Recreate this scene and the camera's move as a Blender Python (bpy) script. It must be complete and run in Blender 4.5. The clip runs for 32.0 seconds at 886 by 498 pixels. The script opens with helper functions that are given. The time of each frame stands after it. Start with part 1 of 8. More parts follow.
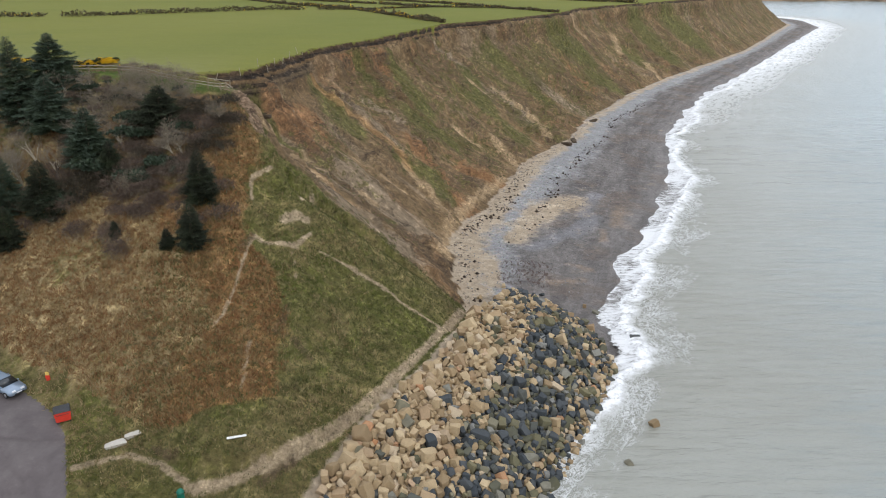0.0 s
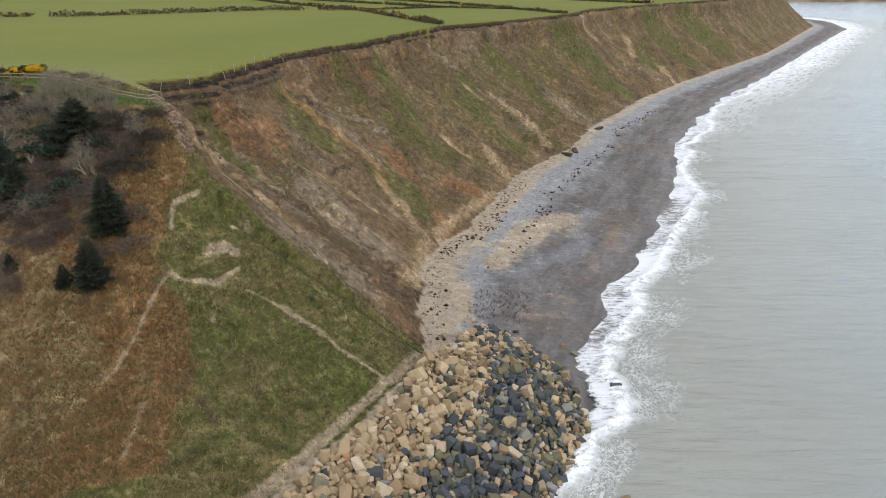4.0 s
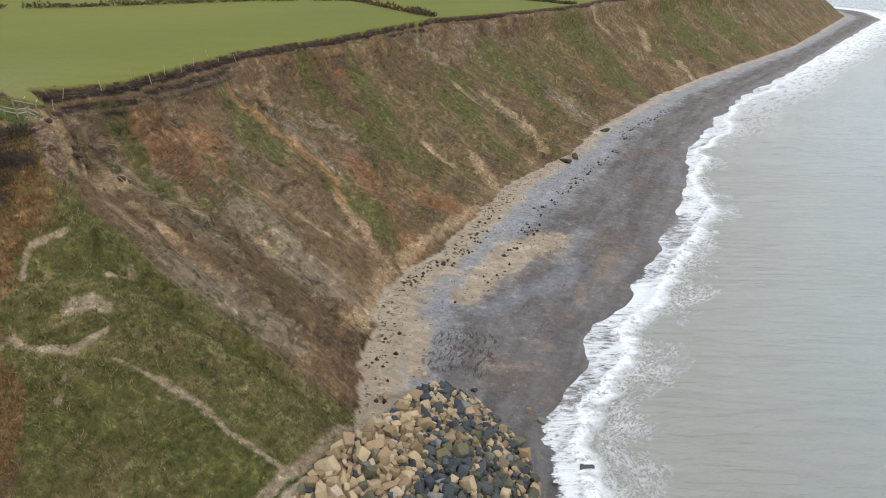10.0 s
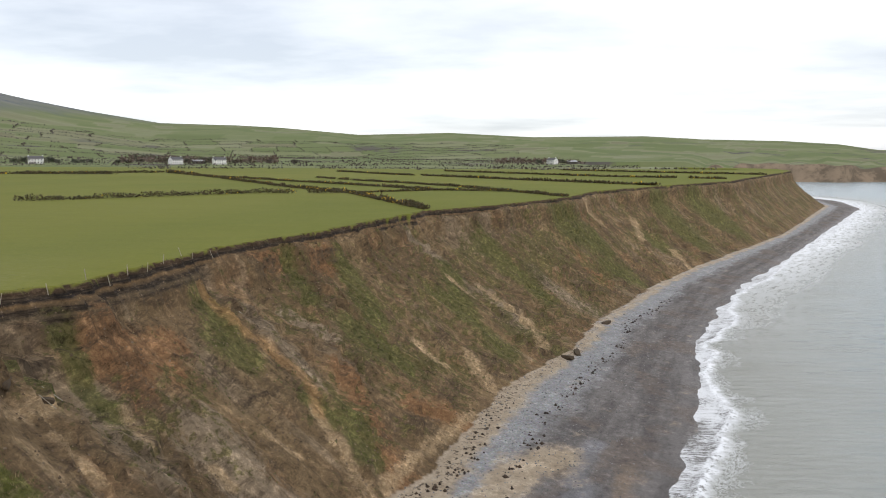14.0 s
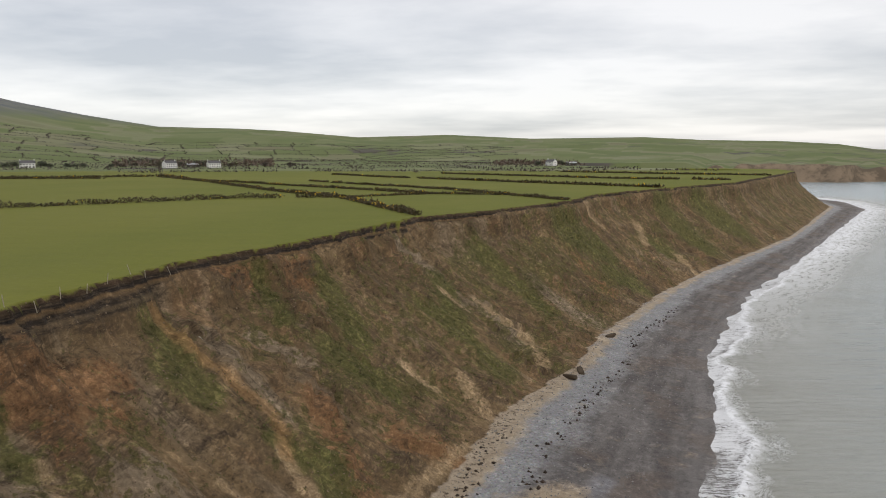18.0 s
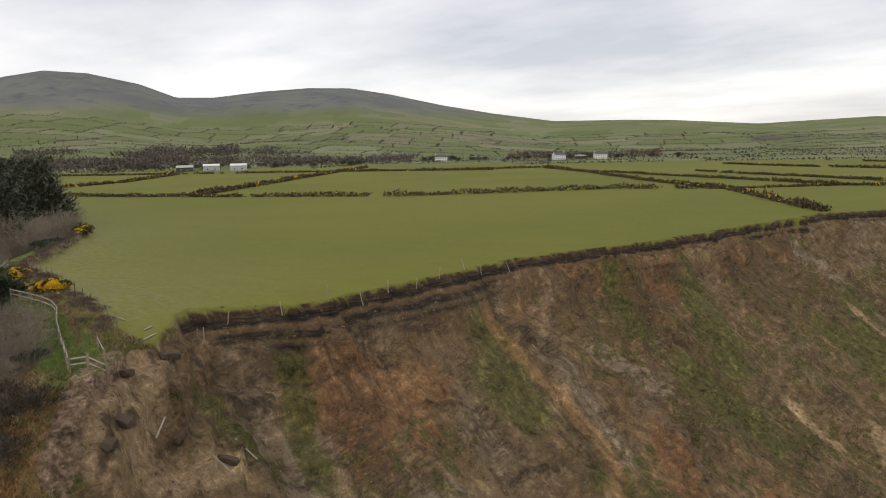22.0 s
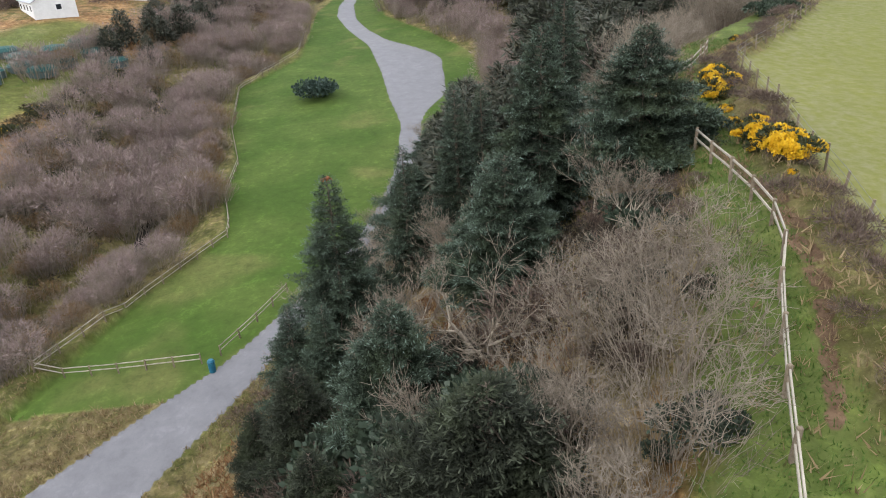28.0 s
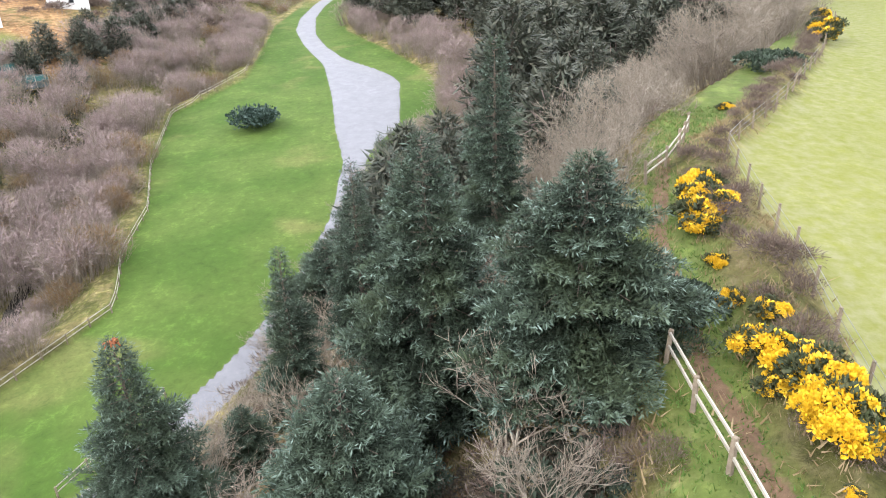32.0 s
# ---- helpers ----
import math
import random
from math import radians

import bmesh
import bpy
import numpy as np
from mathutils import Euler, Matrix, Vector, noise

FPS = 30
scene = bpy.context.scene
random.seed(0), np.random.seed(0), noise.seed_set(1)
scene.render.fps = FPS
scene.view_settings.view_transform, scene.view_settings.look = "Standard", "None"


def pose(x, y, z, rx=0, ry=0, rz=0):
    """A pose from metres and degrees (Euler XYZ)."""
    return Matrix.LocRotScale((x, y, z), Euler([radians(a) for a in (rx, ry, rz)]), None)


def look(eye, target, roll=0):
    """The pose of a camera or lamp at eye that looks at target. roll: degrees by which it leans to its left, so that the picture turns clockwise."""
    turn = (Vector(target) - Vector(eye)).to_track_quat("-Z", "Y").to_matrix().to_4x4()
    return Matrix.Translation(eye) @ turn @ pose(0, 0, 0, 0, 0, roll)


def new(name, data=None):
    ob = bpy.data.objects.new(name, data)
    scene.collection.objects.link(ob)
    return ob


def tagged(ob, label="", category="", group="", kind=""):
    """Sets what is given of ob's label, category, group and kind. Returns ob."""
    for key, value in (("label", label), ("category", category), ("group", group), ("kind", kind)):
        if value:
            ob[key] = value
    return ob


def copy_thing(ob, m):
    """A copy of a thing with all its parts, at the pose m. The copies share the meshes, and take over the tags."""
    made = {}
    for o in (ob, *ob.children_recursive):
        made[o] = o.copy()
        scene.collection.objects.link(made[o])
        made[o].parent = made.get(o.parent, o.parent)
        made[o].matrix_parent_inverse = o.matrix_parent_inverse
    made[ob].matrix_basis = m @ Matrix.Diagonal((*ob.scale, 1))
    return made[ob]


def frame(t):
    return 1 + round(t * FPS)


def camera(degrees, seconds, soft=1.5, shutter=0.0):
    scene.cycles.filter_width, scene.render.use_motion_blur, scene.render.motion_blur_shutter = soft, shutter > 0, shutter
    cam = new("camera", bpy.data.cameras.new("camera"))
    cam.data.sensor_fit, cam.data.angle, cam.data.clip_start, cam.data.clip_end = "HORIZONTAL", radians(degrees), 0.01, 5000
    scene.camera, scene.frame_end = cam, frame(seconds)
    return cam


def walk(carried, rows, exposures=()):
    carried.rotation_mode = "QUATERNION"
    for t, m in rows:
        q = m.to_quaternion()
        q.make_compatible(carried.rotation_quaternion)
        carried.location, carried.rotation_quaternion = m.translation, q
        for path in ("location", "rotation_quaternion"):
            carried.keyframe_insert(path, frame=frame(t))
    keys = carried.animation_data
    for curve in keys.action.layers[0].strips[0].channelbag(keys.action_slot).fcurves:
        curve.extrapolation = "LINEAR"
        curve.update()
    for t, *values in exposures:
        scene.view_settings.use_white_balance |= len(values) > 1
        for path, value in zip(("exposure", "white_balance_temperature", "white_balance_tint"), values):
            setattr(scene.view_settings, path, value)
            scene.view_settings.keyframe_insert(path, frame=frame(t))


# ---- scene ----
cam = camera(64.6, 32.0, 1.0)
METRES, EYE, TILT, LEAN, TURN = 130.0, 45.0, -21.3, 0.0, 0.0
EXPOSURES = [(0.0, -0.32, 6350, 10), (12.2, -0.32, 6350, 10), (13.4, -0.42, 6450, 11), (14.2, -0.62, 6550, 11), (16.0, -0.8, 6700, 12), (19.0, -0.94, 6850, 12), (23.0, -0.76, 6950, 14), (26.0, -0.5, 6350, 14),
             (26.6, -0.4, 6350, 14), (28.6, 0.58, 6350, 14), (30.0, 0.94, 6300, 15), (32.0, 1.2, 6220, 15)]
ROWS = [
    (0.0, 0.0, 0.0, 0.0, 0.0, 0.0, -0.0),
    (0.5, 0.008, 0.0113, 0.0042, 0.23, 0.05, -0.09),
    (1.0, 0.0161, 0.0222, 0.0081, 0.46, 0.06, -0.18),
    (1.5, 0.0233, 0.0328, 0.0124, 0.66, 0.02, -0.33),
    (2.0, 0.0303, 0.0431, 0.0163, 0.88, -0.02, -0.45),
    (2.5, 0.0371, 0.0531, 0.0201, 1.08, -0.04, -0.54),
    (3.0, 0.044, 0.063, 0.0239, 1.3, -0.03, -0.6),
    (3.5, 0.0513, 0.0729, 0.0278, 1.5, -0.04, -0.66),
    (5.5, 0.0792, 0.1134, 0.0426, 2.29, -0.04, -0.85),
    (6.0, 0.0858, 0.1233, 0.0467, 2.45, -0.05, -0.92),
    (6.5, 0.0918, 0.1333, 0.0506, 2.6, -0.09, -0.98),
    (7.0, 0.0974, 0.1434, 0.0541, 2.75, -0.08, -1.03),
    (7.5, 0.1031, 0.1529, 0.0579, 2.91, -0.1, -1.07),
    (8.0, 0.1086, 0.1623, 0.0611, 3.06, -0.1, -1.15),
    (8.5, 0.1135, 0.1707, 0.0642, 3.2, -0.11, -1.22),
    (9.0, 0.1166, 0.1806, 0.0678, 3.33, -0.22, -1.35),
    (9.5, 0.1181, 0.1913, 0.0722, 3.44, -0.41, -1.33),
    (10.0, 0.119, 0.2022, 0.076, 3.47, -0.85, -1.27),
    (10.5, 0.1192, 0.2131, 0.0811, 3.41, -2.12, -1.3),
    (11.0, 0.1195, 0.2235, 0.0857, 3.37, -2.14, -1.3),
    (11.5, 0.1194, 0.2337, 0.0901, 3.3, -2.13, -1.28),
    (12.0, 0.1192, 0.2441, 0.0945, 3.24, -2.12, -1.29),
    (12.5, 0.1173, 0.2551, 0.1012, 3.12, 0.93, -1.39),
    (13.0, 0.1164, 0.2654, 0.105, 3.11, 7.79, -1.31),
    (13.5, 0.117, 0.2743, 0.1065, 3.13, 13.89, -1.21),
    (14.0, 0.1172, 0.2844, 0.1108, 3.08, 13.91, -1.13),
    (14.5, 0.1177, 0.2949, 0.1152, 3.03, 13.98, -1.06),
    (16.5, 0.1211, 0.3363, 0.1322, 2.99, 13.97, -0.93),
    (17.0, 0.1216, 0.3485, 0.1367, 3.01, 14.0, -0.86),
    (17.5, 0.1233, 0.3599, 0.1412, 3.06, 14.03, -0.82),
    (18.0, 0.1249, 0.3719, 0.1458, 3.12, 14.07, -0.8),
    (18.5, 0.1266, 0.3846, 0.1508, 3.22, 14.05, -0.76),
    (19.0, 0.1287, 0.3977, 0.1554, 3.32, 14.07, -0.67),
    (19.5, 0.1307, 0.4113, 0.161, 3.4, 14.09, -0.68),
    (20.0, 0.1319, 0.4259, 0.1659, 4.23, 14.14, -0.94),
    (20.5, 0.1307, 0.4442, 0.1708, 11.44, 13.81, -3.52),
    (21.0, 0.1292, 0.4617, 0.1763, 21.2, 12.65, -6.87),
    (21.5, 0.125, 0.4788, 0.1813, 28.5, 11.34, -9.13),
    (22.0, 0.117, 0.4944, 0.185, 32.66, 10.42, -10.3),
    (22.5, 0.1066, 0.5096, 0.1881, 36.22, 9.54, -11.29),
    (23.0, 0.0932, 0.5243, 0.1904, 42.1, 8.42, -12.76),
    (23.5, 0.0781, 0.5387, 0.1933, 50.04, 6.34, -14.52),
    (24.0, 0.06, 0.552, 0.196, 58.43, 3.89, -16.03),
    (24.5, 0.0393, 0.5634, 0.1989, 66.96, 1.21, -17.21),
    (25.0, 0.0161, 0.5733, 0.2021, 77.5, -2.26, -18.1),
    (25.5, -0.0104, 0.583, 0.2042, 86.34, -7.13, -18.47),
    (26.0, -0.0384, 0.5907, 0.207, 87.95, -11.98, -18.42),
    (26.5, -0.0675, 0.5962, 0.21, 87.63, -17.08, -18.35),
    (28.5, -0.1852, 0.6161, 0.2238, 85.58, -24.28, -18.06),
    (29.0, -0.2046, 0.6201, 0.2275, 85.37, -24.03, -18.42),
    (29.5, -0.2197, 0.6242, 0.2309, 85.23, -23.77, -18.77),
    (30.0, -0.232, 0.6283, 0.2335, 85.09, -23.64, -19.07),
    (30.5, -0.2428, 0.6328, 0.2357, 84.96, -23.55, -19.16),
    (31.0, -0.2527, 0.6379, 0.2373, 84.78, -23.43, -19.22),
    (31.5, -0.2618, 0.6442, 0.2391, 84.59, -23.2, -19.25),
    (32.0, -0.2698, 0.6514, 0.2412, 84.63, -23.08, -19.26),
]
walk(cam, [(t, pose(0, 0, EYE, TILT, LEAN, TURN) @ pose(METRES * x, METRES * y, METRES * z, 90 + pitch, roll, yaw)) for t, x, y, z, yaw, pitch, roll in ROWS],
     exposures=EXPOSURES)

# ---- world and sun: a bright overcast day ----
world = bpy.data.worlds.new("world")
scene.world = world
world.use_nodes = True


def build_world():
    nt = world.node_tree
    nt.nodes.clear()

    def nd(kind, **kw):
        n = nt.nodes.new(kind)
        for k, v in kw.items():
            n.inputs[k].default_value = v
        return n
    link = nt.links.new
    out = nd("ShaderNodeOutputWorld")
    sky = nd("ShaderNodeTexSky")
    sky.sky_type, sky.sun_disc = "NISHITA", False
    sky.sun_elevation, sky.sun_rotation = radians(38), radians(150)
    tc = nd("ShaderNodeTexCoord")
    sep = nd("ShaderNodeSeparateXYZ")
    link(tc.outputs["Generated"], sep.inputs[0])
    up = nd("ShaderNodeMath")
    up.operation = "MAXIMUM"
    up.inputs[1].default_value = 0.0
    link(sep.outputs["Z"], up.inputs[0])
    # cloud deck: the view direction projected on a flat layer
    flat = nd("ShaderNodeMath")
    flat.operation = "ADD"
    flat.inputs[1].default_value = 0.09
    link(up.outputs[0], flat.inputs[0])
    div = nd("ShaderNodeVectorMath")
    div.operation = "DIVIDE"
    link(tc.outputs["Generated"], div.inputs[0])
    link(flat.outputs[0], div.inputs[1])
    mp = nd("ShaderNodeMapping")
    mp.inputs["Scale"].default_value = (0.42, 0.55, 0.0)
    mp.inputs["Location"].default_value = (3.1, 1.4, 0.0)
    link(div.outputs[0], mp.inputs["Vector"])
    no = nd("ShaderNodeTexNoise", Scale=1.0, Detail=7.0, Roughness=0.55)
    link(mp.outputs[0], no.inputs["Vector"])
    ramp = nd("ShaderNodeValToRGB")
    ramp.color_ramp.elements[0].position, ramp.color_ramp.elements[1].position = 0.33, 0.62
    ramp.color_ramp.elements[0].color = (0.92, 0.97, 1.05, 1)
    ramp.color_ramp.elements[1].color = (1.6, 1.62, 1.65, 1)
    link(no.outputs["Fac"], ramp.inputs[0])
    # an overcast sky is brighter towards the zenith
    gain = nd("ShaderNodeMapRange")
    for k, v in (("From Min", 0.22), ("From Max", 0.9), ("To Min", 1.0), ("To Max", 1.25)):
        gain.inputs[k].default_value = v
    link(up.outputs[0], gain.inputs["Value"])
    mul = nd("ShaderNodeVectorMath")
    mul.operation = "SCALE"
    link(ramp.outputs["Color"], mul.inputs[0])
    link(gain.outputs[0], mul.inputs["Scale"])
    b1 = nd("ShaderNodeBackground", Strength=0.96)
    link(mul.outputs[0], b1.inputs["Color"])
    b2 = nd("ShaderNodeBackground", Strength=0.05)
    link(sky.outputs[0], b2.inputs["Color"])
    add = nd("ShaderNodeAddShader")
    link(b1.outputs[0], add.inputs[0])
    link(b2.outputs[0], add.inputs[1])
    link(add.outputs[0], out.inputs["Surface"])


build_world()
sun = new("sun", bpy.data.lights.new("sun", "SUN"))
sun.data.energy, sun.data.angle, sun.data.color = 0.9, radians(25), (1.0, 0.96, 0.9)
sun.matrix_world = look((0, 0, 0), (-0.38, 0.66, -0.62))

# ---- noise on arrays ----
_rng = np.random.RandomState(7)
_perm = _rng.permutation(512)


def lattice(ix, iy, iz):
    return _perm[(_perm[(_perm[ix & 511] + iy) & 511] + iz) & 511] / 255.5 - 1.0


def vnoise(x, y, z=0.0):
    """Smooth value noise, -1 to 1, on arrays."""
    x, y = np.broadcast_arrays(np.asarray(x, float), np.asarray(y, float))
    z = np.broadcast_to(np.asarray(z, float), x.shape)
    i, j, k = np.floor(x).astype(int), np.floor(y).astype(int), np.floor(z).astype(int)
    fx, fy, fz = x - i, y - j, z - k
    fx, fy, fz = [f * f * f * (f * (f * 6 - 15) + 10) for f in (fx, fy, fz)]
    total = 0.0
    for a in (0, 1):
        for b in (0, 1):
            for c in (0, 1):
                w = (fx if a else 1 - fx) * (fy if b else 1 - fy) * (fz if c else 1 - fz)
                total = total + w * lattice(i + a, j + b, k + c)
    return total


def fbm(x, y, octaves=4, seed=0.0):
    total, amp = 0.0, 1.0
    for o in range(octaves):
        total = total + amp * vnoise(x * 2 ** o + 17.3 * o, y * 2 ** o + 5.1 * o, seed + o * 3.0)
        amp *= 0.5
    return total / 1.6


def smooth(a, b, v):
    f = np.clip((v - a) / (b - a), 0, 1)
    return f * f * (3 - 2 * f)


# ---- the plan: lines of the coast and of the glen ----
EDGE = np.array([(20, -24), (84, -22.5), (88, -24), (90, -25.4), (93, -27.9), (95.7, -30.2), (97.5, -29.6), (99, -31.2), (102, -34), (105, -36.4), (109, -33), (115, -30.2), (128, -28.6), (146, -26.2),
                 (163, -18.6), (185, -10.5), (222, 0), (243, 19), (280, 43), (326, 60), (440, 152), (700, 296), (790, 318), (850, 300), (950, 215), (1200, 150), (6000, 150)], float)
FOOT = np.array([(20, 5.5), (80, 5.2), (87, 3.6), (96, 1.4), (114, 2.0), (123, 3.6), (132, 9), (152, 15.4), (175, 23.3), (190, 34),
                 (225, 47), (244, 57), (279, 75), (322, 102), (447, 187), (690, 324), (800, 352), (865, 340), (965, 250), (1200, 190), (6000, 190)], float)
WATER = np.array([(-200, -60), (20, -14), (52, 8.5), (63, 15), (77, 20.5), (88, 21), (97, 25), (108, 29), (124, 37), (141, 44.5), (168, 55),
                  (213, 68), (284, 102), (360, 150), (629, 315), (690, 352), (800, 388), (880, 385), (990, 300), (1200, 235), (6000, 240)], float)
PATHX = np.array([(-200, -70), (20, -34), (45, -18), (47, -14.5), (52, -11.2), (57, -7.2), (65, -3.2), (73, 1.2), (79, 4.3), (84, 6.5), (5000, 9)], float)
TOE = np.array([(-420, 93), (-340, 86), (-297, 80), (-254, 76), (-228, 79), (-200, 90), (-175, 97), (-145, 97), (-130, 92), (-100, 85), (-81, 79.5), (-70, 75.5), (-57, 68),
                (-45, 62), (-38, 57.5), (-30, 52.5), (-24, 49), (-20, 47), (-14, 48.5), (-11, 52), (-7, 57.5), (-3, 66), (1.4, 74), (4.3, 80), (12, 95)], float)
RIM = np.array([(-420, 262), (-250, 190), (-160, 157), (-122, 141), (-104, 131), (-86, 117), (-74, 106), (-58, 98.4), (-46.8, 96.4), (-40, 94.2), (-35.6, 92.2),
                (-28, 89), (-24, 91), (-17, 111), (-7, 150), (1.4, 160), (12, 170)], float)
FLOOR = np.array([(-420, 27), (-300, 21), (-175, 15.6), (-145, 14.4), (-95, 11.8), (-67, 10.6), (-45, 8.6), (-34, 7.6), (-20, 7.4), (-10, 7), (2, 6.2), (12, 5)], float)
LAWN_S = np.array([(-310, 67), (-272, 64), (-243, 60.5), (-206, 61.5), (-184, 62), (-160, 52.5), (-134, 56), (-118, 60), (-106, 60.5), (-95, 63.3), (-83, 57.3), (-69, 53), (-60, 50)], float)
ROAD_N = np.array([(-420, 89), (-340, 82), (-297, 75.3), (-277, 72.3), (-254, 71.0), (-228, 72.8), (-211, 76.5), (-196, 81.5), (-184, 89), (-174, 93), (-145, 92), (-136, 88), (-130, 86.7), (-112, 86), (-100, 84), (-91, 81.4), (-83, 78.4), (-72, 72.6), (-66, 70.2), (-59.3, 66.3),
                   (-54.7, 64.2), (-45, 60), (-38, 56), (-34, 53), (-31, 49), (-29.5, 43), (-28, 30)], float)
ROAD_S = np.array([(-420, 85), (-340, 78), (-302, 72.4), (-282, 69), (-255, 66.7), (-235, 67.2), (-214, 71.2), (-191, 77.5), (-165, 80.5), (-145, 82), (-133, 83.5), (-130, 83.8), (-112, 83), (-100, 80.8), (-91, 78.3), (-83.6, 75.6), (-76, 71.2), (-70, 68.2), (-65, 63.4),
                   (-57, 56.3), (-45, 46), (-38, 40), (-34, 36), (-31, 33), (-29.5, 32), (-28, 30)], float)
# foot of the bracken slope, and the landward edge of the boulders, both by y
BRACK_E = np.array([(46, -34), (49.6, -25), (51.6, -18.8), (54, -15.6), (59, -15.5), (63, -16.6), (67, -17.2), (70.4, -18.6), (72, -22), (77.5, -22.2), (84, -22.3), (88, -23.6), (92, -27)], float)
ROCK_W = np.array([(34, -17), (45, -11.8), (52, -9), (60, -5.3), (66, -1.6), (77, 2.9), (80.6, 4.3), (85, 6.0), (88, 6.9), (91, 8.0), (93, 9.4), (94, 11)], float)
ROCK_E = np.array([(34, 1), (52, 10), (63, 16), (75, 21.3), (80, 20.8), (86, 19), (90.4, 16.2), (92.6, 13.6), (94, 11.6)], float)
CREST = np.array([(76, 5.6), (80.6, 5.0), (85, 4.0), (92.8, 2.3), (94, 1.7)], float)


FIELD_S = np.array([(-420, 258), (-250, 192), (-160, 160), (-122, 144), (-104, 135.5), (-86, 123), (-74, 113.6), (-66, 106.4), (-61, 104.9), (-56, 103.7), (-52.4, 102.7), (-48.3, 101.3),
                    (-38, 98.6), (-33, 97.2), (-29, 97), (-20, 97)], float)
SOIL_S = np.array([(-60, 130), (-40, 104), (-31, 94), (-28, 90.0), (-25.4, 87.4), (-21.6, 85.6), (-17, 85.4), (-10.7, 84.4), (-4.6, 85.3), (3, 87), (20, 90)], float)


def eased(table, step=1.0, reach=6.0):
    """The same line with its corners rounded."""
    v = np.arange(table[0, 0], table[-1, 0], step)
    k = np.exp(-np.linspace(-2, 2, int(2 * reach / step) + 1) ** 2)
    w = np.interp(v, table[:, 0], table[:, 1])
    pad = len(k) // 2
    w2 = np.convolve(np.pad(w, pad, "edge"), k / k.sum(), "valid")
    return np.stack([v, w2], -1)


ROAD_N, ROAD_S, LAWN_S, TOE = eased(ROAD_N), eased(ROAD_S), eased(LAWN_S, 1.0, 4.0), eased(TOE, 1.0, 3.0)
PATHX = eased(PATHX, 1.0, 3.0)


def along(table, v):
    return np.interp(v, table[:, 0], table[:, 1])


TOP = 31.3


def smin(a, b, k):
    h = np.clip(0.5 + 0.5 * (b - a) / k, 0, 1)
    return b * (1 - h) + a * h - k * h * (1 - h)


def land(x, y):
    """Height of the ground and its cover, for arrays x, y."""
    wob = fbm(x / 9, y / 9, 3, 2.0)
    calm = 0.3 + 0.7 * smooth(98, 104, y)
    e = along(EDGE, y) + calm * (0.9 * vnoise(y / 3.3, y * 0 + 0.5, 4.0) + 0.55 * vnoise(y / 1.1, y * 0, 9.0))
    ft = along(FOOT, y) + 0.8 * vnoise(y / 5.0, y * 0, 1.0) + 0.4 * vnoise(y / 1.7, y * 0, 3.0)
    wt = along(WATER, y)
    px = along(PATHX, y)
    u = x - e
    width = np.maximum(ft - e, 5.0)
    f = (ft - x) / width
    s = y + 0.32 * u
    inland = np.maximum(0, y - 150) * 0.004 + np.maximum(0, -x - 60) * 0.012
    top = TOP + inland + 0.12 * fbm(x / 30, y / 30, 3, 8.0)
    # cliff: scarp under the turf, then the slipped slope
    bulge = np.sin(np.clip(f, 0, 1) * np.pi)
    conc = 1.0 + 0.22 * smooth(118, 150, y)
    gul = fbm(s / 13, u / 45, 3, 1.0) * 1.9 + fbm(s / 4.2, u / 12, 3, 6.0) * 0.9 + fbm(s / 1.7, u / 2.6, 3, 3.0) * 0.5 + fbm(x / 1.0, y / 1.0, 2, 71.0) * 0.22
    ridged = (1 - np.abs(vnoise(s / 5.2, u / 22, 11.0))) ** 4 * 1.1 + (1 - np.abs(vnoise(s / 2.3 + 9, u / 7, 13.0))) ** 5 * 0.6
    # slipped blocks: short back-tilted ledges
    ph = u / 4.6 + 1.6 * fbm(s / 8, u / 14, 2, 21.0) + 0.25 * s / 4.6
    slump = (ph - np.floor(ph)) * smooth(-0.1, 0.35, fbm(s / 10, u / 9, 2, 23.0)) * 1.5
    gul, ridged = gul * (0.35 + 0.25 * smooth(98, 118, y)), ridged * (0.3 + 0.3 * smooth(98, 118, y))
    face = 2.2 + (TOP - 3.6 - 2.2) * np.sign(f) * np.abs(f) ** conc + bulge * (gul - ridged) + smooth(0, 0.12, f) * smooth(1.0, 0.9, f) * slump
    face = np.where(y < 84, 2.5 + 0.78 * (ft - x) + 0.5 * bulge * gul, face)
    # upper scarp, a narrow ledge, and below it a second dark face where the ground has dropped
    deep = np.where(y < 100, 0.9, 1) * (0.62 + 0.3 * vnoise(y / 7.0, y * 0 + 3, 7.0)) * (1 - 0.45 * smooth(205, 250, y))
    ledge = 0.5 + 0.25 * vnoise(y / 4.0, y * 0, 12.0) + 0.2 * vnoise(y / 1.3, y * 0, 15.0)
    full = np.maximum(top - face, 0)
    low2 = 2.1 + 0.8 * vnoise(y / 6.0, y * 0, 17.0) + 0.4 * vnoise(y / 1.6, y * 0, 18.0)
    step = smooth(0.02, 0.75, u) * 0.42 * deep / 0.62 + smooth(0.75, low2, u) * 0.14 + smooth(low2, low2 + 0.8, u) * 0.3
    step = np.clip(step + smooth(low2 + 0.6, low2 + 2.2, u) * 1.0, 0, 1)
    # at the south end the edge has slumped in short terraces
    terr = u + 0.8 * vnoise(y / 2.6, x / 5.0, 19.0)
    slid = 0.3 * smooth(0.0, 0.5, terr) + 0.15 * smooth(1.5, 1.9, terr) + 0.25 * smooth(2.6, 3.0, terr) + 0.3 * smooth(0.5, 4.2, u)
    step = np.where(u < 0, 0, slid + (step - slid) * smooth(101, 106, y))
    cut = top - step * full
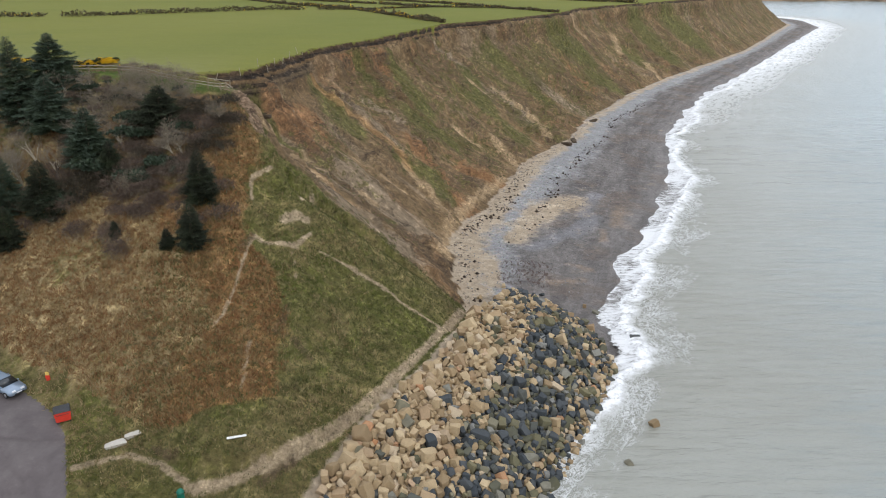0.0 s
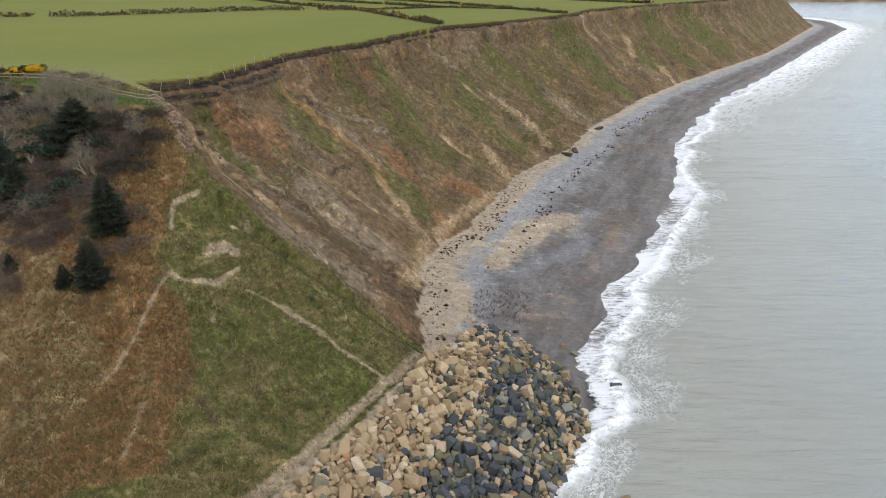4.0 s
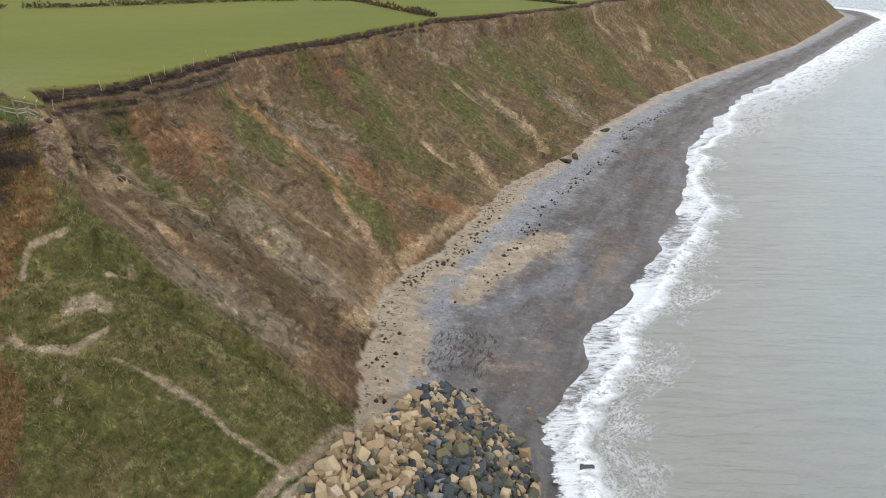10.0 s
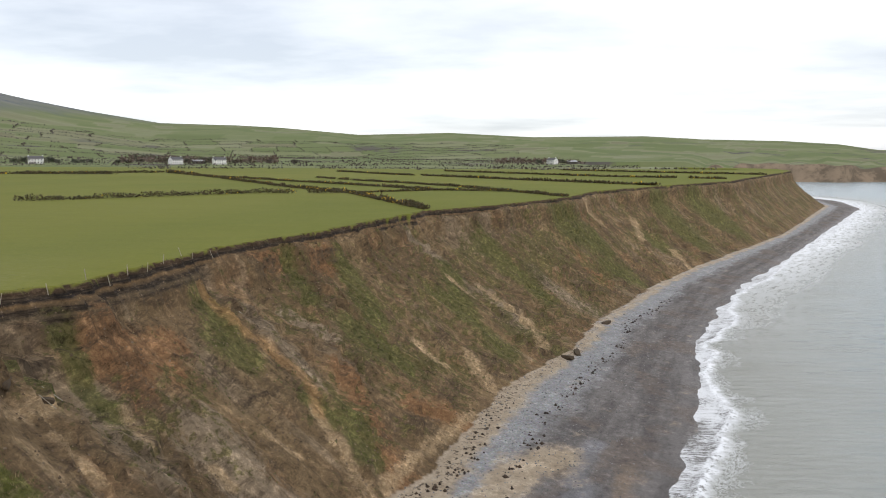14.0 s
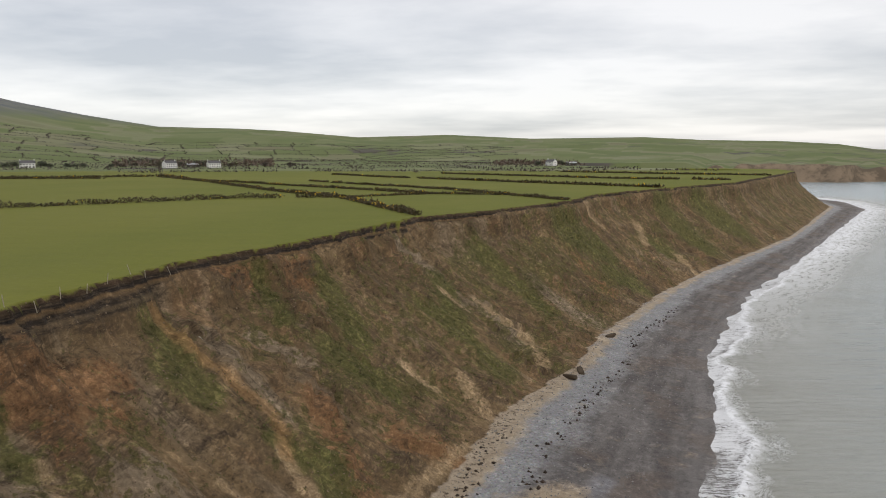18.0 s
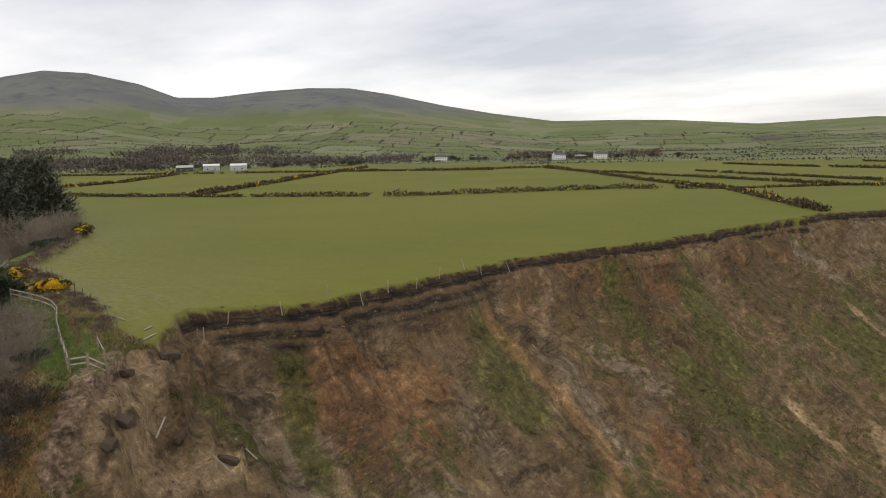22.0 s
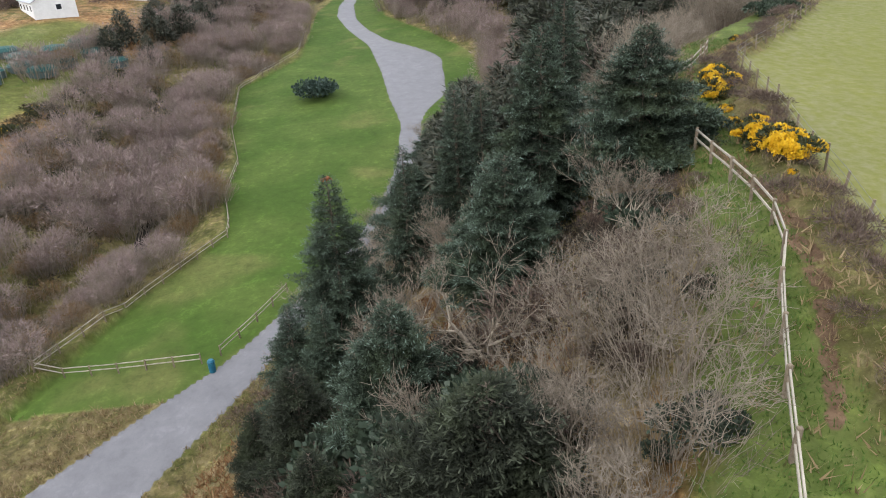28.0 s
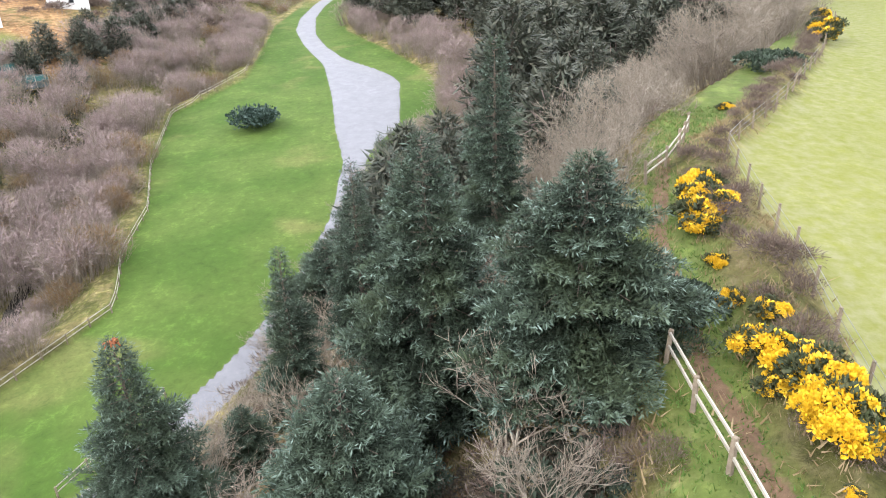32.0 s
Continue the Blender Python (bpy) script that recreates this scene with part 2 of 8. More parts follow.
    face = np.where(u < low2 + 2.2, np.where(u < 0, top, cut), face)
    # the glen: north side from toe to rim
    toe, rim, flo = along(TOE, x), along(RIM, x), along(FLOOR, x)
    g = (y - toe) / (rim - toe)
    bump = fbm(x / 7, y / 7, 4, 14.0)
    rough = smooth(-0.05, 0.2, g) * (1 - smooth(0.85, 1.0, g))
    side = flo + (TOP - flo) * np.where(g > 0, np.clip(g, 0, 2) ** 1.08, g * 0.05) + 0.8 * bump * rough + 0.25 * fbm(x / 2, y / 2, 3, 31.0) * rough
    side = side + 0.16 * fbm(x / 0.9, y / 0.9, 2, 61.0) * rough
    # little knoll beside the coast path
    side = side + 1.6 * np.exp(-((x + 18) ** 2 + (y - 51) ** 2) / 22.0)
    inner = np.where(x < -20, 1.0, 0.0)
    z = np.minimum(smin(face, side, 0.5), np.minimum(top, np.maximum(side, face)))
    z = np.where((u < -1) & (g > 1.0), top, z)
    # south side of the glen: stream bed, then a low plateau that rises inland
    ls = along(LAWN_S, x)
    d = ls - y
    south = flo - 2.6 * smooth(1, 9, d) * (1 - smooth(9, 17, d)) + smooth(12, 36, d) * 5.5 * smooth(-50, -85, x)
    rc = np.hypot(x + 5, y - 81)
    brow = 300 + 130 * smooth(20, 70, y)
    south = south + smooth(14, 60 - 34 * smooth(-250, -330, x), d) * (9.5 * smooth(100, 235, rc) + 11 * smooth(brow - 55, brow + 12, rc) - np.maximum(flo - 13, 0) * 0.8)
    south = south + 0.35 * fbm(x / 6, y / 6, 3, 19.0) * smooth(2, 12, d)
    z = np.where(d > 0, np.where(y < toe, south, z), z)
    # shore south of the rock armour and the beach
    bz = np.where(y > 92, 2.4 * np.clip((wt - x) / np.maximum(wt - ft, 3), -6, 1.6) ** 1.0, 0)
    sand = fbm(x / 8, y / 14, 3, 25.0) * 0.18
    k = np.clip((wt - x) / np.maximum(wt - px, 4), -3, 1.02)
    rz = np.where(k > 0, 6.4 * np.maximum(k, 0) ** 0.8, 6 * k)
    mix = smooth(77, 85, y)
    shore = rz * (1 - mix) + mix * (np.where((wt - x) > 0, 2.4 * np.clip((wt - x) / np.maximum(wt - ft, 3), 0, 1), (wt - x) * 0.12) + sand)
    east = (x > px) | ((y > 84) & (x > ft - 2))
    z = np.where(east, np.where(y < 80, np.minimum(shore, 6.5), np.maximum(np.where(x > ft + 12, -99, z), shore)), z)
    z = np.where(x > wt + 2, np.maximum(shore, -6), z)
    # core of the boulder bank where it runs out on the beach
    rw, re = along(ROCK_W, y), along(ROCK_E, y)
    across = np.clip((x - rw) / np.maximum(re - rw, 0.5), 0, 1)
    out = np.maximum(np.maximum(rw - x, x - re), 0) + 1.3 * np.maximum(y - 93.6, 0)
    heap = along(CREST, y) - (along(CREST, y) - 0.5) * across ** 1.3 - 1.1 * out
    z = np.where((y > 76) & (y < 98), np.maximum(z, heap - 8 * smooth(80, 76, y)), z)
    # the glen ends in a bank below the village
    bear = np.degrees(np.arctan2(x + 5, y - 81))
    bank = smooth(318, 392, rc) * smooth(-64, -78, bear) * smooth(-118, -100, bear)
    z = z + np.maximum(41 + 0.45 * np.clip(bear + 90, 0, 10) - z, 0) * bank
    # turf bank along the pasture's edge
    fs0 = along(FIELD_S, x)
    z = z + 0.85 * np.exp(-((y - fs0 + 1.5) / 1.1) ** 2) * (u < -0.5) * smooth(-28, -34, x) * smooth(-300, -140, x)
    # the ground swells towards the field bank beside the cliff path
    z = z + 1.5 * smooth(-28, -45, x) * smooth(-125, -85, x) * smooth(0.5, 0.95, g) * np.exp(-np.maximum(y - fs0, 0) / 20.0) * (u < 0)
    # covers
    soft = fbm(x / 4, y / 4, 4, 40.0)
    on_face = (z < top - 0.05) & (x > e - 0.3) & (face < side + 2.5) & (x < ft + 1.0)
    soil = np.where(on_face, 1.0, 0.0) * smooth(-2.2, 2.2, y - along(SOIL_S, x) + 1.6 * soft)
    beach = np.where(((x > ft - 0.5) & (y > 78)) | ((x > along(ROCK_W, y) - 0.2) & (y > 34) & (y <= 92)), 1.0, 0.0)
    fall = top - z
    thick = smooth(104, 107, y) * smooth(143, 139, y)
    sc = smooth(-0.05, 0.08, u) * (1 - smooth(0.75, 1.1, u))
    sc = np.maximum(sc, 0.55 * smooth(low2 - 0.2, low2 + 0.1, u) * (1 - smooth(low2 + 0.9, low2 + 1.5, u)) * smooth(-0.4, 0.3, vnoise(y / 8.0, y * 0, 41.0)) * (1 - smooth(185, 215, y)))
    sc = np.maximum(sc, thick * (u > -0.05) * (1.0 - 0.35 * smooth(1.2, 2.2, fall) - 0.65 * smooth(3.0, 5.2, fall))) * (y > 101) * smooth(101, 105, y)
    fs = along(FIELD_S, x) + 0.5 * soft
    field = smooth(-0.3, 0.3, y - fs) * (u < 0.05)
    strip = smooth(-0.7, 0.9, y - along(RIM, x) + 1.6 * soft) * smooth(87.5, 89.5, y) * smooth(-2.2, -3.4, y - fs) * (x < -26.5) * (x > -130) * (u < 0.1)
    rn, rs = along(ROAD_N, x), along(ROAD_S, x)
    road = smooth(-0.35, 0.1, y - rs) * smooth(-0.35, 0.1, rn - y) * (x < -28.5) * (x > -312)
    oval = ((x + 101) / 13) ** 2 + ((y - 26 - 0.25 * (x + 101)) / 6.5) ** 2
    road = np.maximum(road, smooth(1.1, 0.9, oval))
    lawn = smooth(-0.4, 0.3, y - ls) * smooth(-0.5, 0.2, rs - y) * (x < -66) * smooth(-300, -265, x)
    verge = 0.75 * strip + smooth(-0.4, 0.3, y - rn) * smooth(-0.5, 0.6, toe + 2.5 * smooth(-120, -150, x) - y) * (x < -120) * (x > -300)
    # bracken: the sheltered mid-slope of the glen side
    be = along(BRACK_E, y)
    wild = fbm(x / 8, y / 8, 3, 50.0)
    brack = smooth(2.2, -2.2, x - be + 1.4 * soft + 1.2 * fbm(x / 5, y / 5, 2, 53.0)) * (1 - 0.5 * smooth(84, 92, y)) * smooth(47, 51, y + 3 * soft) * (1 - 0.45 * smooth(0.2, 0.45, wild) * smooth(-24, -34, x)) * (1 - soil) * smooth(1.02, 0.97, g) * smooth(0.0, 0.08, g) * (1 - 0.15 * smooth(-34, -42, x))
    brack = np.clip(brack + smooth(18, 34, d) * (0.42 + 0.45 * smooth(-0.3, 0.2, fbm(x / 26, y / 26, 3, 57.0))) * (y < toe) * (1 - 0.8 * smooth(330, 400, rc)) + 0.8 * bank * smooth(440, 400, rc), 0, 1)
    return dict(z=z, soil=soil, beach=beach, scarp=sc, field=np.clip(field, 0, 1), road=road, lawn=np.clip(lawn + verge + 0.8 * smooth(1.1, 0.8, ((x + 150) / 42) ** 2 + ((y - 12) / 17) ** 2) + 0.9 * smooth(1.1, 0.8, ((x + 285) / 45) ** 2 + ((y - 12) / 11) ** 2), 0, 1), 
                bracken=brack, f=f, s=s, u=u, worn=np.exp(-np.maximum(y - fs0, 0) / 16.0) * smooth(-30, -40, x),
                deep=np.maximum(top - z, 0) * (u > -0.5), straw=np.where(y < toe, 0.6 * smooth(-0.4, 0.4, fbm(x / 19, y / 19, 3, 58.0)), smooth(be - 5, be - 11, x + 3 * soft)), shore=np.clip((wt - x) / np.maximum(wt - ft, 3), -1, 2), top=top)


def ground_z(x, y):
    return float(land(np.array([float(x)]), np.array([float(y)]))["z"][0])


def ground_zs(xs, ys):
    return land(np.asarray(xs, float), np.asarray(ys, float))["z"]

# ---- materials ----


class Mat:
    """A node material under construction."""

    def __init__(self, name, rough=0.9, spec=0.3):
        self.m = bpy.data.materials.new(name)
        self.m.use_nodes = True
        self.nt = self.m.node_tree
        self.b = self.nt.nodes["Principled BSDF"]
        self.b.inputs["Roughness"].default_value = rough
        self.b.inputs["Specular IOR Level"].default_value = spec
        self.pos = None

    def node(self, kind, **kw):
        n = self.nt.nodes.new(kind)
        for k, v in kw.items():
            n.inputs[k].default_value = v
        return n

    def put(self, sock, v):
        if isinstance(v, (int, float)):
            sock.default_value = v
        elif isinstance(v, tuple):
            sock.default_value = v if len(v) == len(sock.default_value) else (*v, 1.0)
        else:
            self.nt.links.new(v, sock)

    def where(self):
        if self.pos is None:
            self.pos = self.node("ShaderNodeNewGeometry").outputs["Position"]
        return self.pos

    def local(self):
        return self.node("ShaderNodeTexCoord").outputs["Object"]

    def attr(self, name, out="Fac"):
        n = self.node("ShaderNodeAttribute")
        n.attribute_name = name
        return n.outputs[out]

    def rnd(self):
        return self.node("ShaderNodeObjectInfo").outputs["Random"]

    def island(self):
        return self.node("ShaderNodeNewGeometry").outputs["Random Per Island"]

    def scaled(self, vec, sc):
        n = self.node("ShaderNodeMapping")
        n.inputs["Scale"].default_value = sc
        self.put(n.inputs["Vector"], vec)
        return n.outputs[0]

    def noise(self, scale, detail=4, vec=None, rough=0.55, dist=0.0):
        n = self.node("ShaderNodeTexNoise", Scale=scale, Detail=detail, Roughness=rough, Distortion=dist)
        self.put(n.inputs["Vector"], self.where() if vec is None else vec)
        return n.outputs["Fac"]

    def voro(self, scale, vec=None, feature="F1", out="Distance"):
        n = self.node("ShaderNodeTexVoronoi", Scale=scale)
        n.feature = feature
        self.put(n.inputs["Vector"], self.where() if vec is None else vec)
        return n.outputs[out]

    def ramp(self, fac, *stops):
        n = self.node("ShaderNodeValToRGB")
        el = n.color_ramp.elements
        while len(el) < len(stops):
            el.new(0.5)
        for e, (p, c) in zip(el, stops):
            e.position = p
            e.color = (c, c, c, 1) if isinstance(c, (int, float)) else (*c, 1)
        self.put(n.inputs[0], fac)
        return n.outputs["Color"]

    def mix(self, fac, a, b, how="MIX"):
        n = self.node("ShaderNodeMixRGB")
        n.blend_type = how
        self.put(n.inputs[0], fac)
        self.put(n.inputs[1], a)
        self.put(n.inputs[2], b)
        return n.outputs[0]

    def math(self, op, a, b=0.0, clamp=False):
        n = self.node("ShaderNodeMath")
        n.operation, n.use_clamp = op, clamp
        self.put(n.inputs[0], a)
        self.put(n.inputs[1], b)
        return n.outputs[0]

    def step(self, v, lo, hi):
        n = self.node("ShaderNodeMapRange")
        n.interpolation_type = "SMOOTHSTEP"
        n.inputs["From Min"].default_value, n.inputs["From Max"].default_value = lo, hi
        self.put(n.inputs["Value"], v)
        return n.outputs[0]

    def bump(self, height, strength=0.5, dist=0.1):
        n = self.node("ShaderNodeBump", Strength=strength, Distance=dist)
        self.put(n.inputs["Height"], height)
        self.nt.links.new(n.outputs[0], self.b.inputs["Normal"])

    def done(self, colour, rough=None):
        self.put(self.b.inputs["Base Color"], colour)
        if rough is not None:
            self.put(self.b.inputs["Roughness"], rough)
        return self.m


def speckled(name, a, b, scale=3.0, rough=0.85, spec=0.3, bump=0.3, dist=0.02, metal=0.0, rnd=0.0):
    """A plain worn surface: two tones in two sizes of noise, and fine relief."""
    k = Mat(name, rough, spec)
    v = k.local()
    big, fine = k.noise(scale, 4, v), k.noise(scale * 9, 3, v)
    col = k.ramp(k.math("ADD", k.math("MULTIPLY", big, 0.65), k.math("MULTIPLY", fine, 0.35)), (0.33, a), (0.67, b))
    if rnd:
        col = k.mix(k.math("MULTIPLY", k.rnd(), rnd), col, tuple(c * 0.45 for c in a))
    k.b.inputs["Metallic"].default_value = metal
    k.bump(fine, bump, dist)
    return k.done(col)


def ground_material():
    k = Mat("ground", 0.95, 0.15)
    n1, n2, n3 = k.noise(0.09, 5), k.noise(0.5, 5), k.noise(3.0, 5, rough=0.65)
    n4 = k.noise(0.025, 4)
    # rough tussock grass, green to straw
    strand = k.noise(1.0, 5, k.scaled(k.where(), (1.6, 1.6, 0.5)), 0.7)
    rough = k.mix(k.step(n2, 0.36, 0.66), (0.10, 0.10, 0.028), (0.205, 0.165, 0.07))
    rough = k.mix(k.math("MULTIPLY", k.step(n1, 0.42, 0.62), 0.8), rough, (0.088, 0.097, 0.022))
    rough = k.mix(k.math("MULTIPLY", k.step(k.noise(0.06, 6, rough=0.68), 0.5, 0.64), 0.7), rough, (0.150, 0.118, 0.052))
    rough = k.mix(k.math("MULTIPLY", k.step(k.noise(0.3, 6, rough=0.7), 0.53, 0.66), 0.55), rough, (0.060, 0.060, 0.020))
    rough = k.mix(k.math("MULTIPLY", k.step(strand, 0.45, 0.75), 0.6), rough, (0.27, 0.215, 0.115))
    # orange bracken and straw-coloured dead grass
    br = k.mix(k.step(n2, 0.4, 0.62), (0.19, 0.092, 0.036), (0.285, 0.165, 0.07))
    br = k.mix(k.step(strand, 0.42, 0.72), br, (0.34, 0.225, 0.11))
    st = k.mix(k.step(n2, 0.36, 0.64), (0.195, 0.135, 0.06), (0.29, 0.215, 0.105))
    st = k.mix(k.step(strand, 0.42, 0.72), st, (0.37, 0.29, 0.16))
    br = k.mix(k.step(k.math("ADD", k.attr("straw"), k.math("MULTIPLY", k.math("SUBTRACT", n1, 0.5), 1.6)), 0.35, 0.7), br, st)
    col = k.mix(k.step(k.math("ADD", k.attr("bracken"), k.math("MULTIPLY", k.math("SUBTRACT", n2, 0.5), 0.9)), 0.25, 0.7), rough, br)
    # bare, slipped earth of the cliff; cv runs along the coast and down the slope
    cv = k.attr("coast", "Vector")

    def fall(along_, down, detail=5, rough_=0.6, dist=0.0):
        return k.noise(1.0, detail, k.scaled(cv, (along_, down, 1.0)), rough_, dist)
    torn = k.math("ADD", k.math("MULTIPLY", k.math("SUBTRACT", fall(0.55, 0.2, 7, 0.75), 0.5), 2.6), k.math("MULTIPLY", k.math("SUBTRACT", k.noise(1.6, 7, rough=0.75), 0.5), 2.0))

    def zone(base, name, tone, amount=0.8, lo=0.2, hi=1.05, ragged=1.0):
        m = k.math("ADD", k.attr(name), k.math("MULTIPLY", torn, ragged))
        m = k.math("MULTIPLY", k.step(m, lo, hi), k.step(k.attr(name), 0.02, 0.45))
        return k.mix(k.math("MULTIPLY", m, amount), base, tone)
    clod = k.noise(2.2, 6, rough=0.7)
    soil = k.mix(k.step(fall(0.05, 0.03, 5), 0.38, 0.62), (0.130, 0.086, 0.045), (0.198, 0.135, 0.072))
    soil = k.mix(k.math("MULTIPLY", k.step(fall(0.4, 0.08, 7, 0.74), 0.40, 0.68), 0.32), soil, (0.225, 0.160, 0.092))
    soil = k.mix(k.math("MULTIPLY", k.step(fall(0.22, 0.05, 6, 0.66), 0.52, 0.66), 0.6), soil, (0.120, 0.080, 0.047))
    soil = k.mix(k.math("MULTIPLY", k.step(k.noise(0.11, 4), 0.52, 0.66), 0.55), soil, (0.195, 0.115, 0.060))
    soil = k.mix(k.math("MULTIPLY", k.step(fall(0.09, 0.035, 4), 0.54, 0.66), 0.6), soil, (0.225, 0.170, 0.112))
    soil = k.mix(k.math("MULTIPLY", k.step(fall(0.075, 0.05, 5), 0.42, 0.3), 0.65), soil, (0.088, 0.064, 0.036))
    soil = zone(soil, "ashen", k.mix(k.step(fall(0.9, 0.1, 5), 0.4, 0.65), (0.205, 0.156, 0.104), (0.285, 0.220, 0.150)), 0.85, 0.1, 0.75)
    soil = zone(soil, "rusty", k.mix(k.step(clod, 0.4, 0.6), (0.19, 0.100, 0.048), (0.255, 0.140, 0.068)), 0.85, 0.1, 0.8)
    # slip ledges and rills: their shade painted as broken darker lines, across and down the slope
    for along_, down, wide, amt in ((0.10, 0.30, 0.045, 0.75), (0.16, 0.55, 0.055, 0.65), (0.42, 0.05, 0.05, 0.55), (0.3, 0.9, 0.06, 0.55)):
        rl = k.math("ABSOLUTE", k.math("SUBTRACT", fall(along_, down, 6, 0.6, 0.25), 0.5))
        rl = k.math("MULTIPLY", k.math("SUBTRACT", 1.0, k.step(rl, 0.0, wide)), k.step(k.noise(0.17, 4, k.scaled(k.where(), (0.7, 0.7, 0.5 + down)), 0.6), 0.48, 0.62))
        soil = k.mix(k.math("MULTIPLY", rl, amt), soil, (0.072, 0.050, 0.032))
    # turf that has slid or seeded itself, thicker further along the coast
    green = k.math("ADD", k.noise(0.075, 5, rough=0.65), k.math("MULTIPLY", k.math("SUBTRACT", k.noise(0.6, 6, rough=0.75), 0.5), 1.1))
    green = k.step(k.math("ADD", green, k.attr("grown")), 0.50, 0.60)
    tuft = k.mix(k.step(n3, 0.35, 0.65), (0.060, 0.057, 0.020), (0.140, 0.117, 0.046))
    soil = k.mix(k.math("MULTIPLY", green, 0.8), soil, tuft)
    soil = zone(soil, "turfy", k.mix(k.step(k.noise(1.3, 5, rough=0.7), 0.35, 0.65), (0.062, 0.066, 0.020), (0.130, 0.117, 0.043)), 0.85, 0.1, 0.7, 0.9)
    soil = zone(soil, "bare", k.mix(k.step(clod, 0.35, 0.65), (0.27, 0.185, 0.100), (0.43, 0.310, 0.185)), 0.8, 0.1, 1.0, 0.9)
    soil = zone(soil, "gully", k.mix(k.step(fall(1.4, 0.12, 5), 0.4, 0.6), (0.215, 0.122, 0.052), (0.33, 0.200, 0.092)), 0.75, 0.1, 1.1, 0.8)
    soil = k.mix(k.math("MULTIPLY", k.step(clod, 0.60, 0.74), 0.5), soil, (0.075, 0.053, 0.034))
    soil = zone(soil, "crack", (0.045, 0.032, 0.022), 0.75, 0.3, 1.0, 0.8)
    sm = k.attr("soil")
    sm = k.step(k.math("ADD", sm, k.math("MULTIPLY", k.math("SUBTRACT", k.noise(0.3, 5, rough=0.7), 0.5), 1.3)), 0.42, 0.58)
    col = k.mix(sm, col, soil)
    # dark peaty scarp under the turf, in level beds
    dp = k.math("ADD", k.attr("deep"), k.math("MULTIPLY", k.math("SUBTRACT", k.noise(0.3, 6, k.scaled(k.where(), (1, 1, 0.3)), 0.7), 0.5), 1.0))
    beds = k.ramp(k.math("MULTIPLY", dp, 0.2), (0.02, (0.070, 0.045, 0.027)), (0.12, (0.058, 0.038, 0.024)), (0.17, (0.026, 0.021, 0.018)), (0.25, (0.028, 0.022, 0.019)), (0.30, (0.165, 0.105, 0.052)), (0.36, (0.120, 0.080, 0.044)),
                  (0.41, (0.032, 0.025, 0.020)), (0.50, (0.034, 0.027, 0.021)), (0.56, (0.125, 0.092, 0.056)), (0.66, (0.036, 0.028, 0.022)), (0.8, (0.110, 0.080, 0.050)))
    beds = k.mix(k.math("MULTIPLY", k.step(k.noise(1.0, 7, k.scaled(k.where(), (0.35, 0.35, 6.0)), 0.75), 0.47, 0.60), 0.5), beds, (0.120, 0.086, 0.052))
    sc = k.math("ADD", k.attr("scarp"), k.math("MULTIPLY", k.math("SUBTRACT", k.noise(0.45, 7, k.scaled(k.where(), (1, 1, 2.6)), 0.75), 0.5), 1.7))
    col = k.mix(k.math("MULTIPLY", k.step(sc, 0.30, 0.75), k.step(k.attr("scarp"), 0.02, 0.2)), col, beds)
    # pasture
    fld = k.mix(k.step(k.noise(0.012, 3), 0.35, 0.65), (0.122, 0.134, 0.020), (0.146, 0.150, 0.026))
    fld = k.mix(k.math("MULTIPLY", k.step(k.noise(1.0, 4, k.scaled(k.where(), (0.05, 0.35, 0.1)), 0.6), 0.4, 0.7), 0.2), fld, (0.098, 0.112, 0.020))
    fld = k.mix(k.math("MULTIPLY", k.step(k.noise(1.3, 4, rough=0.6), 0.5, 0.72), 0.45), fld, (0.16, 0.155, 0.042))
    fld = k.mix(k.math("MULTIPLY", k.attr("worn"), k.step(k.noise(1.5, 6, rough=0.7), 0.28, 0.74)), fld, (0.195, 0.190, 0.095))
    col = k.mix(k.attr("field"), col, fld)
    # mown lawn
    lw = k.mix(k.step(n1, 0.35, 0.65), (0.046, 0.084, 0.012), (0.070, 0.105, 0.020))
    lw = k.mix(k.math("MULTIPLY", k.step(k.noise(0.06, 3), 0.58, 0.72), 0.5), lw, (0.16, 0.145, 0.052))
    lw = k.mix(k.math("MULTIPLY", k.step(n3, 0.45, 0.7), 0.35), lw, (0.052, 0.085, 0.018))
    col = k.mix(k.attr("lawn"), col, lw)
    # tarmac and worn footpaths
    tar = k.mix(k.step(n2, 0.35, 0.65), (0.15, 0.149, 0.153), (0.168, 0.167, 0.17))
    tar = k.mix(k.math("MULTIPLY", k.step(k.noise(14, 3), 0.5, 0.7), 0.3), tar, (0.12, 0.115, 0.115))
    tar = k.mix(k.step(k.attr("park"), 0.3, 0.7), tar, k.mix(k.step(n2, 0.3, 0.7), (0.098, 0.083, 0.083), (0.125, 0.108, 0.106)))
    col = k.mix(k.step(k.math("ADD", k.attr("road"), k.math("MULTIPLY", k.math("SUBTRACT", n3, 0.5), 0.35)), 0.4, 0.6), col, tar)
    trk = k.mix(k.step(n3, 0.3, 0.7), (0.27, 0.205, 0.13), (0.40, 0.31, 0.205))
    tm = k.math("ADD", k.attr("track"), k.math("MULTIPLY", k.math("SUBTRACT", k.noise(1.1, 7, rough=0.78), 0.5), 1.5))
    col = k.mix(k.math("MULTIPLY", k.step(tm, 0.4, 0.85), 0.95), col, trk)
    lp = k.math("ADD", k.attr("lip"), k.math("MULTIPLY", k.math("SUBTRACT", k.noise(0.9, 7, rough=0.75), 0.5), 1.4))
    col = k.mix(k.math("MULTIPLY", k.step(lp, 0.2, 0.8), 0.75), col, k.mix(k.step(n3, 0.35, 0.65), (0.068, 0.048, 0.030), (0.150, 0.104, 0.062)))
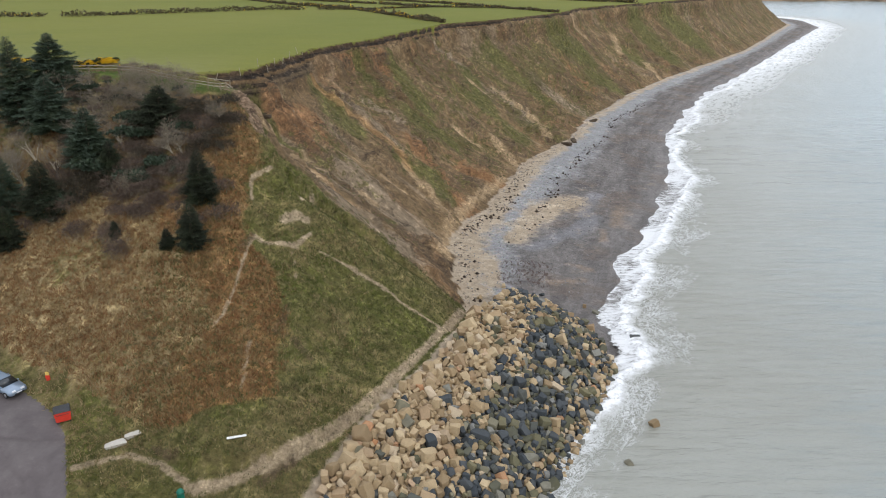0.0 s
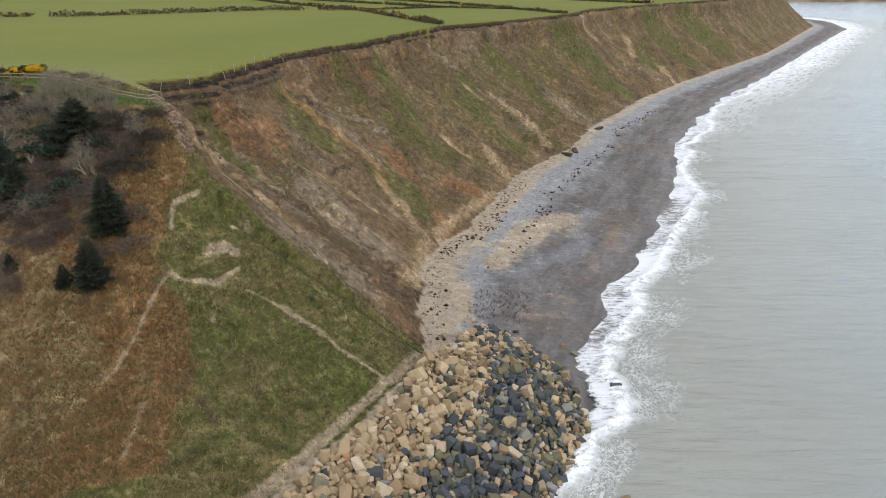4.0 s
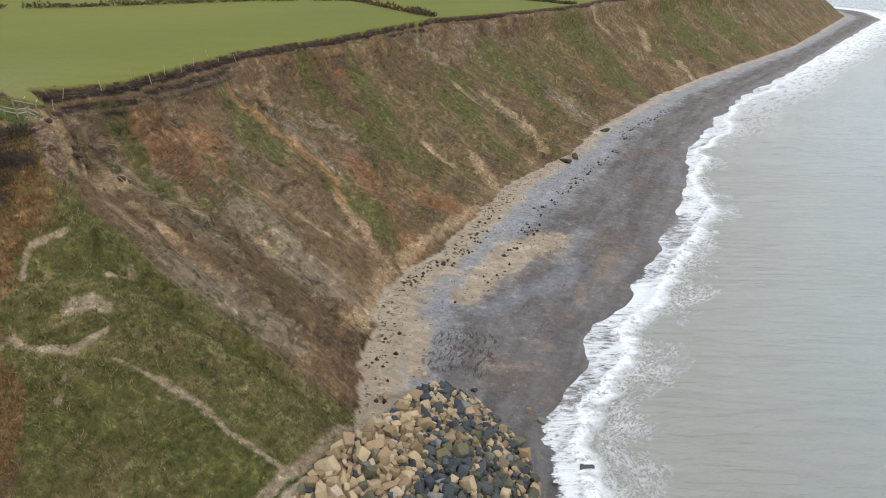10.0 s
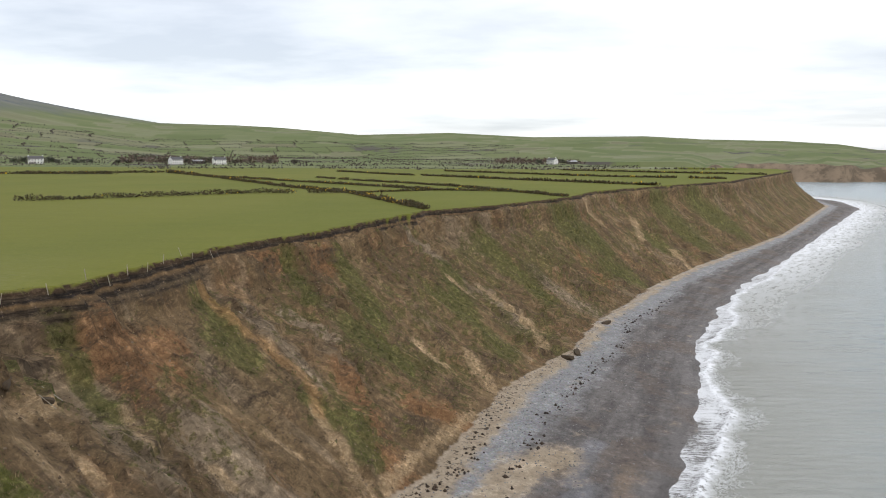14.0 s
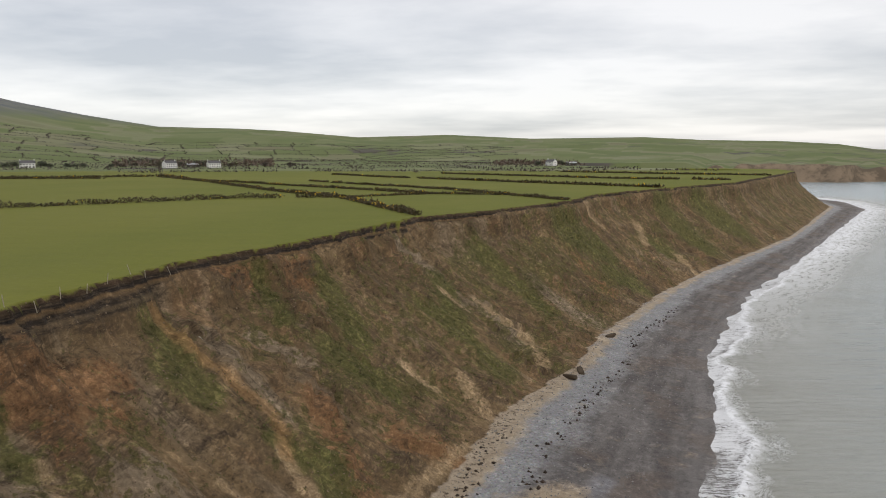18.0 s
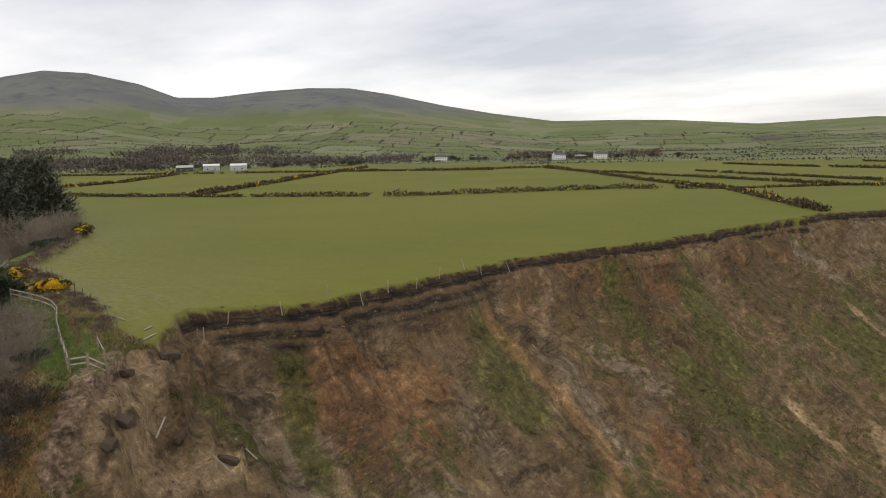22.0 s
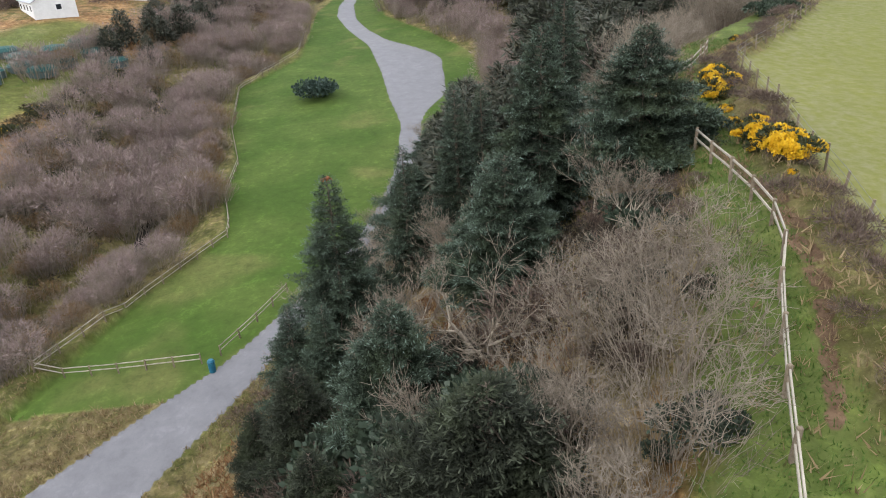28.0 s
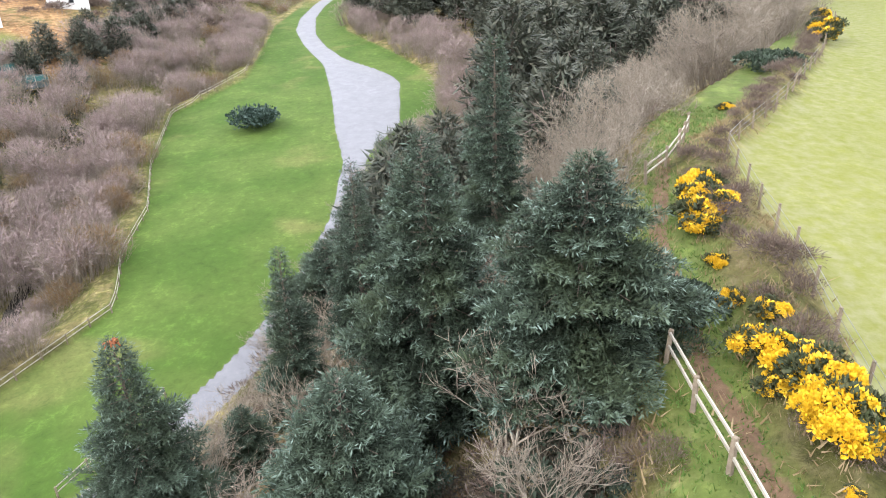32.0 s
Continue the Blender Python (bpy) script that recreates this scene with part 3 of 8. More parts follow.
    scr = k.math("ADD", k.attr("scar"), k.math("MULTIPLY", k.math("SUBTRACT", k.noise(0.8, 7, rough=0.75), 0.5), 1.6))
    col = k.mix(k.math("MULTIPLY", k.step(scr, 0.3, 0.55), 0.95), col, k.mix(k.step(k.noise(1.7, 6, rough=0.7), 0.36, 0.64), (0.115, 0.074, 0.046), (0.285, 0.200, 0.135)))
    mud = k.mix(k.step(n3, 0.3, 0.7), (0.10, 0.062, 0.036), (0.15, 0.098, 0.058))
    col = k.mix(k.step(k.math("ADD", k.attr("mud"), k.math("MULTIPLY", k.math("SUBTRACT", n3, 0.5), 0.7)), 0.4, 0.6), col, mud)
    # beach: sand below the cliff, grey pebbles, then wet dark gravel
    sh = k.attr("shore")
    warp = k.math("MULTIPLY", k.math("SUBTRACT", k.noise(0.07, 5, rough=0.6), 0.5), 0.22)
    shw = k.math("ADD", sh, warp)
    frayed = k.math("ADD", k.math("MULTIPLY", k.math("SUBTRACT", k.noise(0.3, 7, rough=0.75), 0.5), 1.6), k.math("MULTIPLY", k.math("SUBTRACT", k.noise(1.6, 6, k.attr("strand", "Vector"), 0.7), 0.5), 1.6))
    peb = k.voro(4.5, out="Color")
    grey = k.mix(0.08, k.mix(k.step(n3, 0.35, 0.65), (0.235, 0.235, 0.240), (0.33, 0.325, 0.32)), peb, "OVERLAY")
    lay = k.noise(1.0, 6, k.scaled(k.attr("strand", "Vector"), (2.4, 0.7, 1.0)), 0.65)
    dark = k.mix(k.step(lay, 0.38, 0.62), (0.122, 0.110, 0.104), (0.188, 0.172, 0.162))
    dark = k.mix(k.math("MULTIPLY", k.step(n3, 0.55, 0.7), 0.35), dark, (0.205, 0.185, 0.17))
    dark = k.mix(k.math("MULTIPLY", k.step(k.noise(0.09, 4), 0.5, 0.62), 0.6), dark, (0.160, 0.126, 0.104))
    sandc = k.mix(k.step(n2, 0.3, 0.7), (0.37, 0.29, 0.20), (0.46, 0.37, 0.265))
    bch = k.mix(k.step(k.math("ADD", shw, k.math("MULTIPLY", frayed, 0.22)), 0.52, 0.72), dark, grey)
    bch = k.mix(k.math("MULTIPLY", k.step(k.math("ADD", k.attr("bluish"), frayed), 0.25, 1.1), 0.75), bch, (0.225, 0.225, 0.235))
    bch = k.mix(k.math("MULTIPLY", k.step(k.math("ADD", k.attr("brownish"), frayed), 0.3, 1.2), 0.6), bch, (0.29, 0.215, 0.15))
    bch = k.mix(k.math("MULTIPLY", k.step(k.math("ADD", k.attr("sandy"), frayed), 0.1, 0.75), 0.92), bch, sandc)
    rib = k.noise(1.0, 5, k.scaled(k.attr("strand", "Vector"), (16.0, 9.0, 1.0)), 0.72, 0.4)
    bch = k.mix(k.math("MULTIPLY", k.math("MULTIPLY", k.step(k.attr("ribbed"), 0.2, 0.6), k.step(rib, 0.5, 0.58)), 0.75), bch, (0.066, 0.040, 0.030))
    weed = k.math("MULTIPLY", k.attr("weed"), k.step(k.noise(0.9, 5, rough=0.7), 0.53, 0.6))
    bch = k.mix(weed, bch, (0.040, 0.028, 0.020))
    col = k.mix(k.attr("beach"), col, bch)
    # grain: clods, blades and stones at three sizes, small shadows between them painted in
    g1, g2, g3 = k.noise(0.9, 8, rough=0.75, dist=0.4), k.noise(3.4, 8, rough=0.8), k.noise(0.22, 6, rough=0.7, dist=0.5)
    gr = k.math("ADD", k.math("ADD", k.math("MULTIPLY", g1, 0.5), k.math("MULTIPLY", g2, 0.22)), k.math("MULTIPLY", g3, 0.28))
    smoothness = k.math("MAXIMUM", k.math("MAXIMUM", k.math("MULTIPLY", k.attr("lawn"), 0.6), k.math("MULTIPLY", k.attr("field"), 0.9)), k.math("MAXIMUM", k.math("MULTIPLY", k.attr("road"), 0.8), k.math("MULTIPLY", k.attr("beach"), 0.45)))
    amp = k.math("SUBTRACT", 1.0, smoothness)
    col = k.mix(amp, col, k.mix(1.0, col, k.ramp(gr, (0.38, 0.26), (0.47, 0.90), (0.53, 1.14), (0.62, 2.3)), "MULTIPLY"))
    wet = k.math("MULTIPLY", k.attr("beach"), k.step(k.math("SUBTRACT", 0.3, shw), 0.0, 0.3))
    hgt = k.math("ADD", k.math("MULTIPLY", g1, 0.9), k.math("MULTIPLY", g2, 0.45))
    soft = k.math("SUBTRACT", 1.0, k.math("MULTIPLY", k.math("MAXIMUM", k.math("MAXIMUM", k.attr("lawn"), k.attr("field")), k.attr("road")), 0.93))
    n = k.node("ShaderNodeBump", Distance=0.6)
    k.put(n.inputs["Strength"], k.math("MULTIPLY", soft, 0.9))
    k.put(n.inputs["Height"], hgt)
    k.nt.links.new(n.outputs[0], k.b.inputs["Normal"])
    r = k.math("SUBTRACT", 0.95, k.math("ADD", k.math("MULTIPLY", wet, 0.45), k.math("MULTIPLY", k.attr("road"), 0.4)))
    return k.done(col, r)


def sea_material():
    k = Mat("sea_water", 0.3, 0.5)
    v = k.where()
    d, front, brk = k.attr("off"), k.attr("front"), k.attr("breaker")
    w = k.attr("wash", "Vector")

    def washed(along_, out_, detail=6, rough=0.68, dist=0.4):
        return k.noise(1.0, detail, k.scaled(w, (along_, out_, 1.0)), rough, dist)
    fine = k.noise(2.6, 8, rough=0.8)
    lump = k.noise(0.8, 5, rough=0.7)
    col = k.mix(k.step(k.noise(0.02, 4), 0.35, 0.65), (0.240, 0.237, 0.200), (0.268, 0.272, 0.238))
    col = k.mix(k.step(d, 8.0, 100.0), col, (0.272, 0.338, 0.356))
    # ripple and swell shading painted as darker bands in the offshore colour
    col = k.mix(k.math("MULTIPLY", k.step(k.noise(1.0, 5, k.scaled(v, (0.10, 0.42, 0.1)), 0.65, 0.4), 0.46, 0.68), k.step(d, 10.0, 70.0)), col, (0.195, 0.240, 0.248))
    # jagged inner edge: the tongues of the last wave on the shingle
    tongue = k.math("ADD", front, k.math("ADD", k.math("MULTIPLY", k.math("SUBTRACT", washed(0.28, 0.12, 7, 0.7), 0.5), 6.0), k.math("MULTIPLY", k.math("SUBTRACT", fine, 0.5), 1.2)))
    crest = k.math("ADD", brk, k.math("ADD", k.math("MULTIPLY", k.math("SUBTRACT", washed(0.25, 0.2, 6, 0.7), 0.5), 6.5), k.math("MULTIPLY", k.math("SUBTRACT", fine, 0.5), 2.2)))
    off = k.math("SUBTRACT", 1.0, k.step(tongue, 0.0, 0.5))
    lip = k.math("MULTIPLY", k.step(tongue, 0.0, 0.25), k.math("SUBTRACT", 1.0, k.step(tongue, 0.35, 1.3)))
    # the drained sheet between edge and breaker: fine threads running up the beach
    thread = k.math("ADD", k.math("MULTIPLY", washed(1.1, 0.3, 8, 0.78, 1.3), 0.7), k.math("MULTIPLY", fine, 0.3))
    within = k.math("MULTIPLY", k.step(tongue, 0.2, 0.8), k.math("SUBTRACT", 1.0, k.step(crest, 0.0, 2.0)))
    cover = k.math("MULTIPLY", k.math("SUBTRACT", washed(0.06, 0.09, 4), 0.44), 0.5)
    sheet = k.math("MULTIPLY", within, k.step(k.math("ADD", thread, cover), 0.44, 0.56))
    white = k.math("MULTIPLY", k.step(crest, -0.9, -0.3), k.math("SUBTRACT", 1.0, k.step(crest, 0.3, 2.8)))
    white = k.math("MULTIPLY", white, k.step(k.math("ADD", k.math("MULTIPLY", lump, 0.5), k.math("MULTIPLY", fine, 0.5)), 0.41, 0.50))
    # lace left behind the breaker, thinning out to sea
    l1 = k.math("ABSOLUTE", k.math("SUBTRACT", washed(0.38, 0.62, 7, 0.66, 1.1), 0.5))
    l2 = k.math("ABSOLUTE", k.math("SUBTRACT", washed(0.8, 1.2, 6, 0.7, 0.9), 0.5))
    lace = k.math("SUBTRACT", 1.0, k.math("MULTIPLY", k.step(l1, 0.008, 0.034), k.step(l2, 0.006, 0.032)))
    lace = k.math("MAXIMUM", lace, k.math("MULTIPLY", k.step(k.math("ADD", k.math("MULTIPLY", fine, 0.5), k.math("MULTIPLY", lump, 0.5)), 0.54, 0.62), 0.8))
    thinning = k.math("ADD", k.math("MULTIPLY", k.math("SUBTRACT", washed(0.09, 0.13, 4), 0.5), 3.0), k.math("SUBTRACT", 1.0, k.math("MULTIPLY", brk, 0.125)))
    lace = k.math("MULTIPLY", k.math("MULTIPLY", lace, k.step(thinning, 0.15, 0.9)), k.step(crest, 0.0, 1.0))
    wide = k.math("MULTIPLY", k.math("MULTIPLY", k.step(tongue, 0.3, 1.0), k.math("SUBTRACT", 1.0, k.step(brk, 4.0, 26.0))), k.attr("distant"))
    wide = k.math("MULTIPLY", wide, k.step(k.math("ADD", k.math("MULTIPLY", washed(0.12, 0.35, 5), 0.6), k.math("MULTIPLY", lump, 0.4)), 0.38, 0.56))
    foam = k.math("MAXIMUM", k.math("MAXIMUM", k.math("MULTIPLY", k.math("MULTIPLY", lip, k.step(fine, 0.4, 0.5)), 0.85), k.math("MULTIPLY", sheet, 0.8)), k.math("MAXIMUM", white, k.math("MAXIMUM", wide, k.math("MULTIPLY", lace, 0.62))))
    # the thin sheet shows the wet shingle below, the water behind it is stirred and brown
    col = k.mix(k.math("MULTIPLY", within, 0.85), col, (0.185, 0.172, 0.165))
    col = k.mix(foam, col, (0.84, 0.85, 0.86))
    k.put(k.b.inputs["Alpha"], k.math("SUBTRACT", 1.0, off))
    rip = k.node("ShaderNodeMapping")
    rip.inputs["Rotation"].default_value, rip.inputs["Scale"].default_value = (0, 0, -0.5), (0.16, 0.75, 1.0)
    k.put(rip.inputs["Vector"], v)
    ripple = k.noise(1.0, 5, rip.outputs[0], 0.6, 0.7)
    swell, chop = k.noise(1.0, 4, k.scaled(v, (0.10, 0.30, 0.1)), 0.55, 0.3), k.noise(1.0, 4, k.scaled(v, (0.5, 1.3, 0.5)), 0.6)
    h = k.math("ADD", k.math("ADD", k.math("MULTIPLY", swell, 0.8), k.math("MULTIPLY", ripple, 1.3)), k.math("ADD", k.math("MULTIPLY", chop, 0.35), k.math("MULTIPLY", foam, 0.25)))
    k.bump(h, 0.6, 0.7)
    return k.done(col, k.math("ADD", 0.2, k.math("MULTIPLY", foam, 0.6)))


def hill_material():
    """Far farmland: hedged fields low down, moor and heather higher up; haze is put into the paler, greyed colours."""
    k = Mat("far_land", 0.95, 0.1)
    p = k.where()
    green = k.ramp(k.attr("crop"), (0.0, (0.115, 0.140, 0.055)), (0.35, (0.132, 0.156, 0.064)), (0.65, (0.155, 0.172, 0.080)), (0.85, (0.195, 0.20, 0.115)), (1.0, (0.15, 0.142, 0.082)))
    green = k.mix(k.math("MULTIPLY", k.step(k.noise(0.02, 4), 0.4, 0.7), 0.3), green, (0.115, 0.135, 0.058))
    wood = k.math("MULTIPLY", k.step(k.noise(0.0042, 5, rough=0.65), 0.57, 0.64), k.step(k.attr("height"), 140.0, 60.0))
    green = k.mix(wood, green, k.mix(k.noise(0.05, 4), (0.063, 0.063, 0.054), (0.121, 0.101, 0.09)))
    moor = k.mix(k.step(k.noise(0.005, 5, rough=0.6), 0.4, 0.6), (0.122, 0.128, 0.126), (0.152, 0.156, 0.136))
    moor = k.mix(k.step(k.noise(0.012, 5, rough=0.65), 0.52, 0.66), moor, (0.098, 0.104, 0.118))
    hi = k.math("ADD", k.attr("height"), k.math("MULTIPLY", k.math("SUBTRACT", k.noise(0.004, 4), 0.5), 120.0))
    col = k.mix(k.step(hi, 200.0, 300.0), green, moor)
    # low cliffs of bare earth under the fields
    bare = k.mix(k.step(k.noise(0.03, 6, rough=0.7), 0.4, 0.6), (0.125, 0.098, 0.070), (0.235, 0.178, 0.125))
    col = k.mix(k.attr("earth"), col, bare)
    return k.done(col)


M_GROUND, M_SEA, M_HILL = ground_material(), sea_material(), hill_material()


# ---- meshes ----


def grid_mesh(name, x, y, z, material, attrs=(), smooth_shade=True):
    """One sheet from 2-D arrays of coordinates."""
    rows, cols = x.shape
    me = bpy.data.meshes.new(name)
    co = np.stack([x, y, z], -1).reshape(-1, 3).astype(np.float32)
    idx = np.arange(rows * cols).reshape(rows, cols)
    quads = np.stack([idx[:-1, :-1], idx[:-1, 1:], idx[1:, 1:], idx[1:, :-1]], -1).reshape(-1, 4)
    me.vertices.add(len(co))
    me.vertices.foreach_set("co", co.ravel())
    me.loops.add(quads.size)
    me.loops.foreach_set("vertex_index", quads.ravel().astype(np.int32))
    me.polygons.add(len(quads))
    me.polygons.foreach_set("loop_start", np.arange(0, quads.size, 4, dtype=np.int32))
    me.polygons.foreach_set("loop_total", np.full(len(quads), 4, dtype=np.int32))
    me.update(calc_edges=True)
    me.polygons.foreach_set("use_smooth", np.full(len(quads), smooth_shade))
    for key, val in dict(attrs).items():
        if val.ndim == 3:
            a = me.attributes.new(key, "FLOAT_VECTOR", "POINT")
            a.data.foreach_set("vector", val.reshape(-1).astype(np.float32))
        else:
            a = me.attributes.new(key, "FLOAT", "POINT")
            a.data.foreach_set("value", val.ravel().astype(np.float32))
    me.materials.append(material)
    return new(name, me)


def spread(*legs):
    """Coordinates: (start, end, first step, growth) legs put end to end."""
    out = [legs[0][0]]
    for a, b, st, gr in legs:
        v = a
        while v + st < b:
            v += st
            out.append(v)
            st *= gr
        out.append(b)
    return np.unique(np.round(np.array(out), 3))


def build_ground():
    us = np.concatenate([-spread((118, 300, 1.5, 1.0), (300, 5200, 1.7, 1.08))[::-1], spread((-117, -46, 0.45, 1.0), (-46, -14, 0.4, 1.0), (-14, 2.5, 0.28, 1.0), (2.5, 62, 0.42, 1.0), (62, 520, 0.8, 1.12))])
    ys = np.concatenate([-spread((-34, 900, 1.2, 1.12))[::-1], spread((34.4, 192, 0.45, 1.0), (192, 330, 0.9, 1.0), (330, 5000, 1.2, 1.045))])
    ys = np.unique(ys)
    Y, U = np.meshgrid(ys, us, indexing="ij")
    X = U + along(EDGE, np.clip(Y, -1e9, 1500))
    L = land(X, Y)
    r = np.hypot(X, Y - 80)
    far = smooth(720, 860, r) * (X < along(EDGE, Y) - 40)
    z = L["z"] - 14 * far
    f, s, u = L["f"], L["s"], L["u"]
    grown = -0.09 + 0.12 * smooth(132, 165, Y) - 0.10 * smooth(0.85, 0.98, f) - 0.10 * smooth(0.18, 0.03, f)
    sh = L["shore"]
    sandy = (0.95 - 0.35 * smooth(165, 215, Y)) * smooth(0.80, 0.95, sh) + 0.5 * smooth(0.70, 0.8, sh) * smooth(140, 110, Y)
    weed = np.exp(-((sh - 0.95) / 0.05) ** 2) * (1 - smooth(160, 230, Y)) + np.exp(-((sh - 0.65) / 0.03) ** 2) * smooth(140, 170, Y) * 0.9
    track = np.zeros_like(X)

    def stroke(x0, y0, x1, y1, w):
        t = np.clip(((X - x0) * (x1 - x0) + (Y - y0) * (y1 - y0)) / ((x1 - x0) ** 2 + (y1 - y0) ** 2), 0, 1)
        d2 = (X - x0 - t * (x1 - x0)) ** 2 + (Y - y0 - t * (y1 - y0)) ** 2
        return np.exp(-d2 / (w * w))
    for a in PATHS:
        track = np.maximum(track, stroke(*a))
    park = ((X > -46) & (Y < 64)).astype(float)
    mud = np.zeros_like(X)
    for a in MUDS:
        mud = np.maximum(mud, stroke(*a))
    zones = {}
    for key, lines in (("lip", LIPS), ("scar", SCARS), ("turfy", TURF), ("bare", BARE), ("ashen", ASHEN), ("rusty", RUSTY), ("gully", GULLY), ("crack", CRACKS), ("bluish", BLUISH), ("brownish", BROWNISH), ("ribbed", RIBBED), ("sand", SANDS)):
        zones[key] = np.zeros_like(X)
        for x0, y0, x1, y1, w in lines:
            zones[key] = np.maximum(zones[key], stroke(x0, y0, x1, y1, w * (1.3 if key in ("turfy", "bare", "ashen", "rusty", "gully") else 1.0)))
    sandy = np.maximum(sandy, zones.pop("sand"))
    attrs = {k: L[k] for k in ("soil", "beach", "scarp", "field", "road", "lawn", "bracken", "shore", "worn", "straw", "deep")}
    attrs.update(zones, strand=np.stack([sh * 3.2, Y / 16.0, X * 0], -1), coast=np.stack([Y + 0.3 * X, 0.6 * X - 0.8 * z, X * 0], -1), grown=grown, sandy=sandy, weed=weed, track=track, mud=mud, park=park)
    ob = grid_mesh("ground", X, Y, z, M_GROUND, attrs)
    return tagged(ob, "eroded earth cliff, pasture, grassy glen and pebble beach", "ground", kind="structure")


def legs(w, *pts):
    """A worn line through points, as strokes of half-width w."""
    return [(*p, *q, w) for p, q in zip(pts, pts[1:])]


PATHS = legs(0.72, (-20.4, 45.8), (-17.7, 46.4), (-14.4, 48), (-12.4, 50.2), (-9.9, 53.1), (-7.7, 56.5), (-4.9, 62.3), (-3, 66.3), (-1.2, 70), (0, 72.9), (1.2, 76.6), (2.6, 81.2), (3.6, 84.6))
PATHS += legs(0.42, (-30.6, 47.4), (-26.4, 48.7), (-23.7, 47.9), (-20.4, 46))
PATHS += legs(0.3, (-14.3, 75.2), (-12, 75.2), (-10.1, 75.5)) + legs(0.6, (-10.1, 75.5), (-8, 75.3), (-6.8, 74.7)) + legs(0.42, (-6.8, 74.7), (-5.3, 74), (-3.5, 73.9), (-1.3, 73.3), (-0.2, 73.1))
PATHS += legs(0.5, (-21.1, 73.4), (-19.5, 73), (-16.8, 74.3)) + legs(0.35, (-16.8, 74.3), (-15.5, 77.3)) + legs(0.8, (-18.6, 77.4), (-17.3, 78.9), (-16.3, 79.1))
PATHS += legs(0.24, (-22.4, 61.1), (-21.8, 62.5), (-21.4, 67.2), (-21.5, 69.5), (-21.2, 72.9)) + legs(0.26, (-18, 53.9), (-18.6, 57.8), (-18.9, 60.5))
PATHS += legs(0.32, (-22.2, 77.6), (-22.6, 80), (-20.8, 83)) + legs(0.4, (-17.3, 81.5), (-16.4, 84)) + legs(0.18, (-16.9, 73.3), (-16.3, 71.4), (-16.1, 70.1))
BARE = [(2.9, 165.8, 8.3, 164.3, 0.9), (13, 170.6, 17, 164.2, 1.5), (14.4, 203.4, 25.2, 198.8, 1.0), (25.3, 201.5, 28.6, 190.4, 1.3), (91.3, 325, 96, 312, 2.0), (77.3, 331, 77.6, 316, 1.6), (-6.8, 128.7, 0.2, 122.1, 0.8),
        (0.2, 122.1, 2.1, 119, 1.2), (-10.7, 119, -7, 119.4, 0.5), (-21.8, 107.6, -18.3, 105.2, 0.5), (-20.1, 93.8, -16, 92.7, 0.6), (-20.1, 89.3, -16.9, 88.8, 0.6), (-13.1, 109.1, -11, 108.5, 0.6), (0, 102.8, 1.6, 117.7, 1.2),
        (2.9, 123.5, 13.9, 152.5, 0.8), (52.8, 300, 57.4, 301, 2.0), (7.8, 198.8, 11.8, 197.1, 1.0), (-23.6, 92.4, -24, 99.5, 1.0), (-22.6, 88.8, -25.2, 92.9, 0.8)]
TURF = [(-22.6, 133.4, -17.3, 130.3, 2.2), (-10.9, 171.5, -4.4, 164, 2.4), (-6.2, 156.1, 0.6, 157.2, 2.8), (-2.5, 131.2, 0.2, 126.8, 2.0), (7.1, 186.8, 19.4, 181.3, 3.2), (7.7, 201, 12, 187.4, 2.6), (17.2, 229.7, 30.9, 222.5, 4),
        (41.3, 267.8, 54.6, 281.2, 5), (56.7, 268.5, 65.2, 273.1, 4), (81.2, 321.8, 88.9, 324.5, 5), (124, 393, 141, 401, 8), (-30.4, 110.5, -27.2, 108.8, 1.2), (-26.4, 107.9, -22.3, 106.6, 1.0), (-18.6, 158.8, -13.7, 154.6, 1.3),
        (-8.7, 104.2, -8.1, 105, 0.6), (-8.2, 129.9, -4.8, 128.8, 1.2), (97.4, 362, 108, 352, 7), (-28.8, 101.3, -25.5, 103, 0.9), (-20, 128.4, -15.9, 130.3, 1.6)]
ASHEN = [(-1.5, 206.4, 11.7, 199.2, 1.8), (29.9, 231.8, 45.6, 229, 2.8), (-17.9, 139.3, -9.2, 134.4, 1.8), (-25.1, 107.6, -14.5, 100.8, 1.8), (-14.6, 111.9, -3.4, 108.4, 3.2), (15.7, 202.7, 26.1, 193.3, 1.8), (-12.5, 87.8, -5.7, 90, 2.6), (-15.8, 147.4, -8.9, 149.4, 1.4)]
RUSTY = [(-26.6, 110.6, -21, 117.3, 1.8), (-5.6, 141.9, 4.1, 126.5, 2.0), (4.7, 145.8, 14, 147.6, 2.2), (46, 259, 51.7, 253.6, 2.6), (-23.8, 150.8, -18.6, 158.8, 1.3), (-15.7, 164.3, -12.7, 169.8, 1.3), (-27.2, 110, -22.9, 122.7, 1.8), (-24.9, 111.4, -21.6, 111, 1.5)]
GULLY = [(-25.2, 135.6, -24.1, 135.6, 0.4), (-24.1, 135.6, -19.4, 134.2, 0.8), (-19.4, 134.2, -15.3, 134.8, 0.95), (-15.3, 134.8, -9.4, 133.4, 1.0), (-9.4, 133.4, -6.5, 129, 0.8)]
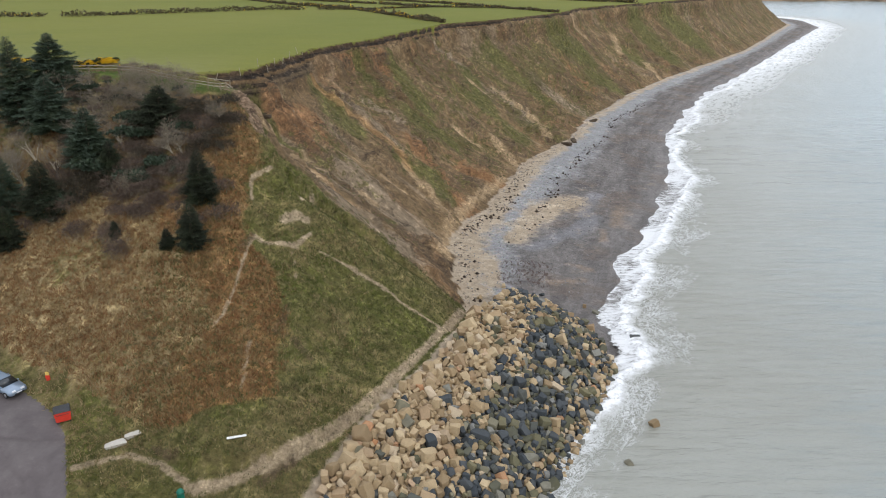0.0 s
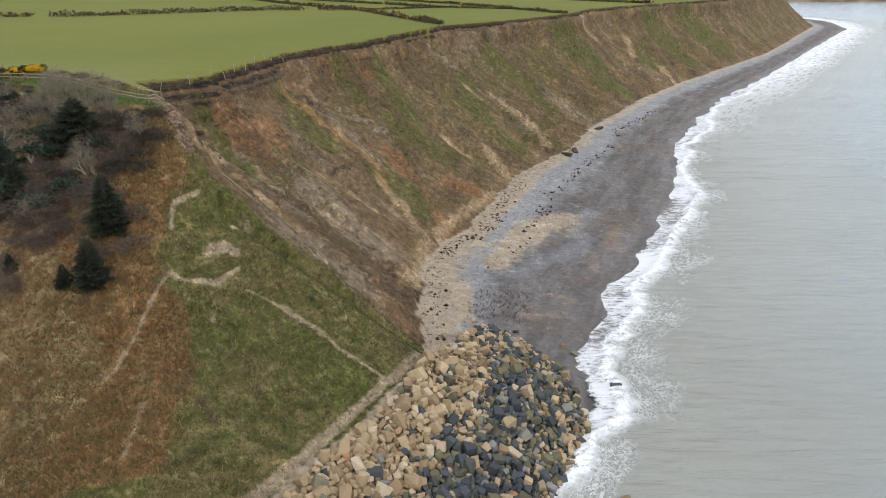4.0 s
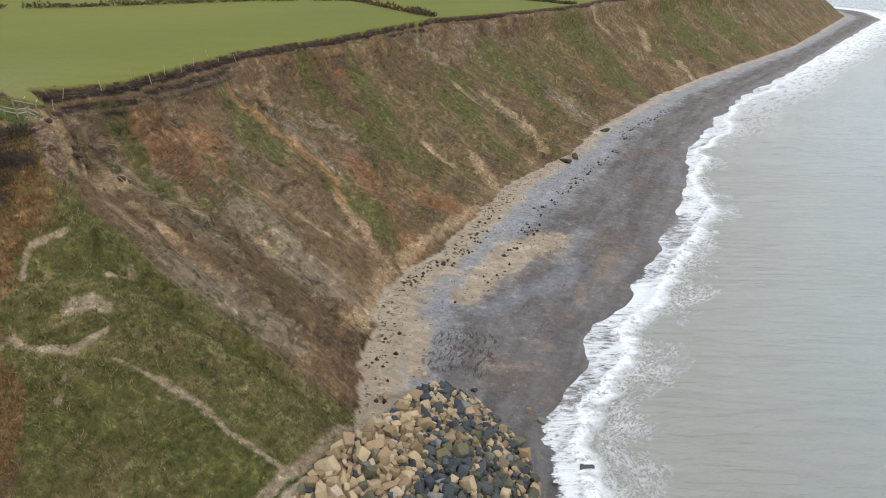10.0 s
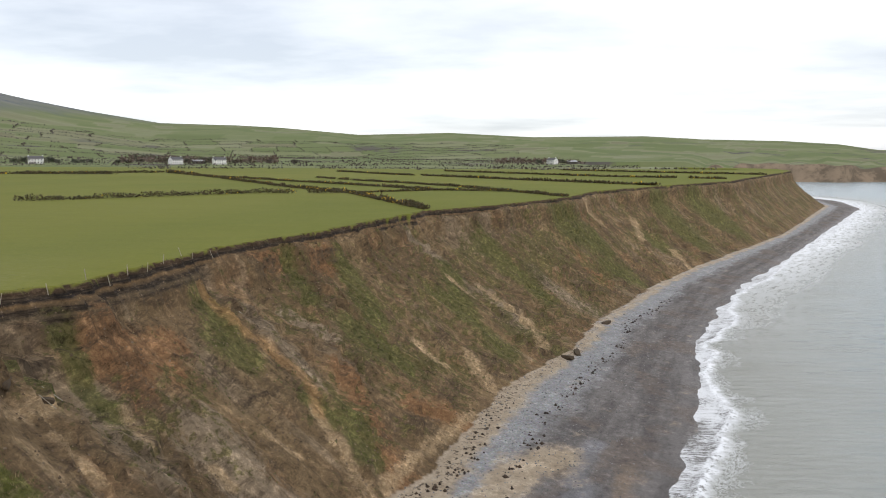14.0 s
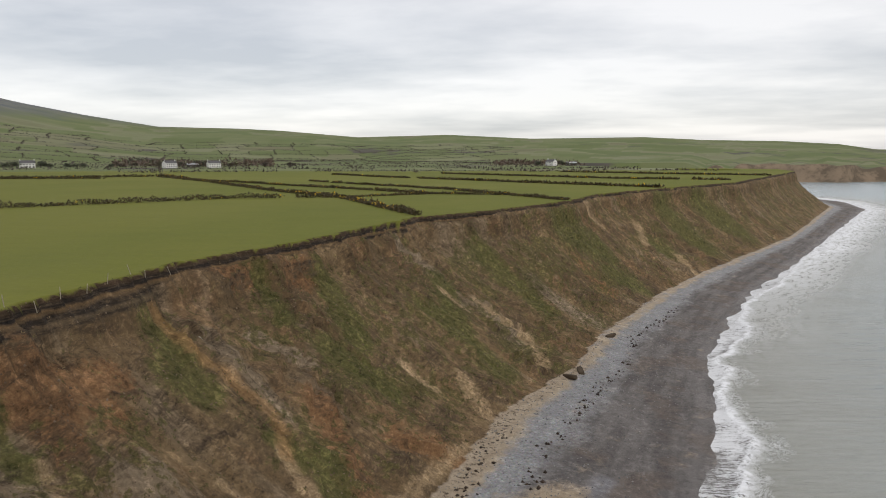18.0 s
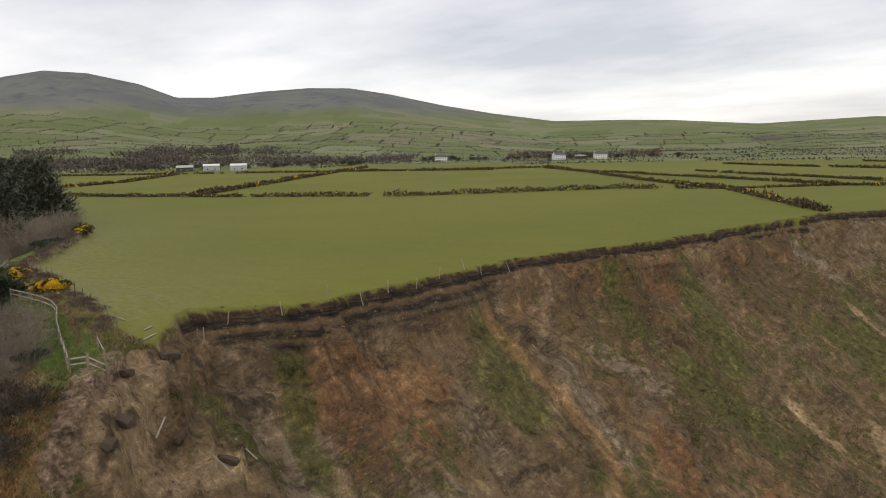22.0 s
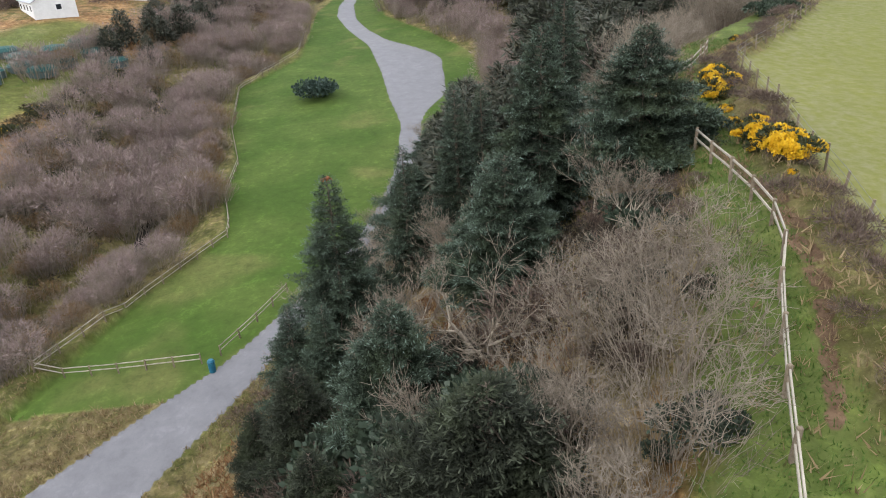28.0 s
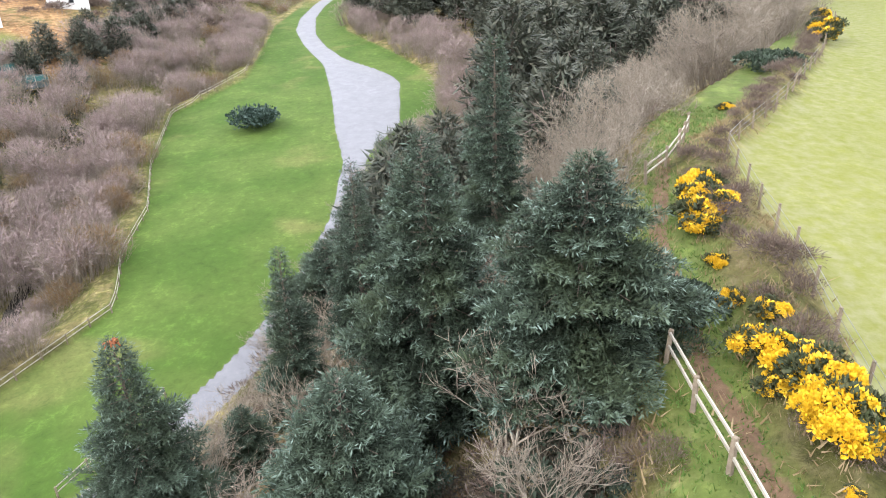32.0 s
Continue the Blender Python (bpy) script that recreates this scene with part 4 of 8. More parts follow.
CRACKS = [(-29.6, 104.2, -28.9, 107.4, 0.4), (-20.7, 107.1, -12.2, 102.5, 0.32), (-14.1, 121.8, -11.7, 128.2, 0.4), (-21.9, 119.6, -19.4, 126.1, 0.35), (-25.3, 100.1, -22.8, 106.6, 0.3), (-23.9, 164, -18.7, 160.1, 0.4), (-23.6, 89.7, -26.1, 93.5, 0.3),
          (-22.1, 88.6, -23.3, 90.5, 0.35), (-26.2, 94.6, -26.4, 98.5, 0.3), (-30, 103.7, -29.1, 109.3, 0.3), (-29.5, 108.5, -27, 112.4, 0.3), (-26.1, 117.9, -25.9, 120, 0.3), (-29.4, 96.8, -31.3, 100.3, 0.35), (-25.8, 90, -28.2, 93.7, 0.35)]
# patches of the beach
SANDS = [(18.5, 130.5, 25.5, 139, 4.2), (12.5, 116, 18.5, 131, 2.4), (7.3, 105, 7.6, 96, 1.6), (1.5, 100, 4, 96, 0.9)]
BLUISH = [(23.5, 121, 29, 129.5, 3.4), (3.5, 98, 5.5, 109, 1.6), (27.5, 131, 33, 145, 2.2), (15, 112, 21, 119, 2.2)]
BROWNISH = [(36.5, 138, 33, 126, 2.2), (20.8, 107, 24, 105.5, 1.2), (17, 99, 22, 101, 1.5), (29, 119, 30, 124, 1.2)]
LIPS = legs(0.45, (-16.8, 62.4), (-16.3, 64.3), (-16.3, 65.7)) + legs(0.5, (-14.9, 62.2), (-13.1, 60.4)) + legs(0.45, (-21.9, 70.8), (-21.3, 73.4)) + legs(0.4, (-12.6, 49.2), (-14.2, 47.2), (-15, 46.4)) + legs(0.4, (-24.6, 49.2), (-22.4, 48.2))
RIBBED = [(10.5, 99, 12, 105, 2.4), (14.5, 99, 15.5, 105, 2.4)]
MUDS = [(-33, 93.8, -38, 96.1, 0.25), (-38, 96.1, -43, 97.3, 0.3), (-43, 97.3, -50, 98.0, 0.3), (-50, 98.0, -58, 99.9, 0.35), (-58, 99.9, -66, 103.2, 0.35)]
SCARS = legs(1.0, (-29.6, 94.2), (-27.6, 91.8), (-26, 90), (-24.6, 88.4), (-23.2, 86.8))
BARE += legs(1.3, (-30.4, 97.2), (-28.2, 95.4), (-26.6, 92.8), (-25.2, 90.6))
ground = build_ground()


def build_sea():
    ds = spread((-14, 26, 0.6, 1.0), (26, 70, 1.2, 1.0), (70, 4900, 2.0, 1.09))
    ys = np.concatenate([-spread((-20, 1500, 3.0, 1.1))[::-1], spread((21, 240, 0.9, 1.0), (240, 5000, 2.0, 1.05))])
    Y, D = np.meshgrid(np.unique(ys), ds, indexing="ij")
    X = D + along(WATER, np.clip(Y, -1e9, 5000))
    lead = -2.6 + 2.4 * vnoise(Y / 21, Y * 0, 31.0) + 1.2 * vnoise(Y / 6.5, Y * 0, 32.0) + 2.0 * smooth(92, 80, Y)
    roll = 4.2 + 2.8 * vnoise(Y / 26, Y * 0, 33.0) + 1.3 * vnoise(Y / 8, Y * 0, 34.0) - 2.2 * smooth(100, 84, Y) + 3.0 * smooth(240, 500, Y)
    front, breaker = D - lead, D - roll
    wave = 0.18 * fbm(X / 16, Y / 6, 3, 3.0) + 0.5 * np.exp(-(breaker / np.where(breaker > 0, 2.0, 0.7)) ** 2) * (0.6 + 0.4 * vnoise(Y / 3, D / 3, 6.0))
    Z = -0.15 + wave * (D > -6) * smooth(-8, 2, D)
    Z = Z + smooth(0.0, -8.0, D) * 0.55
    ob = grid_mesh("sea", X, Y, Z, M_SEA, dict(off=D, front=front, breaker=breaker, wash=np.stack([Y * 1.15, D, D * 0], -1), distant=smooth(170, 420, Y)))
    return tagged(ob, "grey-green sea with white surf along the shore", "water", kind="structure")


sea = build_sea()

SKYLINE = np.array([(-165, 1.0), (-140, 1.5), (-125, 2.2), (-119.4, 3.0), (-115.9, 3.8), (-112.2, 4.7), (-108.3, 5.4), (-104.2, 6.05), (-98.4, 6.4), (-94.9, 6.1), (-91.4, 6.1),
                    (-87.1, 5.8), (-83.5, 5.9), (-79, 5.8), (-75.3, 5.55), (-70.5, 5.3), (-67.9, 5.5), (-65.5, 6.3), (-63.1, 6.8), (-60.3, 6.7), (-56.9, 6.0), (-54.4, 5.05),
                    (-51.7, 5.05), (-48.1, 5.5), (-44.5, 5.75), (-41.3, 5.7), (-38.2, 5.2), (-33.8, 4.2), (-29.8, 3.45), (-25, 2.7), (-19.3, 2.6), (-16, 2.45),
                    (-9.9, 1.93), (-2.6, 2.09), (4.2, 1.72), (12.9, 1.73), (17, 1.47), (22.8, 1.27), (26.4, 1.0), (28.7, 0.6), (34, 0.4), (60, 0.3)], float)


def hill_height(X, Y):
    """Far farmland and hills, from their bearing and distance."""
    R = np.hypot(X, Y - 80)
    deg = np.degrees(np.arctan2(X, Y - 80))
    el = np.interp(deg, SKYLINE[:, 0], SKYLINE[:, 1])
    base = TOP + np.maximum(0, Y - 150) * 0.004 + np.maximum(0, -X - 60) * 0.012 + smooth(-70, -95, deg) * 2
    t = smooth(800 - 330 * smooth(-50, -72, deg), 4000, R) ** 1.25
    lim = 44 + R * np.tan(np.radians(el))
    Z = base * (1 - t) + lim * t
    Z = Z + smooth(700, 1500, R) * (1 - smooth(3000, 3900, R)) * 0.010 * R * fbm(X / 620, Y / 620, 4, 60.0)
    Z = np.minimum(Z, lim)
    Z = np.where(R > 4000, Z - (R - 4000) * 0.15, Z)
    coast = along(EDGE, Y)
    Z = np.where(Y < 1300, Z * smooth(4, -26, X - coast) - 4 * smooth(-26, 4, X - coast), Z)
    return Z - 26.0 * (1 - smooth(640, 780, R)) - 90 * smooth(16.5, 23, deg)


def field_cell(X, Y):
    """Which hedged field a far place lies in: its number, and a tone from 0 to 1."""
    wx, wy = X + 60 * vnoise(X / 420, Y / 420, 5.0), Y + 60 * vnoise(X / 420, Y / 420, 8.0)
    c, sn = math.cos(0.5), math.sin(0.5)
    row = np.floor((wy * c - wx * sn) / 120.0)
    wide = 150.0 + 70.0 * np.sin(row * 2.4)
    cell = np.floor((wx * c + wy * sn + row * 61.0) / wide)
    number = cell * 31 + row * 977
    return number, np.abs(np.sin(number * 12.9898) * 43758.5453) % 1.0


def build_hills():
    az = np.arange(-165, 23.01, 0.25)
    rr = spread((640, 4700, 14, 1.028))
    A, R = np.meshgrid(np.radians(az), rr, indexing="ij")
    X, Y = R * np.sin(A), 80 + R * np.cos(A)
    Z = hill_height(X, Y)
    ob = grid_mesh("hills", X, Y, Z, M_HILL, dict(height=Z, crop=field_cell(X, Y)[1]))
    return tagged(ob, "rolling green farmland rising to cloud-topped moorland hills", "hills", kind="structure")


hills = build_hills()


def build_headland():
    az = np.arange(3.0, 60, 0.3)
    rr = np.concatenate([np.array([0.0, 6, 14, 24, 36]), spread((40, 3000, 12, 1.06))])
    A, D = np.meshgrid(np.radians(az), rr, indexing="ij")
    front = 1480 + 420 * smooth(24, 60, np.degrees(A)) - 120 * smooth(21.5, 15, np.degrees(A)) + 30 * vnoise(np.degrees(A) / 1.3, A * 0, 2.0)
    R = front + D
    X, Y = R * np.sin(A), 80 + R * np.cos(A)
    el = np.interp(np.degrees(A), SKYLINE[:, 0], SKYLINE[:, 1])
    t = smooth(60, 2400, D) ** 1.1
    Z = -1 + (31 + 7 * vnoise(np.degrees(A) / 0.9, D / 400, 4.0)) * smooth(0, 38, D) * (1 - t) + t * (44 + R * np.tan(np.radians(el)))
    Z = np.where(D > 2500, Z - (D - 2500) * 0.2, Z)
    Z = Z - 60 * smooth(12, 4, np.degrees(A))
    ob = grid_mesh("headland", X, Y, Z, M_HILL, dict(height=Z, crop=field_cell(X, Y)[1], earth=smooth(44, 36, D)))
    return tagged(ob, "distant headland of fields above low brown cliffs", "headland", kind="structure")


headland = build_headland()

# ---- helpers for things ----


def part(name, bm, material, parent=None, label="", m=None, smooth_shade=False):
    """Link a bmesh as one mesh object under a thing or under a part."""
    me = bpy.data.meshes.new(name)
    bm.to_mesh(me)
    bm.free()
    if smooth_shade:
        me.polygons.foreach_set("use_smooth", [True] * len(me.polygons))
    me.materials.append(material)
    ob = new(name, me)
    if parent is not None:
        ob.parent = parent
    if m is not None:
        ob.matrix_basis = m
    if label:
        ob["label"] = label
    return ob


def empty(name, m, label, category, group=""):
    ob = new(name)
    ob.matrix_basis = m
    return tagged(ob, label, category, group)


def box(bm, x0, y0, z0, x1, y1, z1, bev=0.0, m=None):
    t = Matrix.Translation(((x0 + x1) / 2, (y0 + y1) / 2, (z0 + z1) / 2)) @ Matrix.Diagonal((x1 - x0, y1 - y0, z1 - z0, 1))
    r = bmesh.ops.create_cube(bm, size=1.0, matrix=(m @ t) if m is not None else t)
    if bev:
        es = list({e for v in r["verts"] for e in v.link_edges})
        bmesh.ops.bevel(bm, geom=es, offset=bev, segments=2, affect="EDGES")
    return bm


def tube(bm, a, b, r0, r1=None, n=6):
    """A tapered bar from a to b."""
    a, b = Vector(a), Vector(b)
    r1 = r0 if r1 is None else r1
    q = (b - a).to_track_quat("Z", "Y").to_matrix().to_4x4()
    bmesh.ops.create_cone(bm, cap_ends=True, segments=n, radius1=r0, radius2=r1, depth=(b - a).length, matrix=Matrix.Translation((a + b) / 2) @ q)
    return bm


def faces_mesh(name, polys, material, per, tip=None):
    """A mesh of loose polygons: array (n, per, 3); tip: how far out on its branch each lies."""
    n = len(polys)
    me = bpy.data.meshes.new(name)
    me.vertices.add(n * per)
    me.vertices.foreach_set("co", np.asarray(polys, np.float32).ravel())
    me.loops.add(n * per)
    me.loops.foreach_set("vertex_index", np.arange(n * per, dtype=np.int32))
    me.polygons.add(n)
    me.polygons.foreach_set("loop_start", np.arange(0, n * per, per, dtype=np.int32))
    me.polygons.foreach_set("loop_total", np.full(n, per, dtype=np.int32))
    me.update(calc_edges=True)
    if tip is not None:
        a = me.attributes.new("tip", "FLOAT", "POINT")
        a.data.foreach_set("value", np.repeat(np.asarray(tip, np.float32), per))
    me.materials.append(material)
    return me


def solid_mesh(name, V, F, material):
    """A mesh from vertex and face arrays (all faces of one size)."""
    me = bpy.data.meshes.new(name)
    V, F = np.asarray(V, np.float32), np.asarray(F, np.int32)
    me.vertices.add(len(V))
    me.vertices.foreach_set("co", V.ravel())
    me.loops.add(F.size)
    me.loops.foreach_set("vertex_index", F.ravel())
    me.polygons.add(len(F))
    me.polygons.foreach_set("loop_start", np.arange(0, F.size, F.shape[1], dtype=np.int32))
    me.polygons.foreach_set("loop_total", np.full(len(F), F.shape[1], dtype=np.int32))
    me.update(calc_edges=True)
    me.materials.append(material)
    return me


# ---- materials of the things ----


def leaf_material(name, a, b, c, rough=0.7):
    """Foliage: each clump its own tone between a and b, some towards c."""
    k = Mat(name, rough, 0.25)
    col = k.ramp(k.island(), (0.0, a), (0.55, b), (1.0, c))
    col = k.mix(k.math("MULTIPLY", k.noise(0.35, 3), 0.45), col, tuple(v * 0.6 for v in a))
    col = k.mix(k.math("MULTIPLY", k.rnd(), 0.3), col, tuple(v * 0.7 for v in b))
    return k.done(col)


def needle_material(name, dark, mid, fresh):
    """Conifer needles: shade inside the crown painted dark, fresher and bluer growth at the branch tips."""
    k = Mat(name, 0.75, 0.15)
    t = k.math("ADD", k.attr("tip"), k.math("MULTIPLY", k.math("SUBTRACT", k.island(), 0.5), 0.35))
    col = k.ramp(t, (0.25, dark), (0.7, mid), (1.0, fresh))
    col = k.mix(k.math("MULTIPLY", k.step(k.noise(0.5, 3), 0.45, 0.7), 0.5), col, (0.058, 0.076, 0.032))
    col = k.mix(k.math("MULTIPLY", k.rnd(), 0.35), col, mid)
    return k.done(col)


M_SPRUCE = leaf_material("spruce_needles", (0.016, 0.034, 0.022), (0.040, 0.068, 0.048), (0.105, 0.150, 0.130))
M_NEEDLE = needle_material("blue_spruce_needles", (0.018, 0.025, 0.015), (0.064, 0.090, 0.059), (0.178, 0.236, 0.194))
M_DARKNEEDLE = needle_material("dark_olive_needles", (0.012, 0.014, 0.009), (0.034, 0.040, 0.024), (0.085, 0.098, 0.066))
M_PINE = leaf_material("dark_pine_needles", (0.034, 0.042, 0.028), (0.072, 0.080, 0.053), (0.140, 0.134, 0.094))
M_GORSE = leaf_material("gorse_green", (0.030, 0.040, 0.018), (0.050, 0.062, 0.025), (0.10, 0.095, 0.04))
M_BLOOM = leaf_material("gorse_bloom", (0.62, 0.36, 0.012), (0.80, 0.52, 0.02), (0.85, 0.60, 0.05), 0.6)
M_HEDGE = leaf_material("hedge_leaves", (0.046, 0.042, 0.019), (0.082, 0.066, 0.032), (0.15, 0.10, 0.046))
M_IVY = leaf_material("ivy_and_bramble", (0.020, 0.034, 0.018), (0.042, 0.062, 0.036), (0.085, 0.105, 0.075))
M_SCRUB = leaf_material("leafless_scrub", (0.075, 0.055, 0.045), (0.13, 0.092, 0.07), (0.20, 0.145, 0.10))
M_BRAMBLE = leaf_material("dark_bramble", (0.026, 0.022, 0.014), (0.055, 0.044, 0.028), (0.095, 0.074, 0.046))
M_ALDER = leaf_material("leafless_alder_twigs", (0.150, 0.112, 0.100), (0.300, 0.226, 0.200), (0.46, 0.352, 0.305))
M_FARWOOD = leaf_material("far_leafless_wood", (0.068, 0.058, 0.048), (0.098, 0.082, 0.068), (0.135, 0.112, 0.092))
M_WILLOW = leaf_material("willow_twigs", (0.14, 0.085, 0.04), (0.22, 0.14, 0.065), (0.30, 0.20, 0.09))
M_STRAW = leaf_material("dead_grass", (0.17, 0.12, 0.055), (0.26, 0.19, 0.095), (0.38, 0.29, 0.16))
M_FERN = leaf_material("dead_bracken", (0.17, 0.085, 0.035), (0.25, 0.135, 0.056), (0.34, 0.22, 0.105))
M_TUSSOCK = leaf_material("green_tussock", (0.062, 0.072, 0.018), (0.105, 0.110, 0.032), (0.18, 0.155, 0.065))
M_LUSH = leaf_material("fresh_grass", (0.045, 0.10, 0.012), (0.075, 0.14, 0.02), (0.13, 0.18, 0.045))
M_BARK = speckled("bark", (0.075, 0.06, 0.045), (0.15, 0.12, 0.09), 4, bump=0.6)
M_GREYBARK = speckled("lichened_bark", (0.30, 0.255, 0.185), (0.50, 0.44, 0.335), 5, bump=0.5)
M_TWIG = leaf_material("pale_twigs", (0.16, 0.13, 0.095), (0.265, 0.222, 0.165), (0.39, 0.335, 0.26), 0.85)
M_RAIL = speckled("weathered_rail", (0.27, 0.24, 0.185), (0.44, 0.40, 0.32), 5, bump=0.4, rnd=0.2)
M_POST = speckled("old_post", (0.16, 0.125, 0.085), (0.29, 0.235, 0.165), 6, bump=0.5, rnd=0.3)
M_WIRE = speckled("galvanised_wire", (0.22, 0.22, 0.22), (0.34, 0.34, 0.34), 6, rough=0.5, metal=0.8)


def rock_material(name, tones):
    k = Mat(name, 0.85, 0.3)
    v = k.local()
    r = k.rnd() if name.startswith("single") else k.island()
    col = k.ramp(r, *tones)
    n1, n2 = k.noise(1.4, 5, v, 0.65), k.noise(9, 4, v, 0.7)
    col = k.mix(k.math("MULTIPLY", k.step(n1, 0.4, 0.68), 0.3), col, (0.20, 0.15, 0.085) if "buff" in name else (0.05, 0.055, 0.05))
    col = k.mix(k.math("MULTIPLY", k.step(n2, 0.5, 0.72), 0.35), col, (0.09, 0.075, 0.055))
    k.bump(k.math("ADD", n1, k.math("MULTIPLY", n2, 0.4)), 0.6, 0.12)
    return k.done(col)


BUFF = ((0.0, (0.20, 0.138, 0.075)), (0.3, (0.33, 0.24, 0.135)), (0.6, (0.46, 0.355, 0.215)), (0.82, (0.27, 0.18, 0.10)), (0.96, (0.50, 0.41, 0.29)), (1.0, (0.36, 0.17, 0.075)))
SLATE = ((0.0, (0.035, 0.042, 0.048)), (0.45, (0.065, 0.072, 0.078)), (0.7, (0.10, 0.095, 0.055)), (0.85, (0.16, 0.14, 0.075)), (1.0, (0.22, 0.22, 0.21)))
M_BUFF, M_SLATE = rock_material("single_buff_sandstone", BUFF), rock_material("single_dark_slate", SLATE)
M_BUFFS, M_SLATES = rock_material("buff_sandstone", BUFF), rock_material("dark_slate", SLATE)

# ---- vegetation meshes ----
RS = np.random.RandomState(11)


def rhombs(base, way, side, length, width, sag=0.15):
    """Leaf sprays as folded rhombs: base, left, tip, right."""
    mid = base + way * (length * 0.5)[:, None]
    l, r = mid - side * (width * 0.5)[:, None], mid + side * (width * 0.5)[:, None]
    l[:, 2] -= sag * width
    r[:, 2] -= sag * width
    tip = base + way * length[:, None]
    return np.stack([base, l, tip, r], 1)


def unit(v):
    return v / np.maximum(np.linalg.norm(v, axis=-1, keepdims=True), 1e-6)


def crossed(way):
    s = np.cross(way, RS.normal(size=way.shape))
    return unit(s)


def spruce_parts(h, rad, dense, bare=0.08, spray=0.6):
    """Trunk, crown and how far out each spray lies, of a conifer: whorls of limbs that droop and turn up, each with side fingers of needles."""
    polys, tips, limbs = [], [], []
    n = int(dense)
    for i in range(n):
        t = i / n
        z = h * (bare + (1 - bare) * t ** 0.95)
        env = (1 - t) ** 0.9 * (1 - 0.4 * (1 - t) ** 6)
        L = rad * env * (0.55 + 0.62 * RS.uniform()) + 0.12
        a = i * 2.39996 + RS.uniform(-0.5, 0.5)
        d = np.array([math.cos(a), math.sin(a), 0.0])
        sd = np.array([-d[1], d[0], 0.0])
        rise = RS.uniform(-0.1, 0.22) + 0.5 * t ** 3
        nf = max(5, int(L / spray * 4.6))
        tt = np.linspace(0.22, 1.0, nf) + RS.uniform(-0.03, 0.03, nf)
        side = np.where(np.arange(nf) % 2 == 0, 1.0, -1.0)
        side[-1] = 0.0
        root = d[None] * (tt * L)[:, None]
        root[:, 2] = z + rise * L * tt - 0.42 * L * tt ** 2 + 0.26 * L * tt ** 4
        way = unit(d[None] * 0.75 + sd[None] * (side * RS.uniform(0.6, 1.1, nf))[:, None] + np.array([0, 0, 1.0]) * RS.uniform(-0.28, 0.1, nf)[:, None])
        reach = (0.36 * L * (1.12 - tt) + 0.5 * spray + 0.08) * RS.uniform(0.75, 1.25, nf)
        m = np.maximum(3, (reach / spray * 5.5).astype(int))
        who = np.repeat(np.arange(nf), m)
        q = (np.concatenate([np.linspace(0.1, 1.0, k) for k in m]))
        p = root[who] + way[who] * (reach[who] * q)[:, None]
        p[:, 2] += -0.10 * reach[who] * q + 0.16 * reach[who] * q ** 3 + RS.normal(size=len(q)) * 0.03
        w = unit(way[who] * 0.8 + RS.normal(size=p.shape) * 0.5 + np.array([0, 0, 0.28]))
        ln = 1.15 * spray * RS.uniform(0.6, 1.25, len(q)) * (0.75 + 0.25 * env)
        polys.append(rhombs(p, w, unit(np.cross(w, np.array([0, 0, 1.0])) + RS.normal(size=w.shape) * 0.35), ln, ln * RS.uniform(0.16, 0.27, len(q))))
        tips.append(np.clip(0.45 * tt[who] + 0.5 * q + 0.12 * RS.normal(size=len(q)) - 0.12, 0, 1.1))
        limbs.append((z, d, L, rise))
    bm = bmesh.new()
    k = 5
    for i in range(k):
        tube(bm, (0, 0, h * i / k * 0.95 - (0.5 if i == 0 else 0)), (0, 0, h * (i + 1) / k * 0.95), 0.018 * h * (1 - i / k) + 0.02, 0.018 * h * (1 - (i + 1) / k) + 0.02, 7)
    for z, d, L, rise in limbs[::2]:
        tube(bm, (0, 0, z), (d[0] * L * 0.7, d[1] * L * 0.7, z + rise * L * 0.7 - 0.14 * L), 0.035, 0.012, 4)
    return bm, np.concatenate(polys), np.concatenate(tips)


def plant(name, m, label, category, group, bm, bark, polys, leaf, crown_name="crown", tip=None):
    ob = empty(name, m, label, category, group)
    part("trunk", bm, bark, ob)
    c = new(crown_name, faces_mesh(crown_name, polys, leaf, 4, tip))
    c.parent = ob
    return ob


def branching(h, spread_, levels, seed, kids=4, r0=0.1):
    """Limbs of a leafless tree: list of (a, b, ra, rb)."""
    rs = np.random.RandomState(seed)
    out = []

    def grow(p, d, L, r, lev):
        segs = 2
        for sgm in range(segs):
            d = unit(d + rs.normal(size=3) * 0.16 + np.array([0, 0, 0.06]))
            q = p + d * L / segs
            out.append((p, q, r, r * 0.78))
            p, r = q, r * 0.78
            if lev > 0:
                nk = kids if sgm == segs - 1 else max(1, kids - 2)
                for _ in range(nk):
                    nd = unit(d + rs.normal(size=3) * spread_)
                    if nd[2] < -0.2:
                        nd[2] = abs(nd[2])
                    grow(p, nd, L * rs.uniform(0.55, 0.8), max(r * 0.62, 0.009), lev - 1)
    for _ in range(3):
        grow(np.zeros(3), unit(np.array([rs.normal() * 0.35, rs.normal() * 0.35, 1.0])), h * 0.36, r0, levels)
    return out


